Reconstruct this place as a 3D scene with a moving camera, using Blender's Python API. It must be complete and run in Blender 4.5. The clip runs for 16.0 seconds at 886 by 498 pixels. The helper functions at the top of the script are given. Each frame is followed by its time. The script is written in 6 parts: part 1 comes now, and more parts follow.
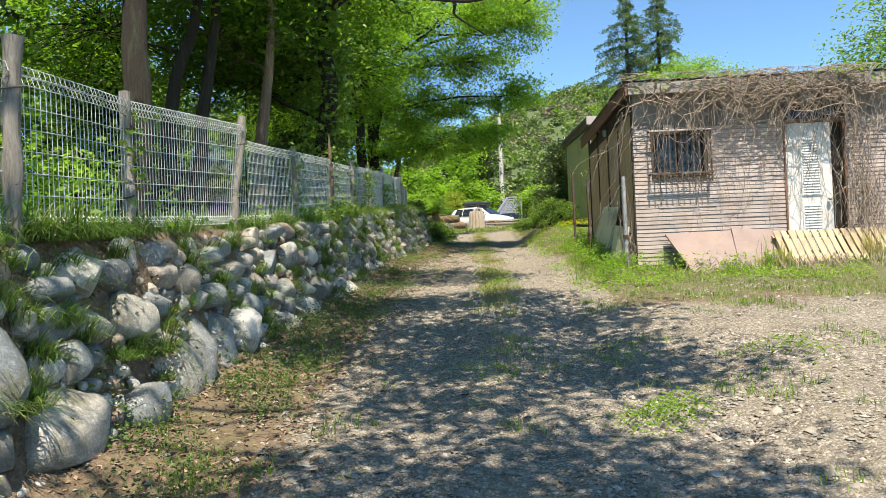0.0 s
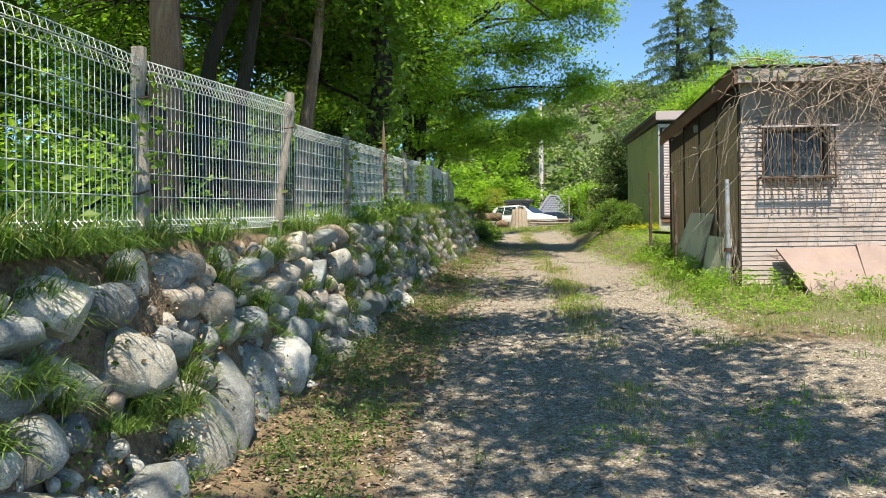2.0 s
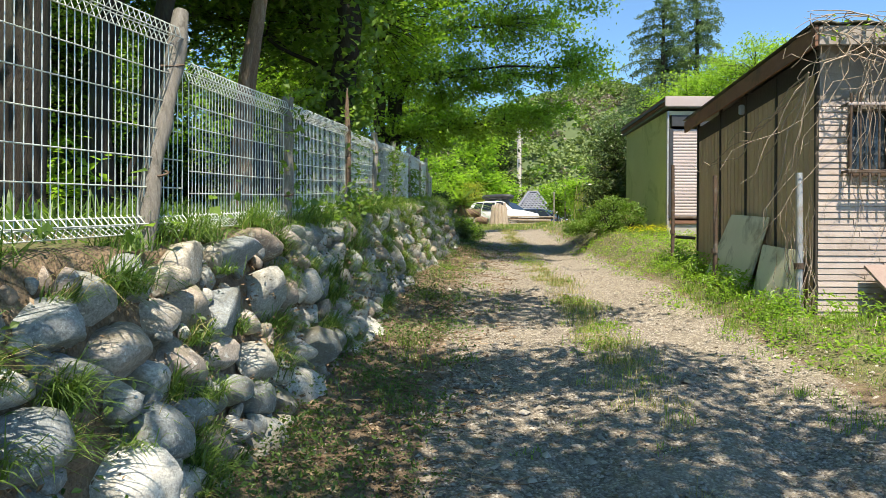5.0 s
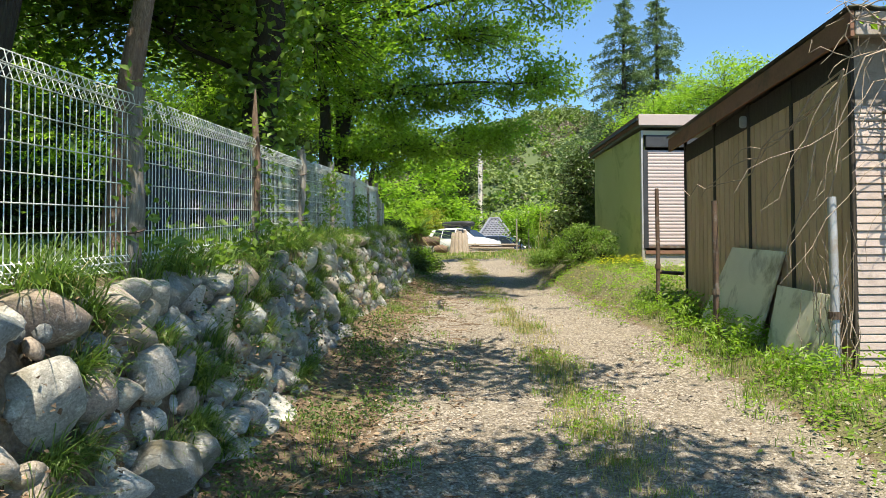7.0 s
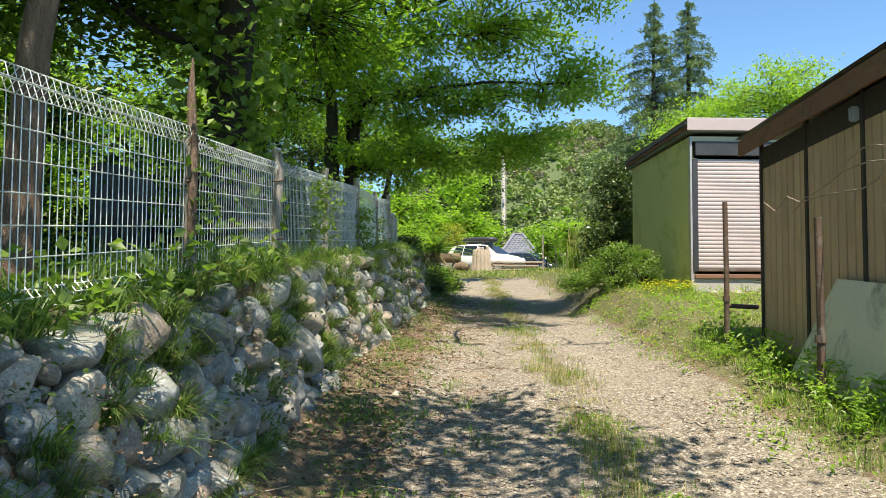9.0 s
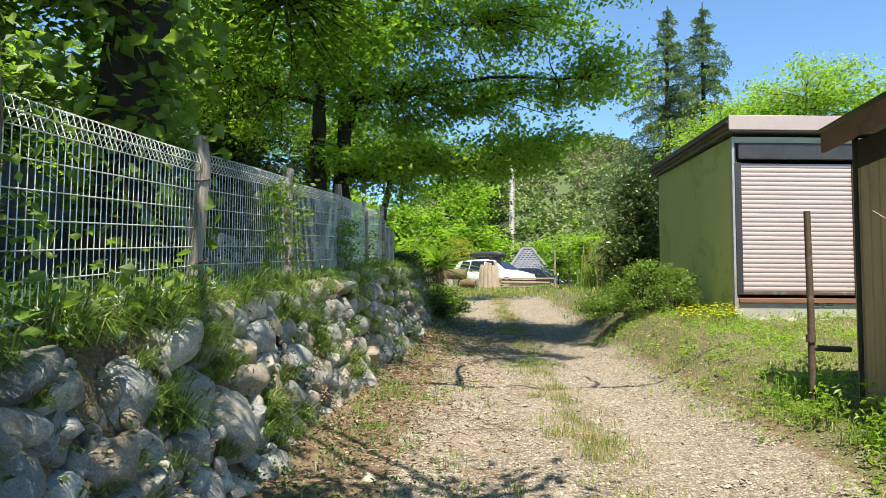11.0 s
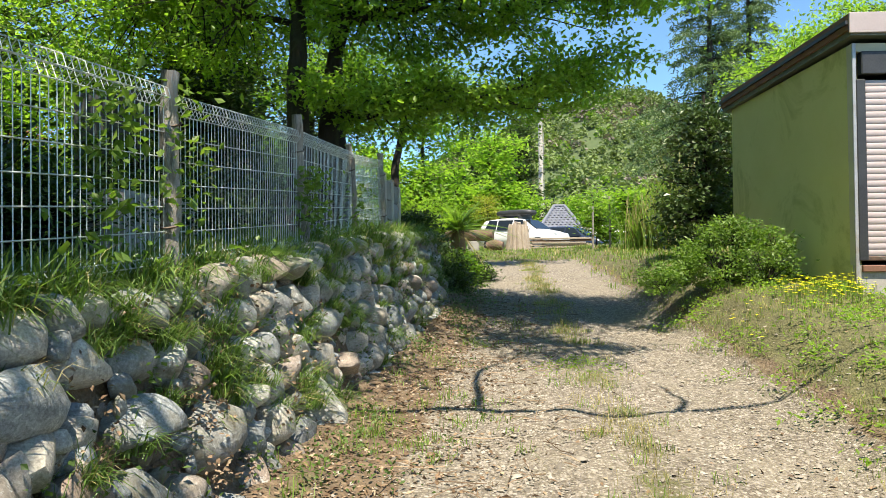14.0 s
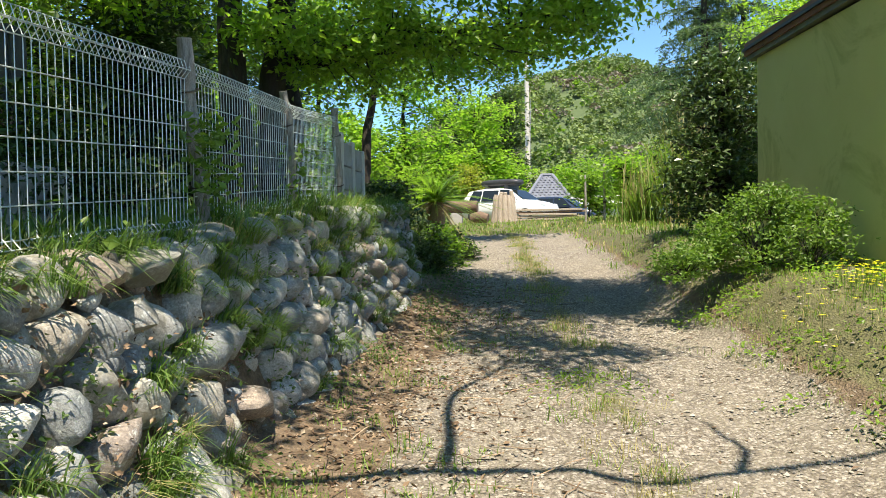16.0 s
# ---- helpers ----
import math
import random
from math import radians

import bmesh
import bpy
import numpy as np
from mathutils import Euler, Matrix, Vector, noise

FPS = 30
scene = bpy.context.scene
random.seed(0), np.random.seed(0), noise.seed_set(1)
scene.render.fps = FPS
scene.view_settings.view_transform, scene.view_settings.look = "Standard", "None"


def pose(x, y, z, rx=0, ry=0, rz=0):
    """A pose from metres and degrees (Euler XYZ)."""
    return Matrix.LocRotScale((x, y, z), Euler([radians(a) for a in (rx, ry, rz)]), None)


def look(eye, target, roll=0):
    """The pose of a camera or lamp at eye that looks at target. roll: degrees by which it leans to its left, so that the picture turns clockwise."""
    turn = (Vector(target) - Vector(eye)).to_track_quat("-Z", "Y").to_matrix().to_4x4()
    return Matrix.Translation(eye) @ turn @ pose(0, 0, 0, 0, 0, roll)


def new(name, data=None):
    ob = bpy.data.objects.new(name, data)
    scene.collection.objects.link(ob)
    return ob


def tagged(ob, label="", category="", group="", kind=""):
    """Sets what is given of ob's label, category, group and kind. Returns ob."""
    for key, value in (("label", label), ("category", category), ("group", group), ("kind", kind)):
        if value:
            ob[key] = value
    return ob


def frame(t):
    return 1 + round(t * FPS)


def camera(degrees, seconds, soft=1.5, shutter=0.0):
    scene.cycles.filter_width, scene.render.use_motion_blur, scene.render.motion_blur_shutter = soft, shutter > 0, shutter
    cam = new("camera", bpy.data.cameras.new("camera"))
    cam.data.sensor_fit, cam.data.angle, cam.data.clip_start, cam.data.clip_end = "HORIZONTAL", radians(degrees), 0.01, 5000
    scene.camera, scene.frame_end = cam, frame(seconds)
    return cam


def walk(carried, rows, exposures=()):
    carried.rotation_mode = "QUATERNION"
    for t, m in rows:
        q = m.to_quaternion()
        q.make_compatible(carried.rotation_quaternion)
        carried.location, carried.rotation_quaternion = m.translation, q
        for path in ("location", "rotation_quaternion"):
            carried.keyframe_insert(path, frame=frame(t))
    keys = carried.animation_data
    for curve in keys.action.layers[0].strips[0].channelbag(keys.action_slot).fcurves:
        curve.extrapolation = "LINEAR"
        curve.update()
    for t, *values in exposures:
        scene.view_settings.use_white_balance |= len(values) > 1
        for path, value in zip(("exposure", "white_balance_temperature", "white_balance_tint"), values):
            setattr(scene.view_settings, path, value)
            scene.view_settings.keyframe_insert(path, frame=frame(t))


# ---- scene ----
cam = camera(61.8, 16.0, soft=0.75)
METRES, EYE, TILT, LEAN, TURN = 14.2, 1.5, 0.0, 0.0, 6.5
ROWS = [
    (0.0, 0.0, 0.0, 0.0, 0.02, 0.58, 2.39),
    (0.5, -0.0141, 0.0246, 0.003, 1.31, 0.44, 2.22),
    (1.0, -0.0219, 0.0508, 0.0044, 1.43, -0.0, 1.25),
    (1.5, -0.0271, 0.0795, 0.0103, 1.5, -0.1, 0.25),
    (2.0, -0.0367, 0.1094, 0.0139, 2.33, 0.25, 0.61),
    (2.5, -0.039, 0.1367, 0.0153, 2.28, 0.0, 0.76),
    (3.0, -0.039, 0.1635, 0.0201, 2.83, -0.79, 0.16),
    (5.5, -0.0483, 0.3161, 0.0285, -0.56, 0.41, 0.16),
    (6.0, -0.0429, 0.3469, 0.0339, -1.15, 1.3, 0.73),
    (6.5, -0.0422, 0.3771, 0.0383, -1.68, 1.76, 0.75),
    (7.0, -0.0361, 0.4082, 0.0376, -2.73, 1.82, 0.21),
    (7.5, -0.0319, 0.4381, 0.0424, -3.41, 2.14, -0.62),
    (8.0, -0.0325, 0.4684, 0.0468, -2.83, 3.1, -0.87),
    (8.5, -0.0276, 0.5023, 0.0479, -1.57, 2.81, -0.29),
    (9.0, -0.0253, 0.5344, 0.0498, -1.0, 2.95, -0.3),
    (11.5, -0.0168, 0.6943, 0.0646, 0.06, 4.08, -0.32),
    (12.0, -0.0175, 0.7269, 0.0659, 1.8, 2.99, 0.12),
    (12.5, -0.0137, 0.7586, 0.0666, 1.52, 1.6, 0.68),
    (13.0, -0.0089, 0.7896, 0.071, 1.85, 1.83, 0.76),
    (13.5, -0.0085, 0.8227, 0.0738, 2.25, 1.72, 0.55),
    (14.0, -0.0035, 0.856, 0.0745, 1.84, 0.87, 0.66),
    (14.5, -0.0005, 0.8874, 0.0758, 2.07, 0.19, -0.05),
    (15.0, -0.0006, 0.9187, 0.0804, 1.58, 0.75, -0.52),
    (15.5, 0.0047, 0.9533, 0.0809, 0.72, 0.28, 0.46),
    (16.0, 0.005, 0.9835, 0.081, 0.76, -1.41, 0.98),
]
EXPOSURES = [(0.0, 0.93, 7100, 11), (3.0, 0.97, 7150, 11), (8.0, 1.02, 7150, 11), (12.0, 1.06, 7050, 11), (16.0, 1.04, 7000, 11)]
walk(cam, [(t, pose(0, 0, EYE, TILT, LEAN, TURN) @ pose(METRES * x, METRES * y, METRES * z, 90 + pitch, roll, yaw)) for t, x, y, z, yaw, pitch, roll in ROWS], EXPOSURES)

# ---- world, sun, exposure ----
SUN_EL, SUN_AZ = 66.0, 163.0          # degrees; azimuth clockwise from +y
world = bpy.data.worlds.new("sky")
scene.world = world
world.use_nodes = True
wn = world.node_tree
sky = wn.nodes.new("ShaderNodeTexSky")
sky.sky_type = "NISHITA"
sky.sun_disc = False
sky.sun_elevation, sky.sun_rotation = radians(SUN_EL), radians(SUN_AZ)
sky.air_density, sky.dust_density, sky.ozone_density = 1.0, 0.0, 4.0
sky.altitude = 2200
wn.nodes["Background"].inputs["Strength"].default_value = 0.13
azure = wn.nodes.new("ShaderNodeMix")
azure.data_type, azure.blend_type = "RGBA", "MULTIPLY"
azure.inputs[0].default_value = 1.0
azure.inputs[7].default_value = (0.79, 1.0, 1.05, 1)        # a clear mountain sky
wn.links.new(sky.outputs["Color"], azure.inputs[6])
wn.links.new(azure.outputs[2], wn.nodes["Background"].inputs["Color"])
sun_way = Vector((math.sin(radians(SUN_AZ)) * math.cos(radians(SUN_EL)), math.cos(radians(SUN_AZ)) * math.cos(radians(SUN_EL)), math.sin(radians(SUN_EL))))
lamp = bpy.data.lights.new("sun", "SUN")
lamp.energy, lamp.angle, lamp.color = 5.0, radians(0.53), (1.0, 0.93, 0.8)
sun = new("sun", lamp)
sun.matrix_basis = look(sun_way * 100, (0, 0, 0))

# ---- materials ----


def material(name):
    m = bpy.data.materials.new(name)
    m.use_nodes = True
    nt = m.node_tree
    return m, nt, nt.nodes["Principled BSDF"]


def node(nt, kind, **values):
    n = nt.nodes.new(kind)
    for k, v in values.items():
        n.inputs[k].default_value = v
    return n


def ramp(nt, fac, stops):
    n = nt.nodes.new("ShaderNodeValToRGB")
    while len(n.color_ramp.elements) < len(stops):
        n.color_ramp.elements.new(0.5)
    for e, (p, c) in zip(n.color_ramp.elements, stops):
        e.position = p
        e.color = (*c, 1)
    nt.links.new(fac, n.inputs["Fac"])
    return n.outputs["Color"]


def noise_tex(nt, scale, detail=5.0, rough=0.6, vector=None, warp=0.0):
    n = node(nt, "ShaderNodeTexNoise", Scale=scale, Detail=detail, Roughness=rough, Distortion=warp)
    if vector is not None:
        nt.links.new(vector, n.inputs["Vector"])
    return n.outputs["Fac"]


def mix(nt, fac, a, b, mode="MIX"):
    n = nt.nodes.new("ShaderNodeMix")
    n.data_type, n.blend_type = "RGBA", mode
    for socket, v in ((n.inputs[0], fac), (n.inputs[6], a), (n.inputs[7], b)):
        if isinstance(v, (int, float)):
            socket.default_value = v
        elif isinstance(v, tuple):
            socket.default_value = (*v, 1)
        else:
            nt.links.new(v, socket)
    return n.outputs[2]


def maths(nt, op, a, b=0.0, clamp=False):
    n = nt.nodes.new("ShaderNodeMath")
    n.operation, n.use_clamp = op, clamp
    for socket, v in ((n.inputs[0], a), (n.inputs[1], b)):
        if isinstance(v, (int, float)):
            socket.default_value = v
        else:
            nt.links.new(v, socket)
    return n.outputs[0]


def bump(nt, bsdf, height, strength=0.5, distance=0.01):
    n = node(nt, "ShaderNodeBump", Strength=strength, Distance=distance)
    nt.links.new(height, n.inputs["Height"])
    nt.links.new(n.outputs["Normal"], bsdf.inputs["Normal"])


def obj_coord(nt):
    return nt.nodes.new("ShaderNodeTexCoord").outputs["Object"]


def position(nt):
    return nt.nodes.new("ShaderNodeNewGeometry").outputs["Position"]


def surface(name, dark, light, scale=6.0, fine=60.0, rough=0.85, relief=0.4, depth=0.004, stain=None, metal=0.0, random_shift=0.0, stretch=None):
    """A worn opaque surface: two scales of variation, stains and fine relief."""
    m, nt, b = material(name)
    v = position(nt)
    if stretch:
        mp = nt.nodes.new("ShaderNodeMapping")
        mp.inputs["Scale"].default_value = stretch
        nt.links.new(v, mp.inputs["Vector"])
        v = mp.outputs["Vector"]
    big, small = noise_tex(nt, scale, 6, 0.65, v, 0.3), noise_tex(nt, fine, 4, 0.6, v)
    c = ramp(nt, big, [(0.3, dark), (0.7, light)])
    c = mix(nt, 0.45, c, ramp(nt, small, [(0.3, dark), (0.75, light)]))
    if stain:
        s = ramp(nt, noise_tex(nt, scale * 0.6, 8, 0.7, v, 0.8), [(0.52, (0, 0, 0)), (0.68, (1, 1, 1))])
        c = mix(nt, s, c, stain)
    if random_shift:
        r = nt.nodes.new("ShaderNodeObjectInfo").outputs["Random"]
        hsv = node(nt, "ShaderNodeHueSaturation")
        nt.links.new(maths(nt, "ADD", maths(nt, "MULTIPLY", r, 2 * random_shift), 1 - random_shift), hsv.inputs["Value"])
        nt.links.new(c, hsv.inputs["Color"])
        c = hsv.outputs["Color"]
    nt.links.new(c, b.inputs["Base Color"])
    b.inputs["Roughness"].default_value, b.inputs["Metallic"].default_value = rough, metal
    bump(nt, b, maths(nt, "ADD", big, small), relief, depth)
    return m


def leaf_material(name, dark, light, shine=0.45, through_light=0.45):
    """Thin leaf: gloss on top, light passing through, colour from leaf to leaf."""
    m, nt, b = material(name)
    r = nt.nodes.new("ShaderNodeNewGeometry").outputs["Random Per Island"]
    patch = noise_tex(nt, 0.9, 2, 0.5, position(nt))
    c = ramp(nt, maths(nt, "ADD", maths(nt, "MULTIPLY", r, 0.6), maths(nt, "MULTIPLY", patch, 0.5)), [(0.2, dark), (0.8, light)])
    nt.links.new(c, b.inputs["Base Color"])
    b.inputs["Roughness"].default_value = shine
    tr = nt.nodes.new("ShaderNodeBsdfTranslucent")
    nt.links.new(mix(nt, 1.0, c, (1.9, 2.1, 0.9), "MULTIPLY"), tr.inputs["Color"])
    mx = node(nt, "ShaderNodeMixShader", Fac=through_light)
    nt.links.new(b.outputs[0], mx.inputs[1])
    nt.links.new(tr.outputs[0], mx.inputs[2])
    nt.links.new(mx.outputs[0], nt.nodes["Material Output"].inputs["Surface"])
    return m


def island_material(name, stops, rough=0.85, relief=0.3, scale=40.0):
    m, nt, b = material(name)
    r = nt.nodes.new("ShaderNodeNewGeometry").outputs["Random Per Island"]
    n = noise_tex(nt, scale, 4, 0.6, position(nt))
    c = ramp(nt, r, stops)
    c = mix(nt, 0.5, c, ramp(nt, n, [(0.25, (0.35, 0.35, 0.35)), (0.75, (1.1, 1.1, 1.1))]), "MULTIPLY")
    nt.links.new(c, b.inputs["Base Color"])
    b.inputs["Roughness"].default_value = rough
    bump(nt, b, n, relief, 0.004)
    return m


def stone_material():
    m, nt, b = material("field_stone")
    info = nt.nodes.new("ShaderNodeObjectInfo")
    v = nt.nodes.new("ShaderNodeVectorMath")
    v.operation = "ADD"
    nt.links.new(position(nt), v.inputs[0])
    nt.links.new(info.outputs["Random"], v.inputs[1])
    p = v.outputs[0]
    rnd = nt.nodes.new("ShaderNodeNewGeometry").outputs["Random Per Island"]
    hue = maths(nt, "FRACT", maths(nt, "ADD", info.outputs["Random"], rnd))
    base = ramp(nt, hue, [(0.0, (0.13, 0.145, 0.15)), (0.24, (0.31, 0.33, 0.33)), (0.4, (0.2, 0.225, 0.24)), (0.56, (0.4, 0.375, 0.32)), (0.7, (0.27, 0.205, 0.165)), (0.84, (0.43, 0.42, 0.385)), (1.0, (0.5, 0.495, 0.465))])
    grain = noise_tex(nt, 90, 5, 0.7, p)
    tilt = nt.nodes.new("ShaderNodeMapping")
    tilt.inputs["Rotation"].default_value = (0.5, 0.4, 0.3)
    tilt.inputs["Scale"].default_value = (0.9, 0.9, 1.7)
    nt.links.new(p, tilt.inputs["Vector"])
    bands = noise_tex(nt, 5, 8, 0.72, tilt.outputs["Vector"], 1.4)
    c = mix(nt, 0.75, base, ramp(nt, bands, [(0.3, (0.5, 0.5, 0.51)), (0.5, (0.92, 0.92, 0.92)), (0.72, (1.4, 1.4, 1.37))]), "MULTIPLY")
    c = mix(nt, 0.8, c, ramp(nt, grain, [(0.32, (0.42, 0.42, 0.42)), (0.68, (1.45, 1.45, 1.45))]), "MULTIPLY")
    lichen = ramp(nt, noise_tex(nt, 21, 9, 0.82, p, 0.4), [(0.56, (0, 0, 0)), (0.63, (0.8, 0.8, 0.8))])
    c = mix(nt, lichen, c, (0.64, 0.66, 0.63))
    moss = ramp(nt, noise_tex(nt, 3.1, 8, 0.72, p), [(0.5, (0, 0, 0)), (0.66, (0.85, 0.85, 0.85))])
    c = mix(nt, moss, c, (0.13, 0.115, 0.07))
    nt.links.new(c, b.inputs["Base Color"])
    b.inputs["Roughness"].default_value = 0.75
    bump(nt, b, maths(nt, "ADD", bands, maths(nt, "MULTIPLY", grain, 0.5)), 0.7, 0.012)
    return m


def ground_material():
    """Gravel, soil with litter, and turf, laid by the sheet's own masks and broken up by noise."""
    m, nt, b = material("ground")
    at = nt.nodes.new("ShaderNodeAttribute")
    at.attribute_name = "cover"
    sep = nt.nodes.new("ShaderNodeSeparateColor")
    nt.links.new(at.outputs["Color"], sep.inputs[0])
    p = position(nt)
    n1, n2, n3 = noise_tex(nt, 1.3, 7, 0.65, p), noise_tex(nt, 14, 6, 0.7, p), noise_tex(nt, 85, 4, 0.7, p)
    vor = node(nt, "ShaderNodeTexVoronoi", Scale=52.0, Randomness=1.0)
    nt.links.new(p, vor.inputs["Vector"])
    vor2 = node(nt, "ShaderNodeTexVoronoi", Scale=75.0, Randomness=1.0)
    nt.links.new(p, vor2.inputs["Vector"])
    bw = nt.nodes.new("ShaderNodeSeparateColor")
    nt.links.new(vor.outputs["Color"], bw.inputs[0])
    gravel = ramp(nt, bw.outputs[0], [(0.0, (0.16, 0.135, 0.108)), (0.5, (0.31, 0.27, 0.22)), (0.8, (0.425, 0.38, 0.32)), (1.0, (0.58, 0.54, 0.48))])
    gravel = mix(nt, 0.75, gravel, ramp(nt, vor.outputs["Distance"], [(0.15, (1.1, 1.1, 1.1)), (0.75, (0.42, 0.4, 0.37))]), "MULTIPLY")
    dust = ramp(nt, n2, [(0.35, (0.27, 0.235, 0.175)), (0.7, (0.4, 0.355, 0.275))])
    gravel = mix(nt, ramp(nt, n1, [(0.42, (0.03, 0.03, 0.03)), (0.65, (0.45, 0.45, 0.45))]), gravel, dust)
    soil = ramp(nt, n2, [(0.3, (0.1, 0.07, 0.045)), (0.55, (0.21, 0.152, 0.098)), (0.75, (0.33, 0.25, 0.17))])
    turf = ramp(nt, n2, [(0.3, (0.09, 0.085, 0.04)), (0.6, (0.17, 0.165, 0.075)), (0.8, (0.31, 0.265, 0.15))])

    def mask(socket):
        k = maths(nt, "ADD", socket, maths(nt, "MULTIPLY", maths(nt, "SUBTRACT", maths(nt, "ADD", n2, n1), 1.0), 0.9))
        return ramp(nt, k, [(0.42, (0, 0, 0)), (0.58, (1, 1, 1))])
    c = mix(nt, mask(sep.outputs[0]), soil, gravel)
    c = mix(nt, mask(sep.outputs[1]), c, turf)
    c = mix(nt, 0.55, c, ramp(nt, n3, [(0.3, (0.5, 0.5, 0.5)), (0.7, (1.3, 1.3, 1.3))]), "MULTIPLY")
    nt.links.new(c, b.inputs["Base Color"])
    b.inputs["Roughness"].default_value = 0.95
    h = maths(nt, "SUBTRACT", maths(nt, "ADD", n3, n2), maths(nt, "ADD", vor.outputs["Distance"], maths(nt, "MULTIPLY", vor2.outputs["Distance"], 0.5)))
    bump(nt, b, h, 0.8, 0.02)
    return m


M_GROUND = ground_material()
M_STONE = stone_material()
M_PEBBLE = island_material("pebble", [(0.0, (0.15, 0.132, 0.11)), (0.45, (0.27, 0.242, 0.2)), (0.85, (0.36, 0.325, 0.277)), (1.0, (0.46, 0.425, 0.37))])
M_LITTER = island_material("dry_leaf", [(0.0, (0.1, 0.062, 0.036)), (0.5, (0.23, 0.15, 0.09)), (0.85, (0.36, 0.26, 0.17)), (1.0, (0.46, 0.36, 0.25))])
M_BARK = surface("bark", (0.018, 0.014, 0.011), (0.052, 0.041, 0.032), 5, 45, 0.95, 1.0, 0.03, (0.055, 0.06, 0.04), stretch=(2.5, 2.5, 0.35))
M_BARK_RED = surface("peeling_bark", (0.1, 0.06, 0.042), (0.32, 0.22, 0.16), 5, 45, 0.95, 1.0, 0.03, (0.38, 0.3, 0.24), stretch=(2.5, 2.5, 0.5))
M_POST = surface("weathered_post", (0.17, 0.15, 0.125), (0.46, 0.43, 0.39), 8, 70, 0.9, 0.9, 0.012, (0.1, 0.09, 0.07), random_shift=0.2, stretch=(6, 6, 0.5))
M_WIRE = surface("galvanised_wire", (0.5, 0.55, 0.54), (0.68, 0.72, 0.7), 9, 50, 0.45, 0.1, 0.001, (0.3, 0.33, 0.3), 0.35)
M_DARKWOOD = surface("dark_wood", (0.022, 0.018, 0.014), (0.06, 0.05, 0.04), 7, 60, 0.85, 0.5, 0.005, stretch=(4, 4, 0.6))
M_BROWN = surface("brown_siding", (0.42, 0.29, 0.18), (0.54, 0.39, 0.26), 3, 50, 0.7, 0.3, 0.003, (0.36, 0.25, 0.155), random_shift=0.07, stretch=(3, 3, 0.5))
M_FASCIA = surface("fascia_paint", (0.16, 0.078, 0.048), (0.27, 0.14, 0.092), 4, 50, 0.75, 0.3, 0.003, (0.1, 0.07, 0.05))
M_SIDING = surface("split_face_siding", (0.35, 0.285, 0.265), (0.52, 0.445, 0.415), 4, 70, 0.9, 0.6, 0.006, (0.3, 0.25, 0.22), random_shift=0.12)
M_PANEL = surface("grey_panel", (0.2, 0.18, 0.165), (0.31, 0.285, 0.265), 3, 60, 0.85, 0.3, 0.003, (0.17, 0.15, 0.13))
M_FRONT_TRIM = surface("weathered_fascia", (0.27, 0.24, 0.225), (0.42, 0.38, 0.36), 4, 60, 0.8, 0.3, 0.003, (0.25, 0.21, 0.18))
M_ROOF = surface("roofing_sheet", (0.1, 0.11, 0.09), (0.2, 0.21, 0.17), 3, 50, 0.6, 0.3, 0.003, (0.08, 0.09, 0.06), 0.2)
M_GREEN = surface("olive_render", (0.56, 0.55, 0.225), (0.63, 0.62, 0.275), 1.6, 140, 0.9, 0.5, 0.003, (0.36, 0.375, 0.13))
M_SHUTTER = surface("shutter_slats", (0.4, 0.335, 0.33), (0.48, 0.41, 0.405), 2, 40, 0.6, 0.15, 0.002, (0.41, 0.35, 0.345), 0.1)
M_PALE = surface("pale_render", (0.5, 0.46, 0.41), (0.64, 0.6, 0.55), 3, 90, 0.85, 0.3, 0.003)
M_BEIGE = surface("beige_render", (0.45, 0.43, 0.31), (0.55, 0.53, 0.4), 3, 90, 0.85, 0.3, 0.003, (0.42, 0.4, 0.29))
M_CONCRETE = surface("concrete", (0.3, 0.285, 0.26), (0.46, 0.44, 0.41), 4, 80, 0.9, 0.5, 0.004, (0.2, 0.2, 0.16))
M_METALDARK = surface("dark_metal", (0.03, 0.032, 0.035), (0.07, 0.072, 0.076), 4, 50, 0.5, 0.1, 0.002, metal=0.3)
M_RUST = surface("rusty_pipe", (0.06, 0.045, 0.036), (0.17, 0.11, 0.08), 9, 60, 0.75, 0.4, 0.003, (0.2, 0.2, 0.19), 0.3)
M_PIPE = surface("grey_pipe", (0.3, 0.31, 0.33), (0.46, 0.47, 0.49), 6, 60, 0.5, 0.2, 0.002, (0.3, 0.25, 0.2), 0.3)
M_BOARD = surface("mildewed_board", (0.6, 0.58, 0.45), (0.72, 0.7, 0.57), 2.5, 60, 0.8, 0.3, 0.003, (0.2, 0.18, 0.12))
M_SLAB = surface("pink_board", (0.21, 0.155, 0.14), (0.31, 0.24, 0.22), 3, 60, 0.85, 0.6, 0.006, (0.3, 0.22, 0.18), random_shift=0.1)
M_SLAT = surface("dry_slat", (0.34, 0.26, 0.155), (0.52, 0.42, 0.28), 5, 60, 0.8, 0.4, 0.004, (0.32, 0.24, 0.15), random_shift=0.15)
M_WHITE = surface("white_paint", (0.62, 0.62, 0.6), (0.78, 0.78, 0.77), 4, 60, 0.6, 0.2, 0.002, (0.5, 0.48, 0.44))
M_VINE = surface("dry_vine", (0.2, 0.15, 0.115), (0.44, 0.36, 0.29), 12, 80, 0.9, 0.5, 0.003)
M_BLACK = surface("black_interior", (0.012, 0.012, 0.013), (0.022, 0.022, 0.023), 3, 30, 0.6)

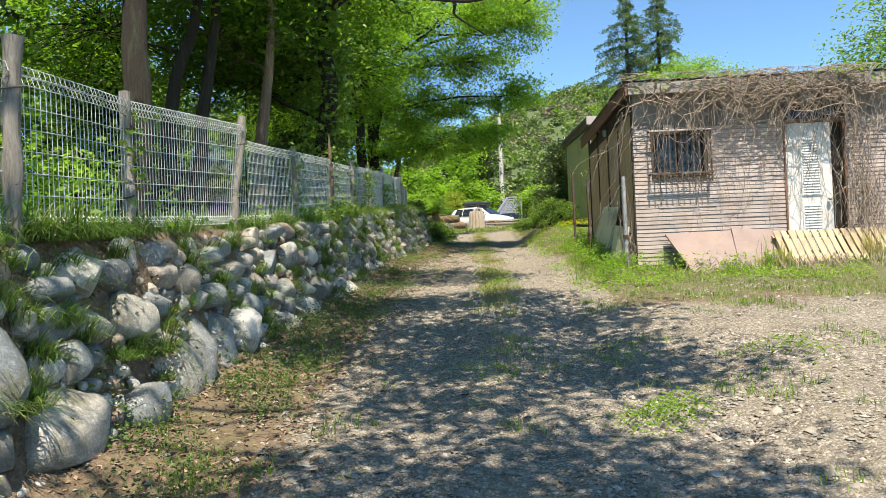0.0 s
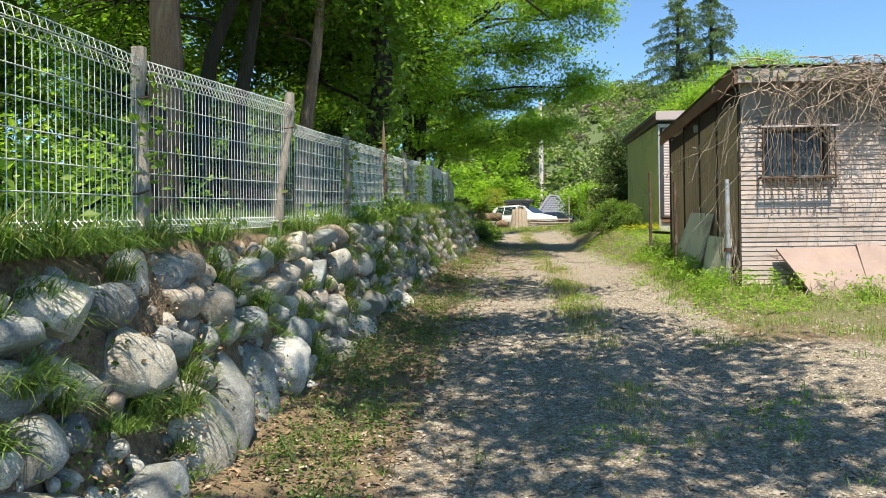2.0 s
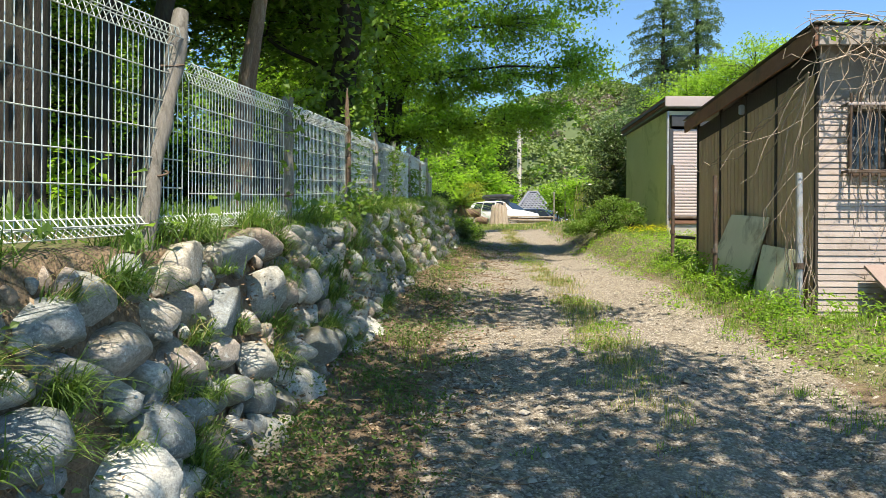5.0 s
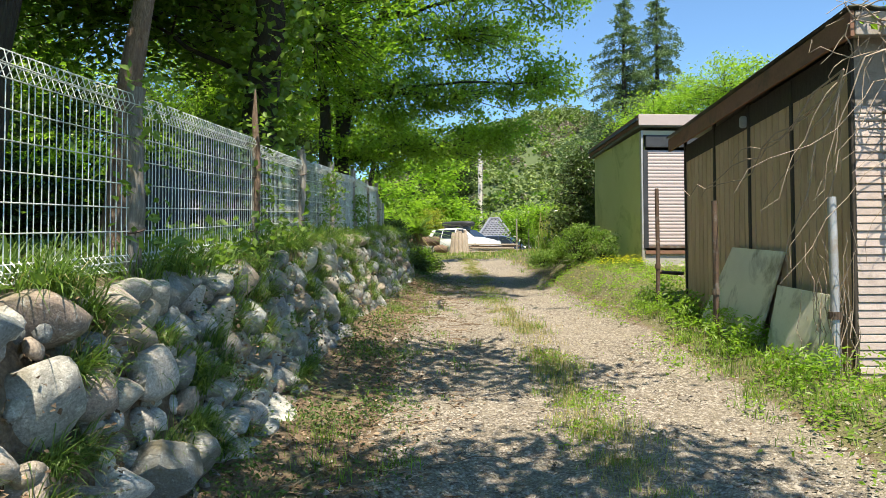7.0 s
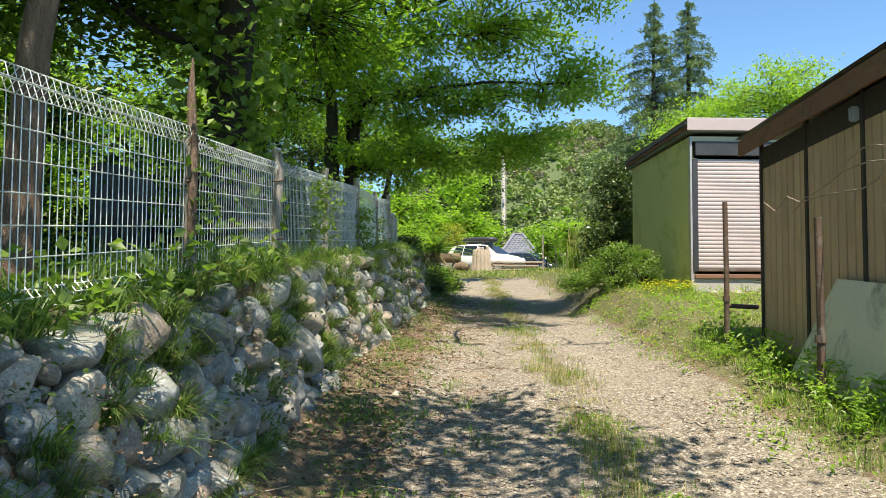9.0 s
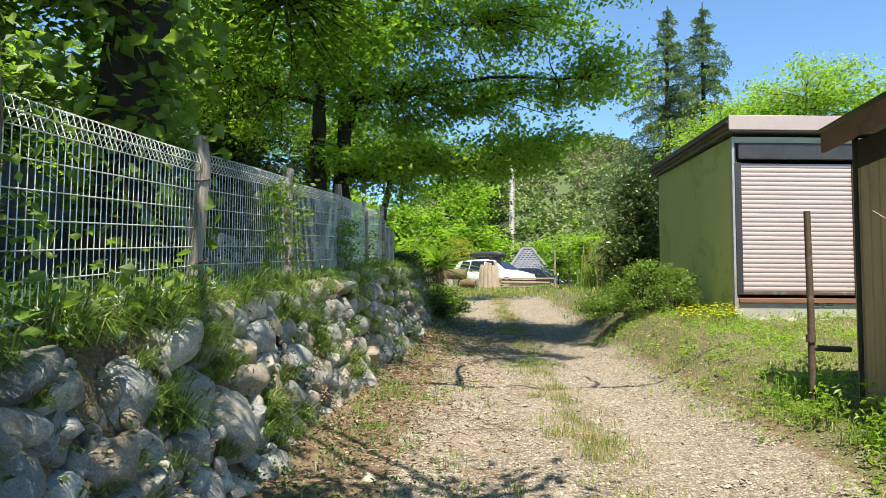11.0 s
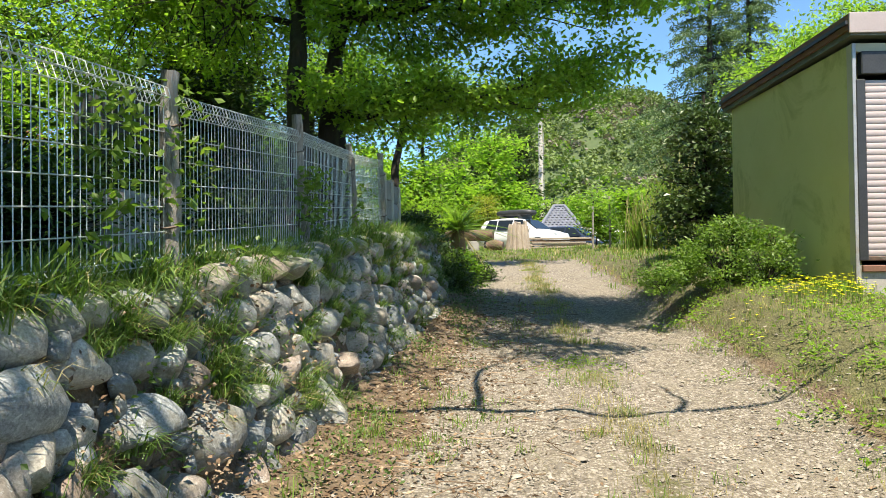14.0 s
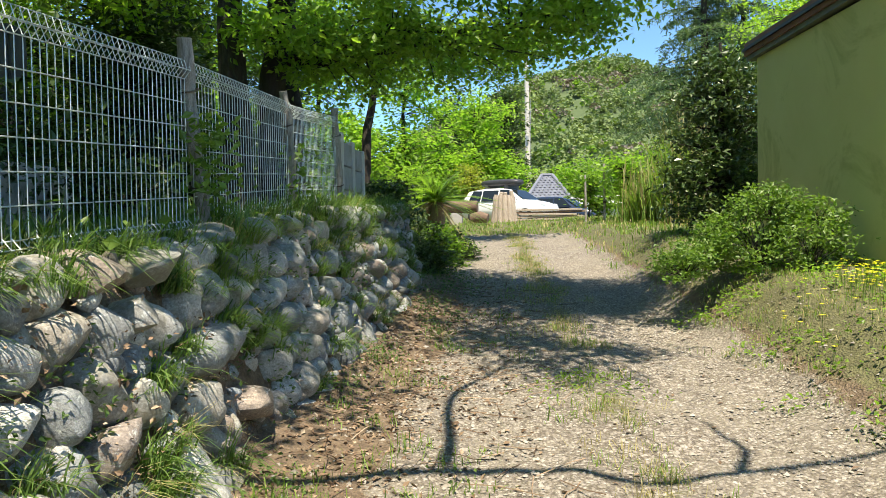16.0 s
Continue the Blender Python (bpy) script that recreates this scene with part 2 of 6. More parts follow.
L_CANOPY = leaf_material("broad_leaf", (0.06, 0.125, 0.018), (0.15, 0.25, 0.036), 0.42, 0.5)
L_BRIGHT = leaf_material("fresh_leaf", (0.12, 0.215, 0.032), (0.23, 0.345, 0.062), 0.42, 0.58)
L_YELLOW = leaf_material("yellow_leaf", (0.14, 0.17, 0.025), (0.28, 0.29, 0.05))
# dark leaf of evergreens and hedge; in the wood its colour also carries shade
L_DARK = leaf_material("dark_and_shaded_leaf", (0.02, 0.045, 0.012), (0.06, 0.105, 0.026), 0.4, 0.25)
L_GLOSS = leaf_material("glossy_leaf", (0.03, 0.06, 0.018), (0.09, 0.14, 0.04), 0.34, 0.15)
L_NEEDLE = leaf_material("needle", (0.06, 0.115, 0.05), (0.15, 0.22, 0.105), 0.5, 0.25)
L_GRASS = leaf_material("grass", (0.06, 0.12, 0.018), (0.2, 0.3, 0.055), 0.5, 0.4)
# darker copy of the grass, with shade put into its colour
L_WALLGRASS = leaf_material("shade_toned_grass", (0.035, 0.08, 0.018), (0.15, 0.24, 0.055), 0.5, 0.35)
# dark weed green that also holds some of the wall foot's shade
L_WEED = leaf_material("shade_toned_weed", (0.03, 0.065, 0.014), (0.1, 0.17, 0.035), 0.5, 0.3)
L_DRYGRASS = leaf_material("dry_grass", (0.2, 0.17, 0.075), (0.42, 0.36, 0.18), 0.6, 0.3)
# hill greens made paler: the haze of distance is put into leaf colour
L_HILL = leaf_material("hazed_hill_leaf", (0.075, 0.12, 0.04), (0.15, 0.2, 0.075), 0.8, 0.2)
L_HILLBRIGHT = leaf_material("hazed_hill_leaf_fresh", (0.13, 0.18, 0.055), (0.21, 0.27, 0.095), 0.8, 0.2)
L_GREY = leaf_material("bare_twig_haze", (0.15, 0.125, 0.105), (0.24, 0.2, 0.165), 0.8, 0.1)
L_BUSH = leaf_material("bush_leaf", (0.08, 0.15, 0.028), (0.16, 0.25, 0.05), 0.45, 0.4)
L_RED = leaf_material("red_leaf", (0.28, 0.07, 0.035), (0.5, 0.17, 0.08), 0.5, 0.3)
L_FLOWER = leaf_material("yellow_petal", (0.75, 0.65, 0.03), (0.85, 0.78, 0.06), 0.5, 0.3)

# ---- mesh helpers ----


class Geo:
    """Gathers vertex and face arrays for one mesh."""

    def __init__(self):
        self.v, self.f, self.n = [], [], 0

    def add(self, v, f):
        v, f = np.asarray(v, float).reshape(-1, 3), np.asarray(f, int)
        self.v.append(v)
        self.f.append(f + self.n)
        self.n += len(v)

    def box(self, a, b):
        (x0, y0, z0), (x1, y1, z1) = a, b
        self.add([(x0, y0, z0), (x1, y0, z0), (x1, y1, z0), (x0, y1, z0), (x0, y0, z1), (x1, y0, z1), (x1, y1, z1), (x0, y1, z1)],
                 [(3, 2, 1, 0), (4, 5, 6, 7), (0, 1, 5, 4), (1, 2, 6, 5), (2, 3, 7, 6), (3, 0, 4, 7)])

    def tube(self, pts, radii, sides=6):
        pts = np.asarray(pts, float)
        n = len(pts)
        radii = np.broadcast_to(np.asarray(radii, float), (n,))
        d = np.gradient(pts, axis=0)
        d /= np.linalg.norm(d, axis=1)[:, None] + 1e-9
        ref = np.array((0, 0, 1.0)) if abs(d[:, 2]).mean() < 0.8 else np.array((1.0, 0, 0))
        a = np.cross(d, ref)
        a /= np.linalg.norm(a, axis=1)[:, None] + 1e-9
        b = np.cross(d, a)
        ang = np.linspace(0, 2 * math.pi, sides, endpoint=False)
        v = pts[:, None] + radii[:, None, None] * (np.cos(ang)[None, :, None] * a[:, None] + np.sin(ang)[None, :, None] * b[:, None])
        i, j = np.meshgrid(np.arange(n - 1), np.arange(sides), indexing="ij")
        k = (j + 1) % sides
        f = np.stack([i * sides + j, i * sides + k, (i + 1) * sides + k, (i + 1) * sides + j], -1).reshape(-1, 4)
        self.add(v.reshape(-1, 3), f[:, ::-1])
        if sides == 4 or sides == 3:
            return
        self.add(v[0], [list(range(sides))])
        self.add(v[-1], [list(range(sides))[::-1]])

    def mesh(self, name, smooth=False):
        me = bpy.data.meshes.new(name)
        v = np.concatenate(self.v)
        me.vertices.add(len(v))
        me.vertices.foreach_set("co", v.astype(np.float32).ravel())
        loops = np.concatenate([f.ravel() for f in self.f]).astype(np.int32)
        sizes = np.concatenate([np.full(len(f), f.shape[1]) for f in self.f])
        me.loops.add(len(loops))
        me.loops.foreach_set("vertex_index", loops)
        me.polygons.add(len(sizes))
        me.polygons.foreach_set("loop_start", np.concatenate([[0], np.cumsum(sizes)[:-1]]).astype(np.int32))
        me.polygons.foreach_set("use_smooth", np.full(len(sizes), smooth))
        me.update(calc_edges=True)
        return me


def put(name, geo, mat, parent=None, label="", smooth=False, at=None):
    """One mesh object from a Geo, a bmesh or a mesh, under a parent if given."""
    if isinstance(geo, Geo):
        me = geo.mesh(name, smooth)
    elif isinstance(geo, bpy.types.Mesh):
        me = geo
    else:
        me = bpy.data.meshes.new(name)
        geo.to_mesh(me)
        geo.free()
        if smooth:
            me.polygons.foreach_set("use_smooth", np.full(len(me.polygons), True))
    if not me.materials:
        me.materials.append(mat)
    ob = new(name, me)
    ob.parent = parent
    if at is not None:
        ob.matrix_basis = at
    if label:
        ob["label"] = label
    return ob


def empty(name, m, label, category, group="", kind=""):
    ob = new(name)
    ob.matrix_basis = m
    return tagged(ob, label, category, group, kind)


def bevel_box(a, b, r=0.01, seg=1):
    bm = bmesh.new()
    size = [b[i] - a[i] for i in range(3)]
    mid = [(b[i] + a[i]) / 2 for i in range(3)]
    bmesh.ops.create_cube(bm, size=1, matrix=Matrix.LocRotScale(mid, None, size))
    bmesh.ops.bevel(bm, geom=bm.edges[:], offset=r, segments=seg, affect="EDGES")
    return bm


def leaves_into(geo, rng, centres, size, flat=0.6, slim=0.5, droop=0.0):
    """A folded diamond leaf at each centre."""
    n = len(centres)
    if not n:
        return
    d = rng.normal(size=(n, 3))
    d[:, 2] = d[:, 2] * (1 - flat) - droop
    d /= np.linalg.norm(d, axis=1)[:, None]
    up = rng.normal(size=(n, 3)) * (1 - flat) + np.array((0, 0, 1.0))
    s = np.cross(d, up)
    s /= np.linalg.norm(s, axis=1)[:, None] + 1e-9
    w = np.cross(s, d)
    ln = (size * rng.uniform(0.6, 1.3, n))[:, None]
    c = np.asarray(centres)
    v = np.stack([c - d * ln * 0.5, c + s * ln * slim * 0.5 + w * ln * 0.1, c + d * ln * 0.5, c - s * ln * slim * 0.5 + w * ln * 0.1], 1)
    i = np.arange(n)[:, None] * 4
    geo.add(v.reshape(-1, 3), np.concatenate([i + np.array([0, 1, 2]), i + np.array([0, 2, 3])]))


def blades_into(geo, rng, roots, height, width=0.006, lean=0.5, wind=(0, 0)):
    """A curved tapering blade at each root."""
    n = len(roots)
    if not n:
        return
    h = height * rng.uniform(0.45, 1.2, n)
    a = rng.uniform(0, 2 * math.pi, n)
    d = np.stack([np.cos(a), np.sin(a), np.zeros(n)], 1) * (rng.uniform(0.1, 1, n) * lean)[:, None]
    d[:, 0] += wind[0]
    d[:, 1] += wind[1]
    s = np.stack([-np.sin(a), np.cos(a), np.zeros(n)], 1) * width * rng.uniform(0.6, 1.3, n)[:, None]
    r = np.asarray(roots)
    up = np.array((0, 0, 1.0))
    out = np.linalg.norm(d, axis=1)[:, None]
    fall = np.clip(out * 0.75, 0, 1.1)
    pts = [r + h[:, None] * (up * (1.25 * t - fall * t * t - 0.25 * t * t) + d * t ** 1.4) for t in (0.38, 0.72, 1.0)]
    if height < 0.13:
        v = np.stack([r - s, r + s, pts[1] - s * 0.75, pts[1] + s * 0.75, pts[2]], 1)
        i = np.arange(n)[:, None] * 5
        geo.add(v.reshape(-1, 3), np.concatenate([i + np.array(q) for q in ([0, 1, 3], [0, 3, 2], [2, 3, 4])]))
        return
    v = np.stack([r - s, r + s, pts[0] - s, pts[0] + s, pts[1] - s * 0.75, pts[1] + s * 0.75, pts[2]], 1)
    i = np.arange(n)[:, None] * 7
    geo.add(v.reshape(-1, 3), np.concatenate([i + np.array(q) for q in ([0, 1, 3], [0, 3, 2], [2, 3, 5], [2, 5, 4], [4, 5, 6])]))


# ---- the lie of the land ----


def road_z(y):
    return np.interp(y, [-60, -5, 0, 5.6, 9, 11.3, 14.8, 17.5, 21, 23.6, 30, 39.8, 60, 120, 700], [-2.5, -0.4, 0.02, 0.48, 0.83, 1.03, 1.33, 1.45, 1.62, 1.85, 2.35, 2.93, 3.0, 4, 10])


def right_z(y):
    return np.interp(y, [-60, -5, 0, 6.5, 10.4, 11.7, 15.6, 20.6, 25, 32, 40, 60, 120, 700], [-2.5, -0.35, 0.08, 0.68, 1.07, 1.2, 1.63, 2.16, 2.5, 2.75, 3.0, 3.1, 4, 10])


def terrace_z(y):
    return np.interp(y, [-60, 0, 3.7, 7, 10, 13.5, 15.5, 18, 20, 24, 30, 39.8, 60, 120, 700], [0.5, 1.45, 1.7, 1.87, 2.06, 2.36, 2.48, 2.63, 2.8, 2.95, 2.95, 3.0, 3.1, 4, 10])


def road_x(y):
    y = np.asarray(y, float)
    return -0.25 - 0.075 * (np.minimum(y, 36) - 7)


def wall_x(y):
    """The foot of the retaining wall, whose face leans back into the terrace."""
    y = np.asarray(y, float)
    return np.interp(y, [0, 4, 6, 9, 11.4, 13, 14.7, 17, 19, 22.5], [-2.3, -2.36, -2.42, -2.46, -2.54, -2.66, -2.77, -2.79, -2.85, -2.9]) - np.maximum(0, y - 22.5) ** 2 * 0.06


LEAN_BACK = 0.26        # metres of batter for each metre of height


def smooth(a, b, x):
    k = np.clip((x - a) / (b - a), 0, 1)
    return k * k * (3 - 2 * k)


def ground_z(x, y):
    x, y = np.asarray(x, float), np.asarray(y, float)
    u = x - road_x(y)
    z = road_z(y) * np.ones_like(x)
    z = z - 0.035 * np.exp(-((np.abs(u) - 0.72) / 0.28) ** 2) * (y < 36)
    w = smooth(1.15, 2.1, u)
    z = z * (1 - w) + right_z(y) * w
    drop = 0.36 + 3.2 * smooth(23.5, 31, y)
    off = x - wall_x(y)
    z = z + 0.12 * np.exp(-np.maximum(off, 0) / 0.3) * smooth(0, 2, y) * smooth(27, 23, y) * (off > -0.6)
    t = smooth(0, 1, (-0.13 - off) / drop)
    z = z * (1 - t) + terrace_z(y) * t
    z = z + 0.018 * np.sin(x * 3.1 + y * 1.7) * np.sin(y * 2.3 - x) + 0.012 * np.sin(x * 7.3 - y * 5.1)
    return z


def spaced(lo, hi, step, far, grow=1.25):
    fine = list(np.arange(lo, hi, step))
    out, s = [], step
    p = hi
    while p < far:
        out.append(p)
        s *= grow
        p += s
    out.append(far)
    inn, s, p = [], step, lo - step
    while p > -far:
        inn.append(p)
        s *= grow
        p -= s
    inn.append(-far)
    return np.array(inn[::-1] + fine + out)


def build_ground():
    xs, ys = spaced(-4.6, 4.0, 0.09, 900), spaced(-1.0, 31, 0.12, 900)
    gx, gy = np.meshgrid(xs, ys)
    rng = np.random.default_rng(3)
    gz = ground_z(gx, gy)
    near = (np.abs(gx) < 8) & (gy > -3) & (gy < 34)
    gz = gz + near * rng.normal(size=gz.shape) * 0.007
    g = Geo()
    nx, ny = len(xs), len(ys)
    i, j = np.meshgrid(np.arange(nx - 1), np.arange(ny - 1))
    a = (j * nx + i).ravel()
    g.add(np.stack([gx, gy, gz], -1), np.stack([a, a + 1, a + nx + 1, a + nx], 1))
    me = g.mesh("ground", True)
    u = gx - road_x(gy)
    au = np.abs(u)
    gravel = smooth(1.75, 1.15, au) * smooth(37, 33, gy)
    apron = smooth(10.5, 7.5, gy) * smooth(-0.5, 0.4, u) * smooth(6, 3.5, u) * 0.72
    gravel = np.maximum(gravel, apron)
    gravel = gravel * smooth(0.2, 0.8, (gx - wall_x(gy)))
    turf = smooth(1.25, 1.75, u) * 0.85 * (1 - apron) + np.exp(-((u - 0.08) / 0.26) ** 2) * 0.5 * smooth(9, 12, gy) + smooth(-1.3, -1.75, u) * 0.45
    turf = np.where(gy > 33, np.maximum(turf, 0.8), turf)
    turf = np.where(gx < wall_x(gy) - 0.62, 0.62, np.where(gx < wall_x(gy) + 0.05, 0.12, turf))
    col = np.stack([gravel, np.clip(turf, 0, 1), 0 * u, 0 * u + 1], -1).reshape(-1, 4)
    at = me.color_attributes.new("cover", "FLOAT_COLOR", "POINT")
    at.data.foreach_set("color", col.astype(np.float32).ravel())
    return tagged(put("ground", me, M_GROUND), "gravel track with grassy verges climbing a gentle slope", "ground", kind="structure")


ground = build_ground()


def on_ground(rng, n, x0, x1, y0, y1, keep=None):
    """Random places on the ground in a stretch of the plan; keep(x, y) gives the share that stays."""
    x, y = rng.uniform(x0, x1, n), rng.uniform(y0, y1, n)
    if keep is not None:
        k = rng.uniform(size=n) < keep(x, y)
        x, y = x[k], y[k]
    return np.stack([x, y, ground_z(x, y)], 1)

# ---- retaining wall of field stones ----
wall = empty("retaining_wall", pose(0, 0, 0), "dry-laid retaining wall of grey field stones with grass in its joints", "stone wall", kind="structure")


def stone_mesh(rng, name, sub=3):
    """A water-worn stone with a few broken faces, one unit across."""
    bm = bmesh.new()
    bmesh.ops.create_icosphere(bm, subdivisions=sub, radius=0.5)
    off = Vector(rng.uniform(-50, 50, 3))
    cuts = [(Vector(rng.normal(size=3)).normalized(), rng.uniform(0.28, 0.42)) for _ in range(rng.integers(5, 12))]
    for v in bm.verts:
        p = v.co * (1 + 0.26 * noise.noise(v.co * 2.0 + off) + 0.08 * noise.noise(v.co * 6 + off))
        p = Vector([math.copysign(abs(c * 2) ** 0.84 / 2, c) for c in p])
        for n, d in cuts:
            over = p.dot(n) - d
            if over > 0:
                p -= n * over * 0.86
        v.co = p + v.normal * 0.012 * noise.noise(v.co * 13 + off)
    me = bpy.data.meshes.new(name)
    bm.to_mesh(me)
    bm.free()
    me.materials.append(M_STONE)
    me.polygons.foreach_set("use_smooth", np.full(len(me.polygons), True))
    me.set_sharp_from_angle(angle=radians(38))
    return me


def wall_top(y):
    return terrace_z(y) - road_z(y) + np.interp(y, [4, 6, 9, 13, 15, 17], [-0.12, -0.11, -0.06, -0.02, -0.01, 0.03])


def face_x(y, h):
    """The wall's face at a height above the track."""
    return wall_x(y) - LEAN_BACK * h


# the stones that stand out: place along the wall, height of the middle, width, height
BOULDERS = [(3.3, 0.72, 0.5, 0.5), (3.75, 0.28, 0.7, 0.48), (4.75, 0.78, 0.4, 0.36), (5.15, 0.3, 0.5, 0.66), (5.55, 0.3, 0.36, 0.62), (4.55, 0.22, 0.4, 0.34), (6.05, 0.36, 0.26, 0.52), (6.5, 0.34, 0.28, 0.44),
            (4.25, 1.1, 0.34, 0.26), (7.85, 1.08, 0.48, 0.21), (8.38, 1.09, 0.31, 0.21), (8.25, 0.82, 0.24, 0.34), (7.6, 0.8, 0.42, 0.26), (9.3, 0.3, 0.26, 0.32), (8.85, 0.36, 0.28, 0.3), (12.3, 0.86, 0.36, 0.3),
            (12.75, 1.0, 0.3, 0.26), (13.3, 0.5, 0.3, 0.4), (14.75, 0.62, 0.34, 0.24), (15.3, 0.42, 0.42, 0.36), (16.72, 0.2, 0.22, 0.46), (16.85, 1.1, 0.32, 0.16), (17.5, 0.32, 0.3, 0.2)]


def build_wall():
    rng = np.random.default_rng(11)
    kinds = [stone_mesh(rng, "stone") for _ in range(20)]
    small = [stone_mesh(rng, "stone", 2) for _ in range(8)]
    laid = [(y, h, w * 1.12, t * 1.12, 20) for y, h, w, t in BOULDERS]
    taken = lambda y, h, w, t: any(abs(y - b[0]) < 0.5 * (0.66 * w + b[2]) and abs(h - b[1]) < 0.5 * (0.66 * t + b[3]) for b in BOULDERS)
    # courses of uneven stones, the largest set upright at the foot
    ys = np.linspace(0, 26, 1040)
    skyline = np.zeros_like(ys) - 0.08
    for course in range(12):
        y = 0.4 + rng.uniform(0, 0.3)
        while y < 25.2:
            if course == 0:
                w, h = (rng.uniform(0.3, 0.46), rng.uniform(0.34, 0.56)) if rng.uniform() < 0.25 else (rng.uniform(0.22, 0.4), rng.uniform(0.2, 0.32))
            else:
                w = rng.choice([rng.uniform(0.16, 0.24), rng.uniform(0.22, 0.34), rng.uniform(0.3, 0.42)])
                h = rng.uniform(0.17, 0.25) * (0.62 + 1.3 * w)
            k = (ys > y + 0.03) & (ys < y + w - 0.03)
            low = np.percentile(skyline[k], 60) if k.any() else 9
            if low < wall_top(y + w / 2) - 0.09:
                h = min(h, max(0.12, float(wall_top(y + w / 2)) - low + 0.05))
                if not taken(y + w / 2, low + h / 2, w, h):
                    laid.append((y + w / 2, low + h * 0.5, w * 1.08, h * 1.14, course))
                skyline[k] = low + h * 0.93
            y += w * 0.97
    laid.sort(key=lambda s: abs(s[0] - 10.5))
    rest = Geo()
    for i, (y, h, w, t, course) in enumerate(laid):
        deep = rng.uniform(0.28, 0.4) if course < 20 else rng.uniform(0.36, 0.46)
        x = float(face_x(y, h)) - deep * 0.47 + rng.uniform(-0.05, 0.035) + 0.07 * (course == 20)
        z = float(road_z(y)) + h
        m = pose(x, y, z, rng.uniform(-16, 16), rng.uniform(-22, 4), rng.uniform(-16, 16)) @ Matrix.Diagonal((deep, w, t, 1)) @ pose(0, 0, 0, *[90 * rng.integers(4) for _ in range(3)])
        if i < 300:
            put("stone", kinds[rng.integers(20)], M_STONE, wall, at=m)
        else:
            me = small[rng.integers(8)]
            v = np.array([m @ q.co for q in me.vertices])
            rest.add(v, [p.vertices[:] for p in me.polygons])
    # chinking stones in the gaps
    for _ in range(1500):
        y = rng.uniform(0.6, 25)
        h = rng.uniform(0.02, 1) * wall_top(y)
        s = rng.uniform(0.06, 0.15)
        m = pose(float(face_x(y, h)) - 0.12 + rng.uniform(-0.05, 0.04), y, float(road_z(y)) + h, *rng.uniform(0, 360, 3)) @ Matrix.Diagonal((s * 1.2, s, s * 0.8, 1))
        me = small[rng.integers(8)]
        rest.add(np.array([m @ q.co for q in me.vertices]), [p.vertices[:] for p in me.polygons])
    tagged(put("small_stones", rest, M_STONE, wall, smooth=True), kind="stuff")


# ---- mesh fence on the wall ----


def fence_x(y):
    return np.interp(y, [0, 5, 9.4, 11.5, 15.6, 18, 20, 23], [-2.72, -2.9, -3.0, -3.1, -3.34, -3.48, -3.57, -3.75])


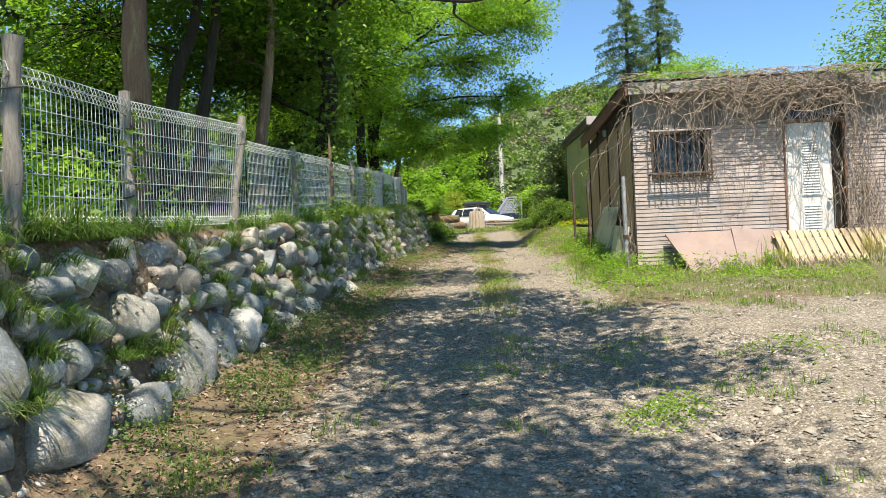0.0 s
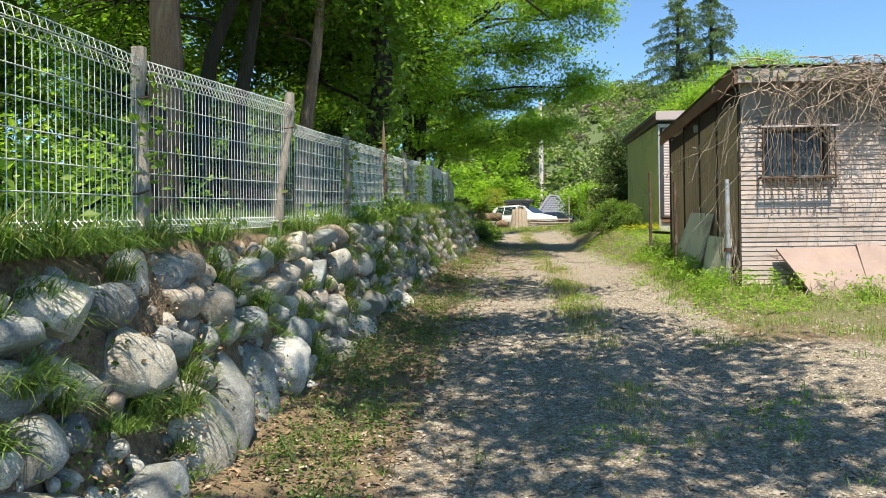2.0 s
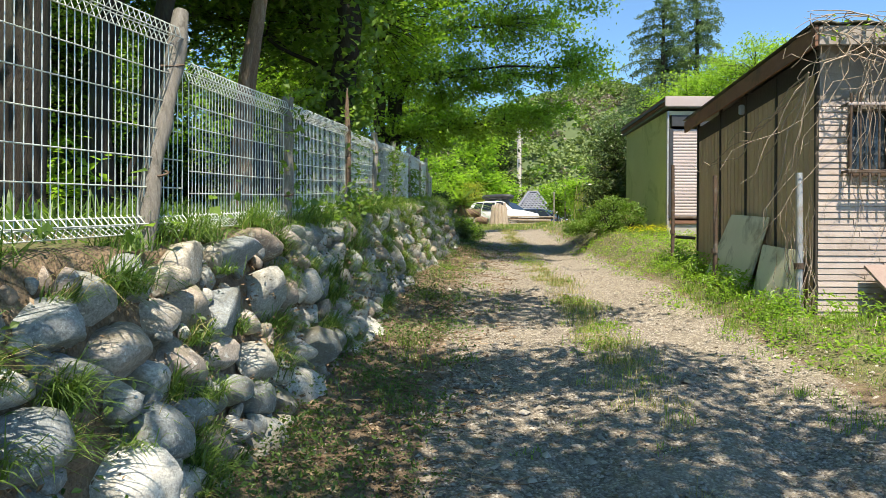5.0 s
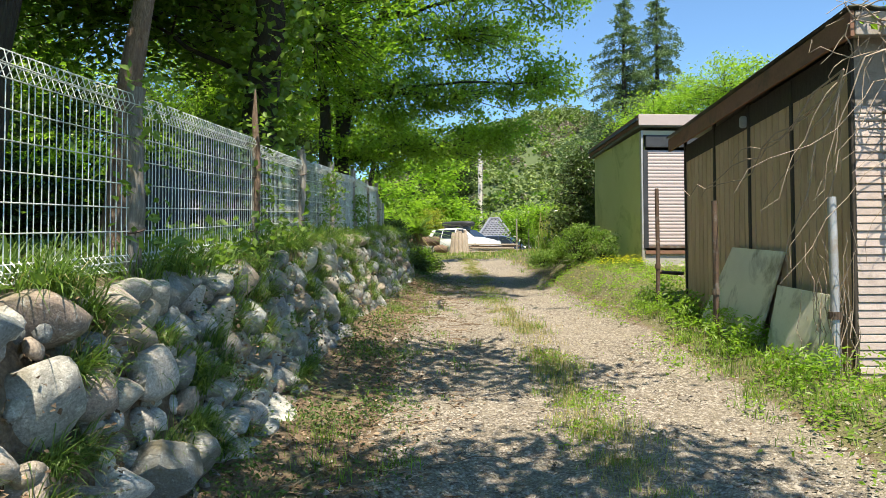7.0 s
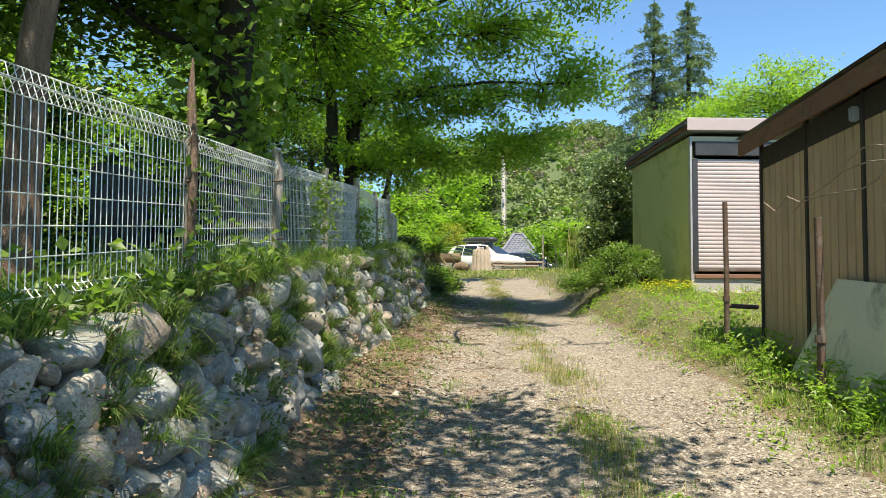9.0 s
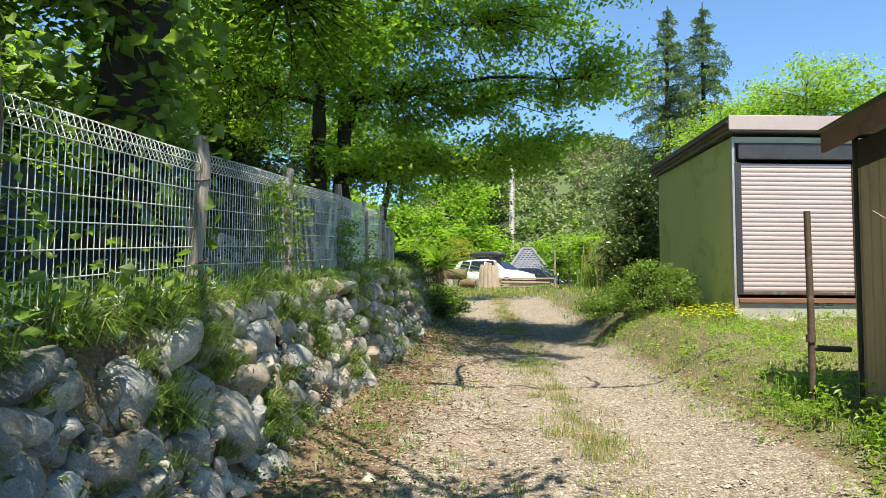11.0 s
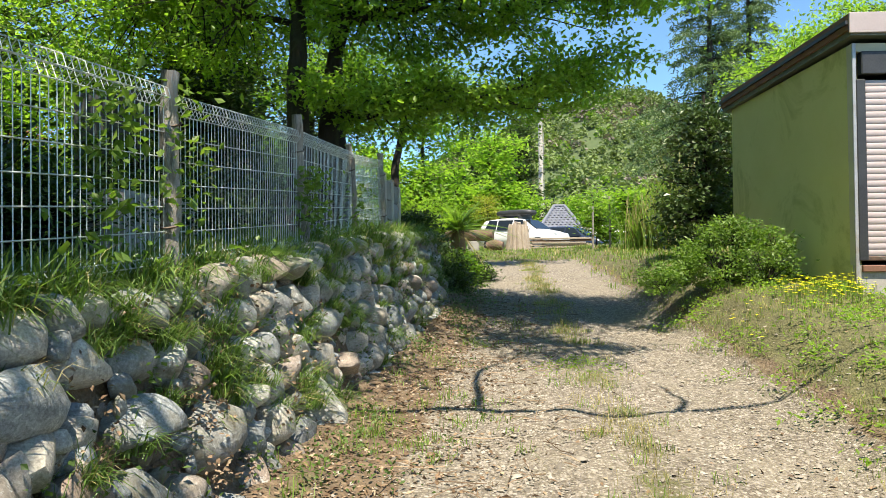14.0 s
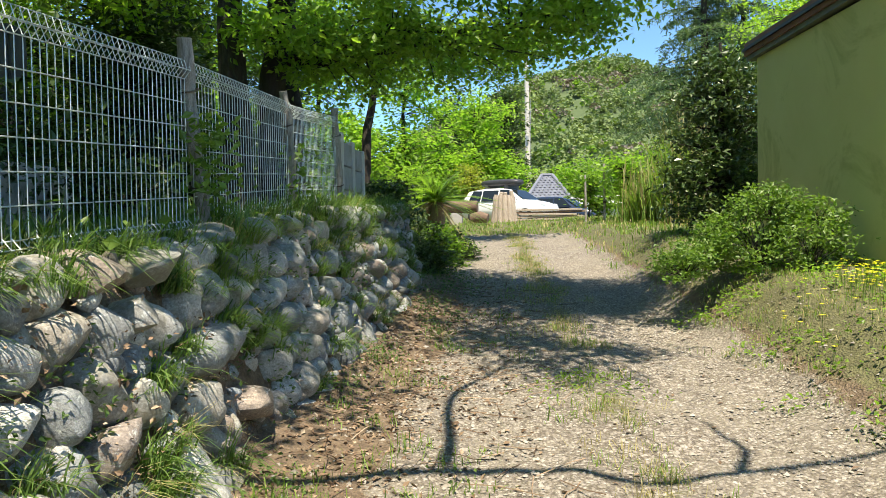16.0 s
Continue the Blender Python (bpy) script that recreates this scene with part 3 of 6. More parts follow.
def build_fence():
    rng = np.random.default_rng(5)
    fence = empty("mesh_fence", pose(-2.9, 5, 1.9), "grey welded wire mesh fence with rolled top on weathered posts", "fence")
    o = np.array((-2.9, 5, 1.9))
    # foot y, lean along y, lean across, radius, height of the head
    posts = [(1.6, 0.02, 0.0, 0.05, 2.62), (3.82, 0.03, 0.02, 0.055, 2.84), (5.15, 0.04, -0.03, 0.042, 2.82), (7.1, 0.5, -0.03, 0.05, 3.08), (9.36, 0.02, 0.0, 0.046, 2.99), (11.6, 0.02, 0.0, 0.04, 3.06),
             (13.5, 0.02, 0.0, 0.053, 3.36), (15.56, 0.02, 0.0, 0.048, 3.53), (18.12, -0.25, 0.0, 0.046, 3.76), (20.1, -0.3, 0.0, 0.04, 3.82), (21.9, -0.15, 0.0, 0.045, 4.0)]
    for y, ly, lx, r, z1 in posts:
        x, z0 = float(fence_x(y)) + 0.01, float(terrace_z(y)) - 0.25
        g = Geo()
        k = np.linspace(0, 1, 15)
        c = np.stack([x + lx * k + 0.008 * np.sin(k * 9 + y), y + ly * k + 0.01 * np.sin(k * 7 + 2 * y), z0 + (z1 - z0) * k], 1) - o
        g.tube(c, r * (1 + 0.12 * np.sin(k * 23 + y) - 0.1 * k), 12)
        me = g.mesh("post", True)
        for v in me.vertices:
            q = Vector((v.co.x * 30, v.co.y * 30, v.co.z * 7))
            v.co += Vector((noise.noise(q), noise.noise(q + Vector((9, 0, 0))), 0.6 * noise.noise(q * 2 + Vector((0, 5, 0))))) * 0.009
        p = put("post", me, M_POST, fence, "split grey weathered timber post")
        a = np.linspace(0, 2 * math.pi, 10)
        for hz in (0.26, 0.75):
            tie = Geo()
            q = c[-1] * (1 - hz * 0.8) + c[0] * hz * 0.8
            tie.tube(np.stack([q[0] + (r + 0.008) * np.cos(a), q[1] + (r + 0.008) * np.sin(a), q[2] + 0.02 * np.sin(a)], 1), 0.006, 4)
            put("wire_tie", tie, M_RUST, p)
    stub = Geo()
    stub.tube(np.array([(-3.06, 11.58, 2.5), (-3.07, 11.6, 3.0), (-3.09, 11.6, 3.3), (-3.09, 11.61, 3.54)]) - o, [0.026, 0.03, 0.026, 0.006], 7)
    put("broken_stake", stub, M_BARK_RED, fence, "split reddish broken wooden stake", True)
    # straight panels, each stepped a little against the next: from y to y, heights of the rolled head
    panels = [(0.0, 1.55, 2.4, 2.52), (1.65, 3.8, 2.5, 2.69), (3.88, 5.12, 2.69, 2.75), (5.2, 7.6, 2.75, 2.98), (7.68, 9.36, 2.83, 2.95), (9.42, 11.56, 2.96, 3.13), (11.66, 13.46, 3.1, 3.24), (13.56, 15.52, 3.26, 3.44), (15.62, 17.86, 3.42, 3.63), (17.96, 19.86, 3.64, 3.74), (19.96, 21.74, 3.73, 3.9)]
    for y0, y1, t0, t1 in panels:
        b0, b1 = float(terrace_z(y0)) + 0.08, float(terrace_z(y1)) + 0.08
        g = Geo()
        n = max(2, int(round((y1 - y0) / 0.05)))
        sag = rng.uniform(-0.03, 0.03)
        at = lambda k: (float(fence_x(y0)) * (1 - k) + float(fence_x(y1)) * k + sag * math.sin(k * math.pi), y0 + (y1 - y0) * k)
        for i in range(n + 1):
            k = i / n
            x, y = at(k)
            top, bot = t0 + (t1 - t0) * k, b0 + (b1 - b0) * k
            j = rng.normal() * 0.002
            # wire with a rolled loop at its head and foot
            g.tube(np.array([(x, y + j, bot), (x, y + j, top - 0.1), (x + 0.04, y, top - 0.055), (x + 0.025, y, top - 0.005), (x - 0.02, y, top + 0.012), (x - 0.055, y, top - 0.03), (x - 0.035, y, top - 0.085)]) - o, 0.0027, 4)
            g.tube(np.array([(x, y, bot + 0.04), (x + 0.035, y, bot), (x + 0.01, y, bot - 0.045), (x - 0.04, y, bot - 0.01)]) - o, 0.0027, 4)
        ks = np.linspace(0, 1, 9)
        line = np.array([at(k) for k in ks])
        tops, bots = t0 + (t1 - t0) * ks, b0 + (b1 - b0) * ks
        m = 6
        for j in range(m + 1):
            zz = bots + 0.03 + (tops - 0.1 - bots - 0.03) * j / m
            g.tube(np.stack([line[:, 0] + 0.004, line[:, 1], zz], 1) - o, 0.003, 4)
        for dx, zz in ((0.04, tops - 0.055), (-0.055, tops - 0.03), (0.0, tops + 0.006), (0.035, bots), (0.01, bots - 0.045), (-0.04, bots - 0.01)):
            g.tube(np.stack([line[:, 0] + dx, line[:, 1], zz], 1) - o, 0.0028, 4)
        put("mesh_panel", g, M_WIRE, fence, "galvanised welded wire panel")


build_fence()

# ---- brown shed with stone-look front ----


def build_shed():
    shed = empty("shed", pose(1.70, 11.70, 1.12, 0, 0, 5), "low old shed with brown boarded side, split-face front and dead vines", "shed")
    W, D, H = 6.6, 3.8, 2.76        # front width, depth, wall height
    back = -0.17                     # the roof falls to the rear
    win, door = (0.3, 1.08, 1.5, 2.12), (2.28, 3.22, 0.02, 2.5)
    g = Geo()
    t = 0.12
    # front wall with a window and a doorway through it
    for x0, x1, z0, z1 in ((0, win[0], -0.3, H), (win[0], win[1], -0.3, win[2]), (win[0], win[1], win[3], H), (win[1], door[0], -0.3, H), (door[0], door[1], door[3], H), (door[0], door[1], -0.3, door[2]), (door[1], W, -0.3, H)):
        g = Geo()
        g.box((x0, 0, z0), (x1, t, z1))
        put("wall_panel", g, M_PANEL, shed, "grey panel wall")
    g = Geo()
    g.box((0.0, t + 0.002, -0.3), (0.1, D, H + back - 0.03))
    put("side_wall", g, M_DARKWOOD, shed, "dark boarding")
    g = Geo()
    g.box((W - 0.1, t + 0.002, -0.3), (W, D, H + back - 0.03))
    put("side_wall", g, M_DARKWOOD, shed)
    g = Geo()
    g.box((0.102, D - 0.1, -0.3), (W - 0.102, D, H + back - 0.03))
    put("back_wall", g, M_DARKWOOD, shed)
    rng = np.random.default_rng(21)
    # courses of split-face siding
    z, top = -0.2, 2.2
    while z < top:
        h = 0.062
        runs = {}
        x = -0.012
        while x < W - 0.02:
            w = min(rng.uniform(0.25, 0.7), W - x)
            a, b = x + 0.002, x + w - 0.002
            spans = [(a, b)]
            for ox0, ox1, oz0, oz1 in (win, door):
                if z + h > oz0 and z < oz1:
                    spans = [q for s, e in spans for q in ((s, min(e, ox0)), (max(s, ox1), e)) if q[1] - q[0] > 0.02]
            d = rng.uniform(0.008, 0.016)
            for s, e in spans:
                g = runs.setdefault((s >= win[1] and win[2] < z + h and z < win[3]) + 2 * (s >= door[1]), Geo())
                g.add([(s, 0, z), (e, 0, z), (e, -d, z + 0.006), (s, -d, z + 0.006), (s, 0, z + h - 0.004), (e, 0, z + h - 0.004), (e, -d + 0.006, z + h - 0.01), (s, -d + 0.006, z + h - 0.01)],
                      [(0, 1, 2, 3), (7, 6, 5, 4), (3, 2, 6, 7), (0, 3, 7, 4), (2, 1, 5, 6)])
            x += w
        for g in runs.values():
            put("siding_course", g, M_SIDING, shed)
        z += h
    # side boards between dark posts
    y = 0.06
    while y < D - 0.02:
        w = 0.119
        g = Geo()
        hi = H - 0.25 - 0.16 * y / D
        g.add([(0, y, -0.25), (0, y + w, -0.25), (-0.016, y + w - 0.006, -0.25), (-0.016, y + 0.006, -0.25), (0, y, hi), (0, y + w, hi), (-0.016, y + w - 0.006, hi), (-0.016, y + 0.006, hi)],
              [(3, 2, 1, 0), (4, 5, 6, 7), (2, 3, 7, 6), (1, 2, 6, 5), (3, 0, 4, 7)])
        put("board", g, M_BROWN, shed)
        y += w + 0.012
    for y in (0.0, 0.95, 1.85, 2.78, D - 0.05):
        put("batten", bevel_box((-0.035, y, -0.25), (0.0, y + 0.045, H - 0.1), 0.006), M_DARKWOOD, shed)
    g = Geo()
    g.add([(-0.022, 0.05, H - 0.27), (-0.004, 0.05, H - 0.27), (-0.004, D - 0.05, H - 0.43), (-0.022, D - 0.05, H - 0.43), (-0.022, 0.05, H - 0.03), (-0.004, 0.05, H - 0.03), (-0.004, D - 0.05, H + back - 0.05), (-0.022, D - 0.05, H + back - 0.05)],
          [(3, 2, 1, 0), (4, 5, 6, 7), (0, 1, 5, 4), (1, 2, 6, 5), (2, 3, 7, 6), (3, 0, 4, 7)])
    put("eave_board", g, M_DARKWOOD, shed, "black-stained eave board")
    # roof: sheet, fascia boards, rib
    g = Geo()
    n = 90
    xs = np.linspace(-0.16, W + 0.15, n)
    zz = 0.018 * np.sign(np.sin(np.arange(n) * 1.3)) * 0.5
    for y0, y1 in ((-0.22, D + 0.3),):
        za, zb = H + 0.18, H + 0.14 + back * 1.1
        v = np.concatenate([np.stack([xs, 0 * xs + y0, za + zz], 1), np.stack([xs, 0 * xs + y1, zb + zz], 1), np.stack([xs, 0 * xs + y0, za + zz - 0.012], 1), np.stack([xs, 0 * xs + y1, zb + zz - 0.012], 1)])
        i = np.arange(n - 1)
        g.add(v, np.concatenate([np.stack([i, i + 1, n + i + 1, n + i], 1), np.stack([2 * n + i, 3 * n + i, 3 * n + i + 1, 2 * n + i + 1], 1), np.stack([i, 2 * n + i, 2 * n + i + 1, i + 1], 1), np.stack([n + i, n + i + 1, 3 * n + i + 1, 3 * n + i], 1)]))
    put("roof", g, M_ROOF, shed, "dull ribbed metal roofing sheet")
    for x in (-0.14, W + 0.1):
        g = Geo()
        g.add([(x, -0.2, H - 0.05), (x + 0.03, -0.2, H - 0.05), (x + 0.03, D + 0.28, H + back - 0.07), (x, D + 0.28, H + back - 0.07), (x, -0.2, H + 0.145), (x + 0.03, -0.2, H + 0.145), (x + 0.03, D + 0.28, H + back + 0.09), (x, D + 0.28, H + back + 0.09)],
              [(3, 2, 1, 0), (4, 5, 6, 7), (0, 1, 5, 4), (1, 2, 6, 5), (2, 3, 7, 6), (3, 0, 4, 7)])
        put("side_fascia", g, M_FASCIA, shed, "brown painted fascia board")
    x = -0.1
    while x < W:
        e = min(x + 1.55, W + 0.1)
        put("front_fascia", bevel_box((x, -0.2, H - 0.04 + rng.uniform(-0.01, 0.01)), (e - 0.008, -0.17, H + 0.145), 0.006), M_FRONT_TRIM, shed)
        x = e
    put("soffit", bevel_box((-0.1, -0.165, H - 0.005), (W + 0.08, -0.002, H + 0.02), 0.004), M_PANEL, shed)
    # window
    w = put("window", bevel_box((win[0] - 0.03, -0.05, win[2] - 0.04), (win[1] + 0.03, -0.022, win[2]), 0.005), M_RUST, shed, "small barred window")
    for a, b in (((win[0] - 0.03, -0.05, win[3]), (win[1] + 0.03, -0.022, win[3] + 0.04)), ((win[0] - 0.03, -0.05, win[2]), (win[0], -0.022, win[3])), ((win[1], -0.05, win[2]), (win[1] + 0.03, -0.022, win[3])), ((0.68, 0.03, win[2]), (0.71, 0.06, win[3]))):
        put("frame", bevel_box(a, b, 0.004), M_RUST, w)
    put("pane", bevel_box((win[0], 0.064, win[2]), (win[1], 0.07, win[3]), 0.001), M_GLASS, w, "dusty window glass")
    put("curtain", bevel_box((0.7, 0.14, win[2]), (win[1] - 0.05, 0.15, win[3] - 0.1), 0.004), M_WHITE, w, "pale cloth behind glass")
    gr = put("grille", bevel_box((win[0] - 0.1, -0.17, win[2] - 0.02), (win[1] + 0.08, -0.145, win[2] + 0.015), 0.004), M_RUST, w, "pink rusty window grille")
    put("rail", bevel_box((win[0] - 0.1, -0.17, win[3] + 0.02), (win[1] + 0.08, -0.145, win[3] + 0.045), 0.004), M_SHUTTER, w)
    for x in np.linspace(win[0] - 0.07, win[1] + 0.05, 11):
        g = Geo()
        g.tube([(x, -0.158, win[2] - 0.14), (x, -0.158, win[3] + 0.14)], 0.011, 6)
        put("bar", g, M_RUST, w)
    for x in (win[0] - 0.08, win[1] + 0.06):
        for z in (win[2], win[3] + 0.04):
            put("bracket", bevel_box((x - 0.012, -0.15, z - 0.012), (x + 0.012, 0.0, z + 0.012), 0.003), M_RUST, w)
    # door
    dx0, dx1, dz1 = door[0] + 0.03, door[0] + 0.72, 2.2
    d = put("door", bevel_box((dx0, -0.012, 0.05), (dx1, 0.03, dz1), 0.006), M_WHITE, shed, "weathered white louvred door")
    for z0, z1 in ((0.25, 0.95), (1.1, 1.95)):
        for a, b in (((dx0 + 0.22, -0.026, z0 - 0.02), (dx0 + 0.245, -0.013, z1 + 0.02)), ((dx0 + 0.5, -0.026, z0 - 0.02), (dx0 + 0.525, -0.013, z1 + 0.02))):
            put("stile", bevel_box(a, b, 0.003), M_WHITE, d)
        z = z0
        while z < z1:
            g = Geo()
            g.add([(dx0 + 0.247, -0.014, z + 0.03), (dx0 + 0.498, -0.014, z + 0.03), (dx0 + 0.498, -0.032, z), (dx0 + 0.247, -0.032, z), (dx0 + 0.247, -0.014, z + 0.02), (dx0 + 0.498, -0.014, z + 0.02), (dx0 + 0.498, -0.032, z - 0.007), (dx0 + 0.247, -0.032, z - 0.007)],
                  [(0, 1, 2, 3), (7, 6, 5, 4), (3, 2, 6, 7)])
            put("louvre_slat", g, M_WHITE, d)
            z += 0.042
    kb = bmesh.new()
    bmesh.ops.create_uvsphere(kb, u_segments=12, v_segments=8, radius=0.03, matrix=Matrix.Translation((dx1 - 0.07, -0.06, 1.02)))
    put("handle", kb, M_PIPE, d, "round metal knob", True)
    for a, b in (((door[0], -0.03, 0.02), (door[0] + 0.028, 0.06, door[3])), ((door[1] - 0.03, -0.03, 0.02), (door[1], 0.06, door[3])), ((door[0] + 0.028, -0.03, 2.21), (door[1] - 0.03, 0.05, 2.26)), ((door[0] + 0.028, -0.03, door[3] - 0.04), (door[1] - 0.03, 0.05, door[3]))):
        put("door_frame", bevel_box(a, b, 0.004), M_FASCIA, shed)
    put("transom", bevel_box((door[0] + 0.03, 0.04, 2.26), (door[1] - 0.03, 0.05, door[3] - 0.04), 0.002), M_GLASS, shed, "dark glass over the door")
    # dark sheet across the opening beside the door, in place of its shade
    put("dark_gap_panel", bevel_box((dx1 + 0.01, 0.06, 0.02), (door[1] - 0.03, 0.08, 2.2), 0.003), M_DARKWOOD, shed, "dark panel standing in for the shaded gap beside the door")
    put("wall_lamp", bevel_box((-0.09, 1.9, H - 0.34), (-0.023, 1.96, H - 0.22), 0.012, 2), M_PIPE, shed, "small grey wall fitting")
    return shed


M_GLASS, _nt, _b = material("dusty_glass")
_b.inputs["Base Color"].default_value = (0.03, 0.035, 0.04, 1)
_b.inputs["Roughness"].default_value = 0.12
_nt.links.new(ramp(_nt, noise_tex(_nt, 9, 5, 0.6, position(_nt)), [(0.35, (0.015, 0.018, 0.022)), (0.75, (0.11, 0.115, 0.12))]), _b.inputs["Base Color"])
shed = build_shed()

# ---- olive shed with roller shutter ----


def build_green():
    hut = empty("garage", pose(1.82, 20.6, 2.1, 0, 0, 7), "olive rendered garage with a pinkish roller shutter", "garage")
    W, D, H = 3.9, 3.55, 2.75
    s0, s1, sz0, sz1 = 0.02, 1.86, 0.46, 2.66
    g = Geo()
    for x0, x1, z0, z1 in ((0, s0, 0.35, H), (s0, s1, sz1, H), (s1, W, 0.35, H)):
        g.box((x0, 0, z0), (x1, 0.12, z1))
    put("front_wall", g, M_BEIGE, hut, "beige rendered front")
    g = Geo()
    g.box((0, 0.122, 0.35), (0.12, D, H))
    put("side_wall", g, M_GREEN, hut, "olive green rendered wall")
    g = Geo()
    g.box((W - 0.12, 0.122, 0.35), (W, D, H))
    g.box((0.122, D - 0.12, 0.35), (W - 0.122, D, H))
    put("back_wall", g, M_GREEN, hut)
    g = Geo()
    g.box((-0.012, -0.012, -0.4), (W + 0.012, D + 0.012, 0.35))
    put("plinth", g, M_CONCRETE, hut, "bare concrete footing")
    g = Geo()
    g.box((-0.016, 0.05, 0.1), (-0.004, D, 0.352))
    put("green_skirt", g, M_GREEN, hut)
    # roof slab with a folded metal edge, rising to the front
    def slab(x0, x1, y0, y1, z0, z1, rise):
        q = Geo()
        q.add([(x0, y0, z0 + rise), (x1, y0, z0 + rise), (x1, y1, z0), (x0, y1, z0), (x0, y0, z1 + rise), (x1, y0, z1 + rise), (x1, y1, z1), (x0, y1, z1)],
              [(3, 2, 1, 0), (4, 5, 6, 7), (0, 1, 5, 4), (1, 2, 6, 5), (2, 3, 7, 6), (3, 0, 4, 7)])
        return q
    put("roof", slab(-0.06, W + 0.1, -0.1, D + 0.2, H + 0.0, H + 0.2, 0.06), M_ROOF, hut, "low metal roof")
    put("roof_edge", slab(-0.09, -0.062, -0.1, D + 0.2, H + 0.06, H + 0.23, 0.06), M_FASCIA, hut, "brown roof edge")
    put("gutter", slab(-0.12, -0.092, -0.1, D + 0.2, H + 0.12, H + 0.16, 0.06), M_METALDARK, hut)
    put("front_fascia", bevel_box((-0.09, -0.13, H + 0.08), (W + 0.1, -0.102, H + 0.3), 0.006), M_SHUTTER, hut, "pinkish metal fascia")
    # shutter
    put("shutter_box", bevel_box((s0 + 0.06, -0.035, sz1 - 0.25), (s1, 0.06, sz1 - 0.002), 0.01), M_METALDARK, hut, "dark shutter housing")
    for x in (1.17, 1.38):
        v = put("vent", bevel_box((x - 0.075, -0.03, 0.23), (x + 0.075, -0.014, 0.33), 0.006), M_CONCRETE, hut, "small floor vent")
        for k in range(3):
            put("louvre", bevel_box((x - 0.055, -0.034, 0.245 + 0.027 * k), (x + 0.055, -0.029, 0.26 + 0.027 * k), 0.002), M_BLACK, v)
    for x in (s0 + 0.002, s1 - 0.07):
        put("guide_rail", bevel_box((x, -0.03, sz0 - 0.06), (x + 0.1, 0.07, sz1 - 0.302), 0.008), M_METALDARK, hut)
    sh = put("roller_shutter", bevel_box((s0 + 0.1, 0.0, sz0 - 0.06), (s1 - 0.07, 0.04, sz0 - 0.012), 0.008), M_RUST, hut, "closed pinkish roller shutter")
    z = sz0 - 0.01
    x0, x1 = s0 + 0.102, s1 - 0.072
    slat = Geo()
    pf = [(0.016, 0.0), (0.012, 0.006), (0.009, 0.033), (0.012, 0.061), (0.016, 0.067)]
    slat.add([(x0, a, b) for a, b in pf] + [(x1, a, b) for a, b in pf], [(i, i + 5, i + 6, i + 1) for i in range(4)])
    me = slat.mesh("slat", True)
    while z < sz1 - 0.33:
        put("slat", me, M_SHUTTER, sh, at=pose(0, 0, z))
        z += 0.068
    put("corner_trim", bevel_box((-0.012, -0.02, 0.1), (0.03, 0.0, H), 0.004), M_PIPE, hut)
    put("sill", bevel_box((0.05, -0.05, 0.28), (s1, -0.002, 0.352), 0.008), M_FASCIA, hut)
    return hut


build_green()

# ---- trees and shrubs ----


def bent(rng, a, b, n=7, wobble=0.06, sag=0.0):
    """A crooked line from a to b."""
    a, b = np.asarray(a, float), np.asarray(b, float)
    k = np.linspace(0, 1, n)[:, None]
    p = a + (b - a) * k
    ln = np.linalg.norm(b - a)
    w = np.cumsum(rng.normal(size=(n, 3)), 0) * wobble * ln / math.sqrt(n)
    w -= w[0] + (w[-1] - w[0]) * k
    p = p + w
    p[:, 2] += sag * ln * np.sin(np.pi * k[:, 0])
    return p


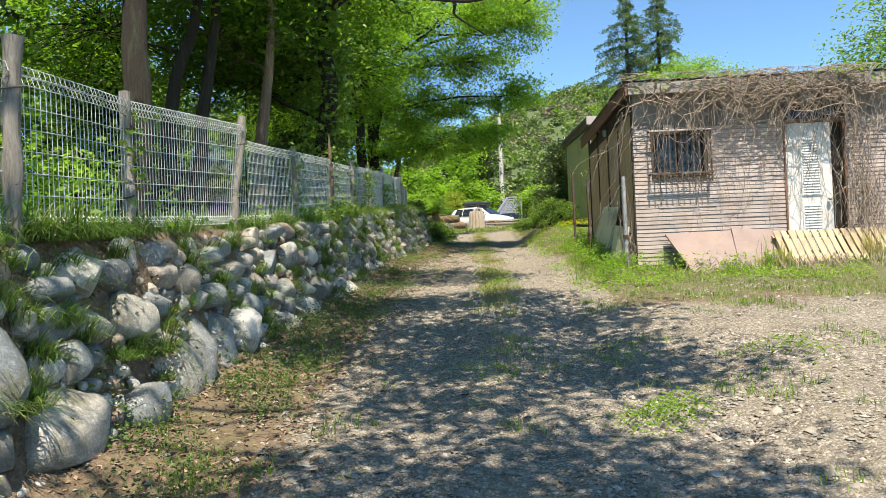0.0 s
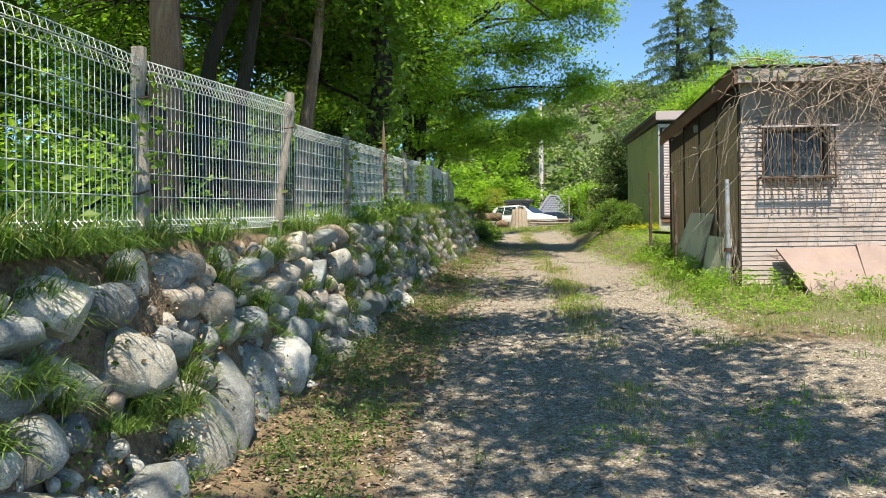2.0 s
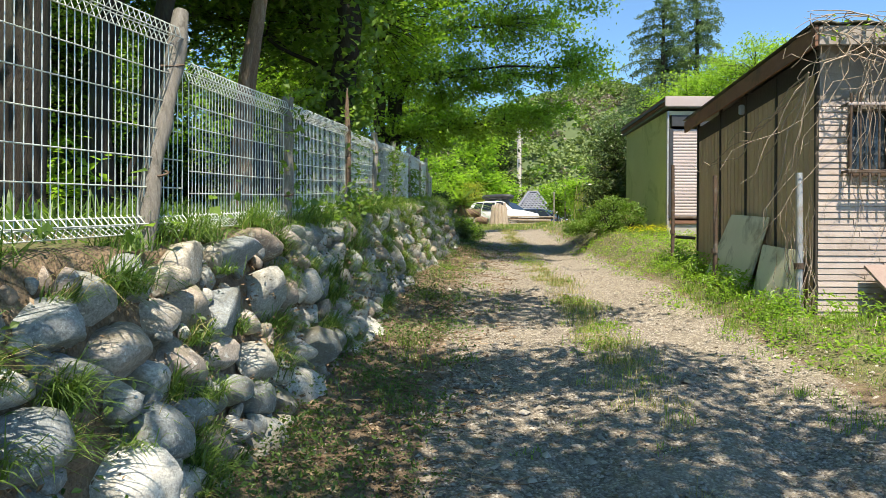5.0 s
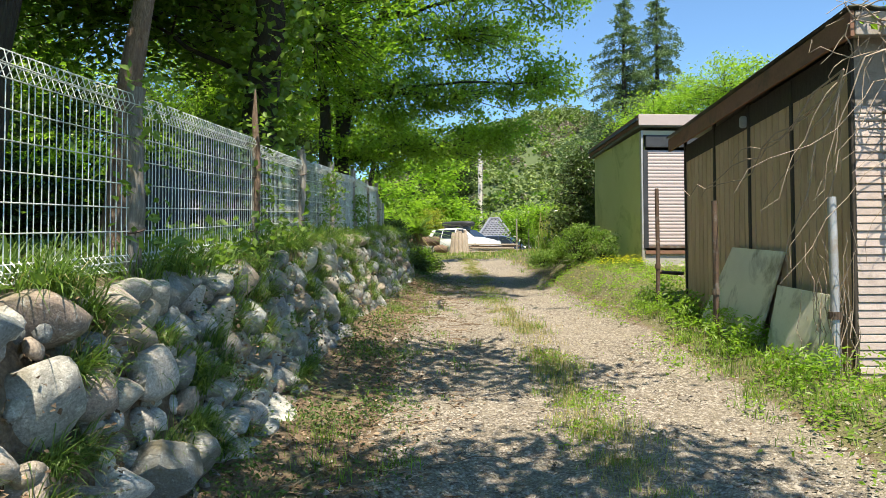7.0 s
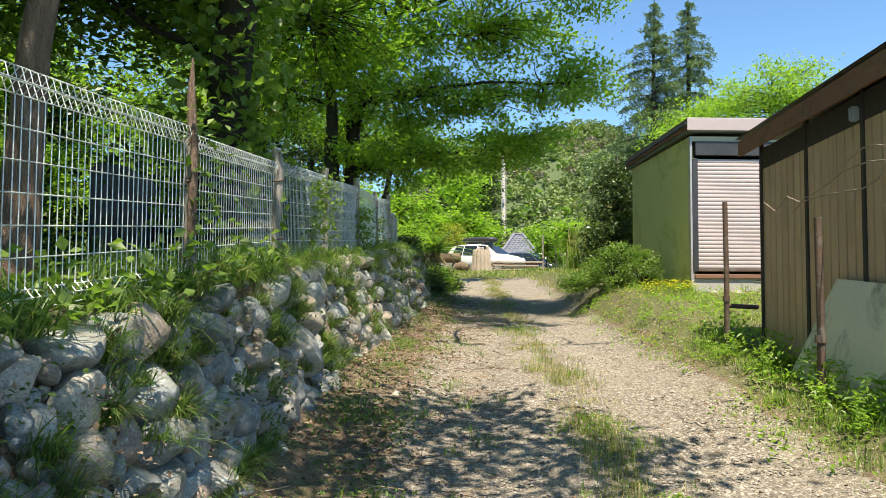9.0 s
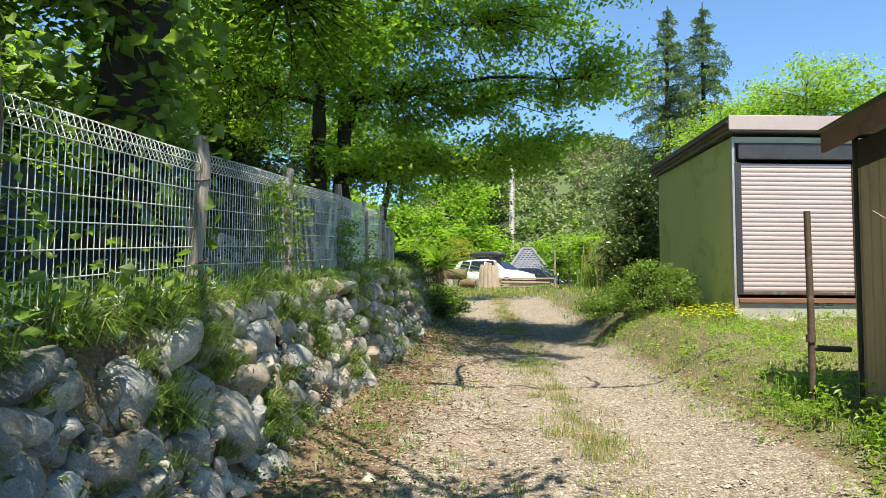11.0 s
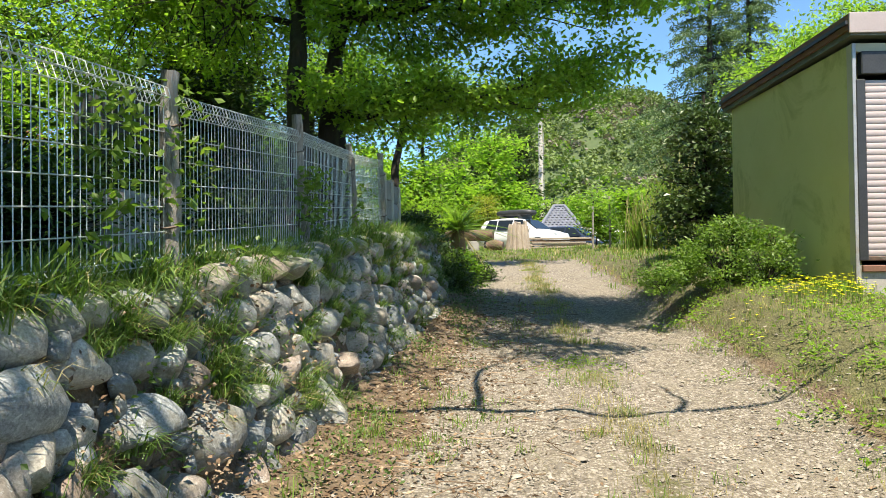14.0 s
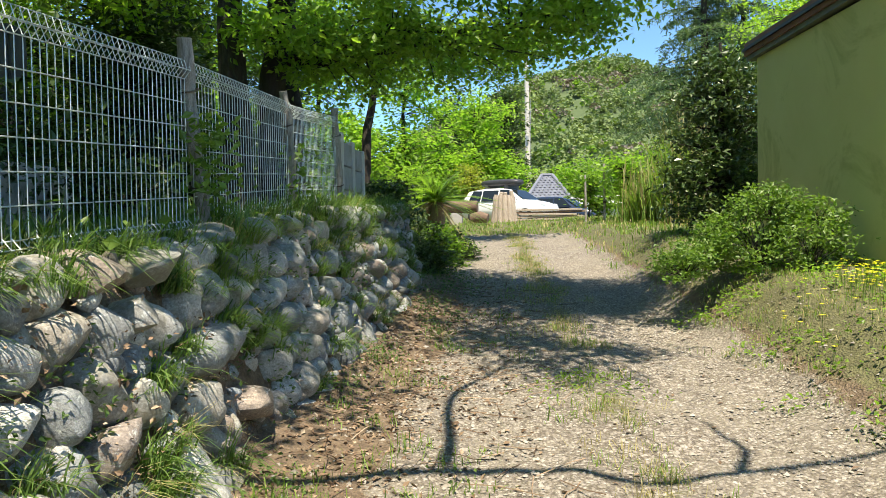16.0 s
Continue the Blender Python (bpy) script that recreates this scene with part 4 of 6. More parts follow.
def tree(name, base, trunk, radius, blobs, leaf, bark, label, clusters=60, per=45, size=0.11, spread=0.5, flat=0.6, seed=1, limbs=True, droop=0.15, group="", ivy=None, twig=0.008, shell=0.45, category="tree", boughs=()):
    """trunk: list of stems, each a list of places above the base; blobs: crown masses (x, y, z, rx, ry, rz) from the base."""
    rng = np.random.default_rng(seed)
    b = np.asarray(base, float)
    top = empty(name, pose(*base), label, category, group)
    wood = Geo()
    line = []
    for stem in trunk:
        pts = np.concatenate([bent(rng, p, q, 6, 0.035)[:-1] for p, q in zip(stem[:-1], stem[1:])] + [np.array([stem[-1]], float)])
        k = np.linspace(0, 1, len(pts))
        r = radius * (1 - 0.72 * k) * (1 + 0.5 * np.exp(-k * 14)) / (len(trunk) ** 0.4)
        wood.tube(pts, r, 12)
        line.append(pts)
    if trunk:
        put("trunk", wood, bark, top, smooth=True)
        line = np.concatenate(line)
    branches, crown = Geo(), Geo()
    total = sum((x[3] * x[4] * x[5]) ** 0.67 for x in blobs)
    for x, y, z, rx, ry, rz in blobs:
        c = np.array((x, y, z))
        n = max(3, int(clusters * (rx * ry * rz) ** 0.67 / total))
        d = rng.normal(size=(n, 3))
        d /= np.linalg.norm(d, axis=1)[:, None]
        at = c + d * (rng.uniform(size=n) ** shell)[:, None] * np.array((rx, ry, rz))
        if limbs and len(line):
            low = line[line[:, 2] < z + 0.3]
            low = low if len(low) else line[:1]
            s = low[np.argmin(np.linalg.norm(low - c + np.array((0, 0, rz * 0.6)), axis=1))]
            lb = bent(rng, s, c + np.array((0, 0, 0.1 * rz)), 9, 0.07, 0.02)
            branches.tube(lb, np.linspace(radius * 0.17, radius * 0.05, 9), 6)
            ends = lb[3:]
        else:
            ends = np.array([c - np.array((0, 0, rz * 0.8))])
        for q in at:
            e = ends[np.argmin(np.linalg.norm(ends - q, axis=1))]
            br = bent(rng, e, q, 5, 0.08, 0.05)
            branches.tube(br, np.linspace(twig * 2.2, twig * 0.5, 5), 3)
            m = max(4, int(per * rng.uniform(0.5, 1.5)))
            lp = br[2 + rng.integers(0, 3, m)] * 0.35 + q * 0.65 + rng.normal(size=(m, 3)) * np.array((spread, spread, spread * 0.42))
            leaves_into(crown, rng, lp, size, flat, 0.55, droop)
    for pts, r in boughs:
        q = np.array(pts, float)
        k = np.linspace(0, len(q) - 1, len(q) * 4)
        q = np.stack([np.interp(k, np.arange(len(q)), q[:, c]) for c in range(3)], 1)
        q[1:-1] = (q[:-2] + 2 * q[1:-1] + q[2:]) / 4
        q[1:-1] = (q[:-2] + 2 * q[1:-1] + q[2:]) / 4
        bg = Geo()
        bg.tube(q, np.linspace(r, r * 0.35, len(q)), 8)
        put("bough", bg, bark, top, "bare crooked bough", True)
    if branches.n:
        tagged(put("branchwork", branches, bark, top), kind="stuff")
    put("crown", crown, leaf, top)
    if ivy:
        z0, z1, n = ivy
        g = Geo()
        h = rng.uniform(z0, z1, n)
        i = [np.argmin(abs(line[:, 2] - v)) for v in h]
        a = rng.uniform(0, 2 * math.pi, n)
        rr = (radius * 0.9 + rng.uniform(0, 1, n) ** 1.5 * 0.38)
        p = line[i] + np.stack([np.cos(a) * rr, np.sin(a) * rr, 0 * a], 1)
        p[:, 2] = h
        leaves_into(g, rng, p, 0.11, 0.35, 0.8, 0.4)
        put("ivy", g, L_BUSH, top, "glossy climbing ivy")
    return top


T = lambda x, y: float(terrace_z(y))
# trees on the terrace behind the fence
tree("tree", (-4.97, 8.97, 1.95), [[(0, 0, -0.2), (0.02, 0.1, 2.4), (0.0, 0.3, 5.5), (0.2, 0.2, 8.5)]], 0.21, [(-2.2, 0.5, 5.8, 2.4, 2.4, 1.2), (0.2, 1.6, 4.6, 1.9, 1.8, 1.0), (-0.6, 3.0, 6.6, 2.4, 2.4, 1.1)], L_CANOPY, M_BARK, "tall dark-barked broadleaf tree behind the fence", 260, 56, 0.125, 0.34, seed=31)
tree("tree", (-5.4, 10.8, 2.1), [[(0, 0, -0.2), (-0.1, 0.2, 1.6), (0.35, 0.4, 3.5), (0.5, 0.3, 6.5)], [(0.2, 0.3, -0.2), (0.42, 0.5, 2.2), (0.85, 0.7, 5.2)]], 0.19, [(0.3, 1, 4.4, 2.0, 2.2, 1.1), (-2.6, 2.5, 4.0, 2.4, 2.4, 1.6), (0.6, 1.6, 6.0, 2.0, 2.4, 1.2)], L_CANOPY, M_BARK, "slender forked broadleaf tree with dark stems", 240, 56, 0.125, 0.34, seed=32)
# last three crown masses hang out of view, added to shade wall and track
tree("tree", (-4.45, 12.0, 2.25), [[(0, 0, -0.2), (0.08, 0.0, 1.2), (0.3, 0.0, 2.8), (0.35, 0.3, 5.2)]], 0.14, [(0.3, 1.2, 3.4, 1.2, 1.6, 0.8), (0.2, 0.6, 5.2, 1.8, 2.0, 1.0), (-1.2, 1.0, 3.4, 1.4, 1.4, 1.0), (2.5, -2.5, 4.4, 0.7, 0.8, 0.3), (2.7, -1.2, 4.5, 0.5, 0.7, 0.3), (2.3, -4.6, 4.5, 0.5, 0.8, 0.25)], L_CANOPY, M_BARK_RED, "young tree with reddish peeling bark", 300, 60, 0.12, 0.3, seed=33)
# far crown masses, mostly unseen, are added to shade track, wall and slab
tree("tree", (-3.8, 13.7, 2.4), [[(0, 0, -0.2), (0.1, -0.1, 1.2), (0.3, -0.3, 2.4), (0.1, 0.0, 4.5), (0.0, 0.2, 7.0)]], 0.24, [(-0.7, 1.2, 2.9, 1.0, 1.2, 0.8), (-1.5, 1.4, 4.2, 2.0, 2.0, 1.6), (0.0, 2.2, 5.0, 1.6, 2.2, 1.2), (-0.4, 4.2, 3.6, 1.8, 2.0, 1.2), (3.0, -2.9, 4.5, 0.95, 0.85, 0.3), (2.9, -4.2, 4.5, 0.8, 0.6, 0.25), (3.9, -3.5, 4.5, 0.55, 0.9, 0.25), (-2.0, 0.6, 2.7, 1.4, 1.5, 1.0), (-2.3, 4.6, 4.4, 1.4, 1.4, 0.7), (1.4, 2.7, 4.6, 0.6, 0.8, 0.25)], L_CANOPY, M_BARK, "broadleaf tree clad in ivy behind the fence", 540, 60, 0.12, 0.32, seed=34, ivy=(0.3, 4.8, 2600),
     boughs=[([(0.1, 0.0, 4.3), (1.0, 1.0, 4.4), (1.75, 1.16, 4.4), (2.72, 1.64, 4.38), (3.1, 1.62, 4.4), (3.5, 1.44, 4.42), (3.95, 1.64, 4.4), (4.7, 1.92, 4.42), (5.6, 2.3, 4.5)], 0.055),
             ([(2.5, 1.6, 4.38), (2.5, 1.95, 4.45), (2.38, 2.7, 4.5), (2.5, 3.3, 4.55), (2.98, 4.8, 4.6)], 0.045), ([(3.95, 1.64, 4.4), (4.1, 2.0, 4.45), (3.95, 2.4, 4.5)], 0.035)])
# unseen tree at the start of the track, added over the gravel for shade
tree("tree", (-4.3, 0.8, 1.5), [[(0, 0, -0.2), (0.1, 0.1, 2.5), (0.6, 0.3, 5.0), (1.2, 0.6, 7.0)]], 0.26, [(4.2, -0.6, 5.7, 1.2, 1.4, 0.5), (5.6, -0.2, 6.0, 1.1, 1.5, 0.4), (4.4, 2.9, 5.8, 1.15, 0.9, 0.45), (6.0, 2.4, 6.1, 1.0, 1.3, 0.4), (4.5, 1.5, 5.8, 1.0, 0.6, 0.3), (3.1, 3.6, 5.4, 0.5, 0.9, 0.25), (3.0, 5.4, 5.4, 0.5, 0.9, 0.25), (4.3, 4.2, 5.8, 1.1, 1.2, 0.5), (5.6, 4.4, 6.0, 0.9, 1.1, 0.4), (4.6, 6.6, 5.4, 1.2, 0.9, 0.35), (3.3, 6.2, 5.5, 1.0, 0.9, 0.35), (5.2, -1.8, 5.8, 1.2, 1.2, 0.4), (-0.6, 0, 6.6, 2.0, 1.8, 0.8), (-1.5, 5.0, 5.0, 2.0, 2.0, 1.0)],
     L_CANOPY, M_BARK, "tall unseen broadleaf tree shading the foot of the track", 780, 46, 0.12, 0.27, seed=30)
# the large tree whose boughs hang over the track
# its last three crown masses, mostly unseen, are added to darken the track
tree("tree", (-4.75, 21.6, 2.85), [[(0, 0, -0.2), (-0.02, 0.05, 1.3), (-0.04, 0.1, 2.5), (-0.4, 0.9, 3.8), (-0.6, 1.0, 5.4)], [(0.28, 0.4, -0.2), (0.26, 0.5, 1.6), (0.3, 0.65, 2.6), (1.2, 0.8, 5.4)], [(-0.1, 2.2, -0.2), (-0.2, 2.4, 2.5), (-0.25, 2.5, 5.6)]], 0.3,
     [(2.7, 0.8, 3.1, 1.7, 1.6, 0.6), (1.2, 0.6, 3.2, 1.5, 1.6, 0.8), (2.2, 0.9, 1.95, 1.5, 1.6, 0.5), (3.7, 0.9, 2.2, 1.0, 1.5, 0.5), (4.5, 0.0, 3.2, 0.9, 1.3, 0.7), (4.8, -1.1, 5.0, 1.1, 1.4, 0.9), (2.8, 0.2, 4.3, 2.2, 1.9, 0.9), (0.9, 0.6, 1.9, 1.2, 1.5, 0.6), (4.5, -1.8, 6.3, 1.4, 1.4, 0.9), (2.2, -0.6, 6.2, 2.6, 2.0, 1.2), (0.0, 0.8, 4.2, 2.2, 2.0, 1.2), (-2.2, 0.2, 3.6, 2.4, 2.4, 1.5), (0.8, -1.6, 5.2, 1.9, 1.4, 0.9), (-1.0, 1.4, 6.2, 2.4, 2.2, 1.2), (3.3, -2.9, 4.7, 1.5, 1.2, 0.35), (4.3, -1.8, 5.0, 1.2, 1.0, 0.35), (4.4, -4.0, 4.7, 1.1, 0.9, 0.3)],
     L_BRIGHT, M_BARK, "spreading broadleaf tree with fresh green leaves over the track", 1250, 88, 0.09, 0.2, flat=0.3, seed=35, droop=0.25)
tree("tree", (-5.4, 29.8, 2.9), [[(0, 0, -0.2), (0.2, 0.1, 2.0), (0.7, 0.3, 4.2)]], 0.15, [(2.6, 0.6, 3.5, 1.7, 1.0, 0.5), (0.8, 0.4, 3.8, 1.6, 1.4, 0.8), (-0.8, 0, 4.2, 1.8, 1.6, 1.0), (3.9, 0.8, 3.8, 0.9, 0.8, 0.4)], L_CANOPY, M_BARK, "broadleaf tree leaning over the head of the track", 260, 50, 0.13, 0.3, seed=36)
# wood further in on the terrace
for i, (x, y, s) in enumerate([(-9.5, 7.0, 1.1), (-12, 13, 1.3), (-8.6, 16.5, 1.0), (-9.5, 22, 1.2), (-8.0, 27.5, 1.0), (-14, 20, 1.4), (-16, 9, 1.4), (-11, 31, 1.3)]):
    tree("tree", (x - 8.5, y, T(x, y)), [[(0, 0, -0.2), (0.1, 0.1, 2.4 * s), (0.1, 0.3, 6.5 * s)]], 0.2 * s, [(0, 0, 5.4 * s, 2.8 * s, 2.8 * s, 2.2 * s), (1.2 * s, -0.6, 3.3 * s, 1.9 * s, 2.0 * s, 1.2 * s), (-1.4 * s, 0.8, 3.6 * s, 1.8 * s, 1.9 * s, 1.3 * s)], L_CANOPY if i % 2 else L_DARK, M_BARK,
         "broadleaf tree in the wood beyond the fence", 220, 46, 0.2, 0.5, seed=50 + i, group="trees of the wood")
# dark entries put the shade of the undergrowth into the leaf colour
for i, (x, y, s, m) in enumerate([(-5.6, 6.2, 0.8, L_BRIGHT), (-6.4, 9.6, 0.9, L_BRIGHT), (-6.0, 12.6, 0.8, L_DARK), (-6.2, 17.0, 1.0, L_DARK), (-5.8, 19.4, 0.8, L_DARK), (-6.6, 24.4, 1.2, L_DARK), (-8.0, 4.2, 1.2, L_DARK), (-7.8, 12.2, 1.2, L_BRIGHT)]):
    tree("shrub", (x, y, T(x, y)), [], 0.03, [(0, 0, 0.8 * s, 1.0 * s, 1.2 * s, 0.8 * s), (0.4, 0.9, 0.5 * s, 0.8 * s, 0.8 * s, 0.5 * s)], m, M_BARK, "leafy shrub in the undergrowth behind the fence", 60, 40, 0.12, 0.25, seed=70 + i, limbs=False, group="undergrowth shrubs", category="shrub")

# dense growth closing the wood
rng_wood = np.random.default_rng(17)
for i in range(20):
    x, y, k = -9.5 - 6.5 * rng_wood.uniform(), -1 + 2.0 * i + rng_wood.uniform(-0.6, 0.6), rng_wood.uniform(1.5, 2.3)
    tree("shrub", (x, y, T(x, y)), [], 0.03, [(0, 0, 0.8 * k, 1.0 * k, 1.3 * k, 0.8 * k), (0.2, 0.4 * k, 1.7 * k, 0.9 * k, 1.0 * k, 0.7 * k), (-0.3, -0.5 * k, 2.3 * k, 0.8 * k, 0.9 * k, 0.6 * k)], (L_CANOPY, L_BRIGHT, L_DARK)[i % 3], M_BARK, "tall leafy thicket closing the wood", 110, 36, 0.21, 0.36, seed=200 + i, limbs=False, group="thicket of the wood", category="shrub")

# dark crowns whose leaf colour stands in for the wood's shaded depth
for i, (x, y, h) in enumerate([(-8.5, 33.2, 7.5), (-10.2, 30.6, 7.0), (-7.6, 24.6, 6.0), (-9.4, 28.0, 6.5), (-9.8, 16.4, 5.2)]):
    tree("tree", (x, y, T(x, y)), [[(0, 0, -0.2), (0.05, 0.1, h * 0.5), (0, 0.1, h * 0.85)]], 0.14, [(0, 0, h * 0.3, 1.3, 1.5, h * 0.24), (0.1, 0.1, h * 0.62, 1.2, 1.3, h * 0.24), (0, 0, h * 0.9, 0.8, 0.9, h * 0.16)], L_DARK, M_BARK, "dark evergreen tree filling in the shade of the wood", 210, 50, 0.14, 0.3, seed=240 + i, group="evergreens of the wood")

for i, (x, y, k) in enumerate([(-8.4, 19.6, 1.1), (-9.0, 22.4, 1.3), (-7.6, 15.6, 0.9)]):
    tree("shrub", (x, y, T(x, y)), [], 0.03, [(0, 0, 0.8 * k, 1.0 * k, 1.2 * k, 0.8 * k), (0.3, 0.7, 1.4 * k, 0.8 * k, 0.8 * k, 0.6 * k)], L_BRIGHT, M_BARK, "sunlit yellow-green shrub in a clearing of the wood", 80, 60, 0.09, 0.22, seed=260 + i, limbs=False, group="sunlit shrubs", category="shrub")
tree("azalea", (-11.0, 23.7, T(-11.0, 23.7)), [], 0.03, [(0, 0, 1.1, 0.9, 0.9, 0.7), (0.4, 0.3, 1.7, 0.5, 0.6, 0.4)], L_RED, M_BARK, "rounded azalea with reddish-orange young leaves", 60, 70, 0.06, 0.2, seed=270, limbs=False, category="shrub")

# by the garage
tree("camellia", (1.2, 25.3, 2.45), [[(0, 0, -0.1), (0.02, 0.05, 1.4), (0.0, 0.0, 2.9)]], 0.08, [(0, 0, 1.2, 0.95, 1.0, 0.9), (0.0, 0, 1.95, 0.8, 0.85, 0.8), (0.1, 0.1, 2.5, 0.5, 0.5, 0.4), (-0.2, -0.2, 0.7, 0.8, 0.8, 0.6)], L_GLOSS, M_BARK, "dense dark glossy evergreen shrub beside the garage", 190, 50, 0.095, 0.16, 0.3, seed=81, category="shrub")
tree("bush", (0.66, 21.5, 2.1), [], 0.02, [(0.0, 0, 0.48, 0.55, 0.55, 0.4), (0.45, -0.05, 0.4, 0.42, 0.5, 0.33), (-0.45, 0.1, 0.33, 0.4, 0.5, 0.28), (0.12, 0.1, 0.78, 0.34, 0.4, 0.22), (-0.75, -0.15, 0.2, 0.36, 0.4, 0.2), (0.6, 0.1, 0.66, 0.24, 0.3, 0.16)], L_BUSH, M_BARK, "rounded light green bush on the bank", 230, 44, 0.05, 0.065, 0.3, seed=82, limbs=False, twig=0.003, shell=0.3, category="bush")
# bright tree behind the sheds
tree("tree", (6.4, 30.0, 2.8), [[(0, 0, -0.2), (0.1, 0.1, 2.4), (0.0, 0.2, 5.0)]], 0.16, [(0, 0, 4.9, 2.4, 2.4, 1.2), (-2.2, 0.4, 4.1, 1.6, 1.6, 1.0), (2.2, 0.2, 4.4, 1.6, 1.6, 1.0)], L_BRIGHT, M_BARK, "spreading tree with bright young leaves behind the sheds", 300, 90, 0.1, 0.26, flat=0.4, seed=83)
tree("tree", (13.5, 27.0, 2.8), [[(0, 0, -0.2), (0.1, 0.1, 2.6), (0.0, 0.2, 5.0)]], 0.2, [(0, 0, 5.6, 2.6, 2.4, 2.0), (-1.6, 0.4, 4.6, 1.5, 1.6, 1.2)], L_CANOPY, M_BARK, "broadleaf tree behind the brown shed", 120, 44, 0.16, 0.4, seed=84)


def cedar(base, height, spread, seed, label):
    rng = np.random.default_rng(seed)
    top = empty("cedar", pose(*base), label, "tree")
    wood, limb, needles = Geo(), Geo(), Geo()
    wood.tube(bent(rng, (0, 0, -0.3), (0, 0, height), 12, 0.008), np.linspace(0.42, 0.03, 12), 10)
    put("trunk", wood, M_BARK, top, smooth=True)
    z = 1.6
    while z < height - 0.3:
        k = 1 - z / height
        for _ in range(5):
            a = rng.uniform(0, 2 * math.pi)
            ln = spread * k * rng.uniform(0.55, 1.15) + 0.22
            d = np.array((math.cos(a), math.sin(a), 0.0))
            t = np.linspace(0, 1, 9)
            p = d * (ln * t)[:, None] + np.array((0, 0, z))
            p[:, 2] += ln * (0.16 * t - 0.4 * t ** 2)
            limb.tube(p, np.linspace(0.06, 0.008, 9) * (0.4 + k), 4)
            m = int(70 * ln)
            j = rng.uniform(0.12, 1.0, m)
            q = np.stack([np.interp(j, t, p[:, c]) for c in range(3)], 1)
            side = np.cross(d, (0, 0, 1))
            wd = 0.2 * ln * (1.05 - j)[:, None]
            q = q + side * rng.normal(size=(m, 1)) * wd + d * rng.normal(size=(m, 1)) * 0.12
            q[:, 2] += -abs(rng.normal(size=m)) * 0.22 + 0.06
            leaves_into(needles, rng, q, 0.32, 0.5, 0.24, 0.45)
        z += 0.5 + 0.45 * k
    tagged(put("branchwork", limb, M_BARK, top), kind="stuff")
    put("needles", needles, L_NEEDLE, top, "blue-green drooping needle sprays")


cedar((8.6, 60, 3), 19.6, 9.4, 91, "tall blue-green cedar with drooping tiers of branches")
cedar((11.4, 62, 3), 20.6, 8.6, 92, "second tall cedar standing close to the first")

# yellow-green and dark trees across the lane
for i, (x, y, h, r, m, lab) in enumerate([(-8.0, 50, 9.0, 3.0, L_BRIGHT, "bright green tree across the lane"), (-4.8, 53, 7.4, 2.6, L_BRIGHT, "yellow-green tree across the lane"), (-11.5, 47, 9.5, 3.2, L_BRIGHT, "bright green tree across the lane"), (-3.7, 62, 10.0, 1.7, L_DARK, "dark dense conifer beyond the lane"), (-7.4, 68, 11.0, 2.4, L_DARK, "dark dense conifer beyond the lane"),
                                           (1.5, 66, 4.6, 2.8, L_BRIGHT, "green tree beyond the tiled roof"), (5.5, 70, 5.0, 3.2, L_CANOPY, "green tree beyond the tiled roof"), (-16, 44, 9.5, 3.6, L_CANOPY, "large green tree beyond the wood"), (-13, 38, 8.5, 3.0, L_CANOPY, "large green tree beyond the wood")]):
    tree("tree", (x, y, 3.0), [[(0, 0, -0.2), (0, 0.1, h * 0.5), (0.1, 0, h * 0.8)]], 0.16, [(0, 0, h * 0.35, r * 0.95, r, h * 0.28), (0.2, 0, h * 0.7, r * 0.75, r * 0.8, h * 0.28), (r * 0.6, -0.4, h * 0.3, r * 0.6, r * 0.6, h * 0.22), (-r * 0.6, -0.4, h * 0.34, r * 0.6, r * 0.6, h * 0.22)], m, M_BARK, lab, 230, 40, 0.26, 0.42, seed=110 + i)
for i, (x, y, s, m) in enumerate([(0.6, 33.0, 0.85, L_BRIGHT), (1.9, 35.5, 1.0, L_CANOPY), (3.0, 33.0, 1.0, L_BRIGHT), (0.0, 36, 0.7, L_CANOPY), (-4.3, 45.4, 1.2, L_YELLOW), (-6.2, 44.2, 1.3, L_BRIGHT)]):
    tree("shrub", (x, y, float(ground_z(x, y))), [[(0, 0, -0.1), (0.05, 0, 1.0 * s), (0, 0, 1.9 * s)]], 0.03, [(0, 0, 1.5 * s, 0.75 * s, 0.75 * s, 0.65 * s), (0.3, 0, 0.8 * s, 0.7 * s, 0.7 * s, 0.6 * s)], m, M_BARK, "loose garden shrub at the head of the track", 60, 36, 0.13, 0.22, seed=130 + i, group="garden shrubs", category="shrub")

# ---- wooded hill ----


def hill_z(x, y):
    x, y = np.asarray(x, float), np.asarray(y, float)
    d = np.hypot(x - 22, (y - 400) * 0.8)
    a = 72 * np.exp(-(d / 105) ** 2)
    b = 50 * np.exp(-(np.hypot(x - 150, (y - 420) * 0.8) / 140) ** 2)
    c = 48 * np.exp(-(np.hypot(x + 170, (y - 380) * 0.7) / 130) ** 2)
    return np.maximum(np.maximum(a, b), c) + 4 + 5 * np.sin(x / 31) * np.sin(y / 27) + 2 * np.sin(x / 9 + y / 13)


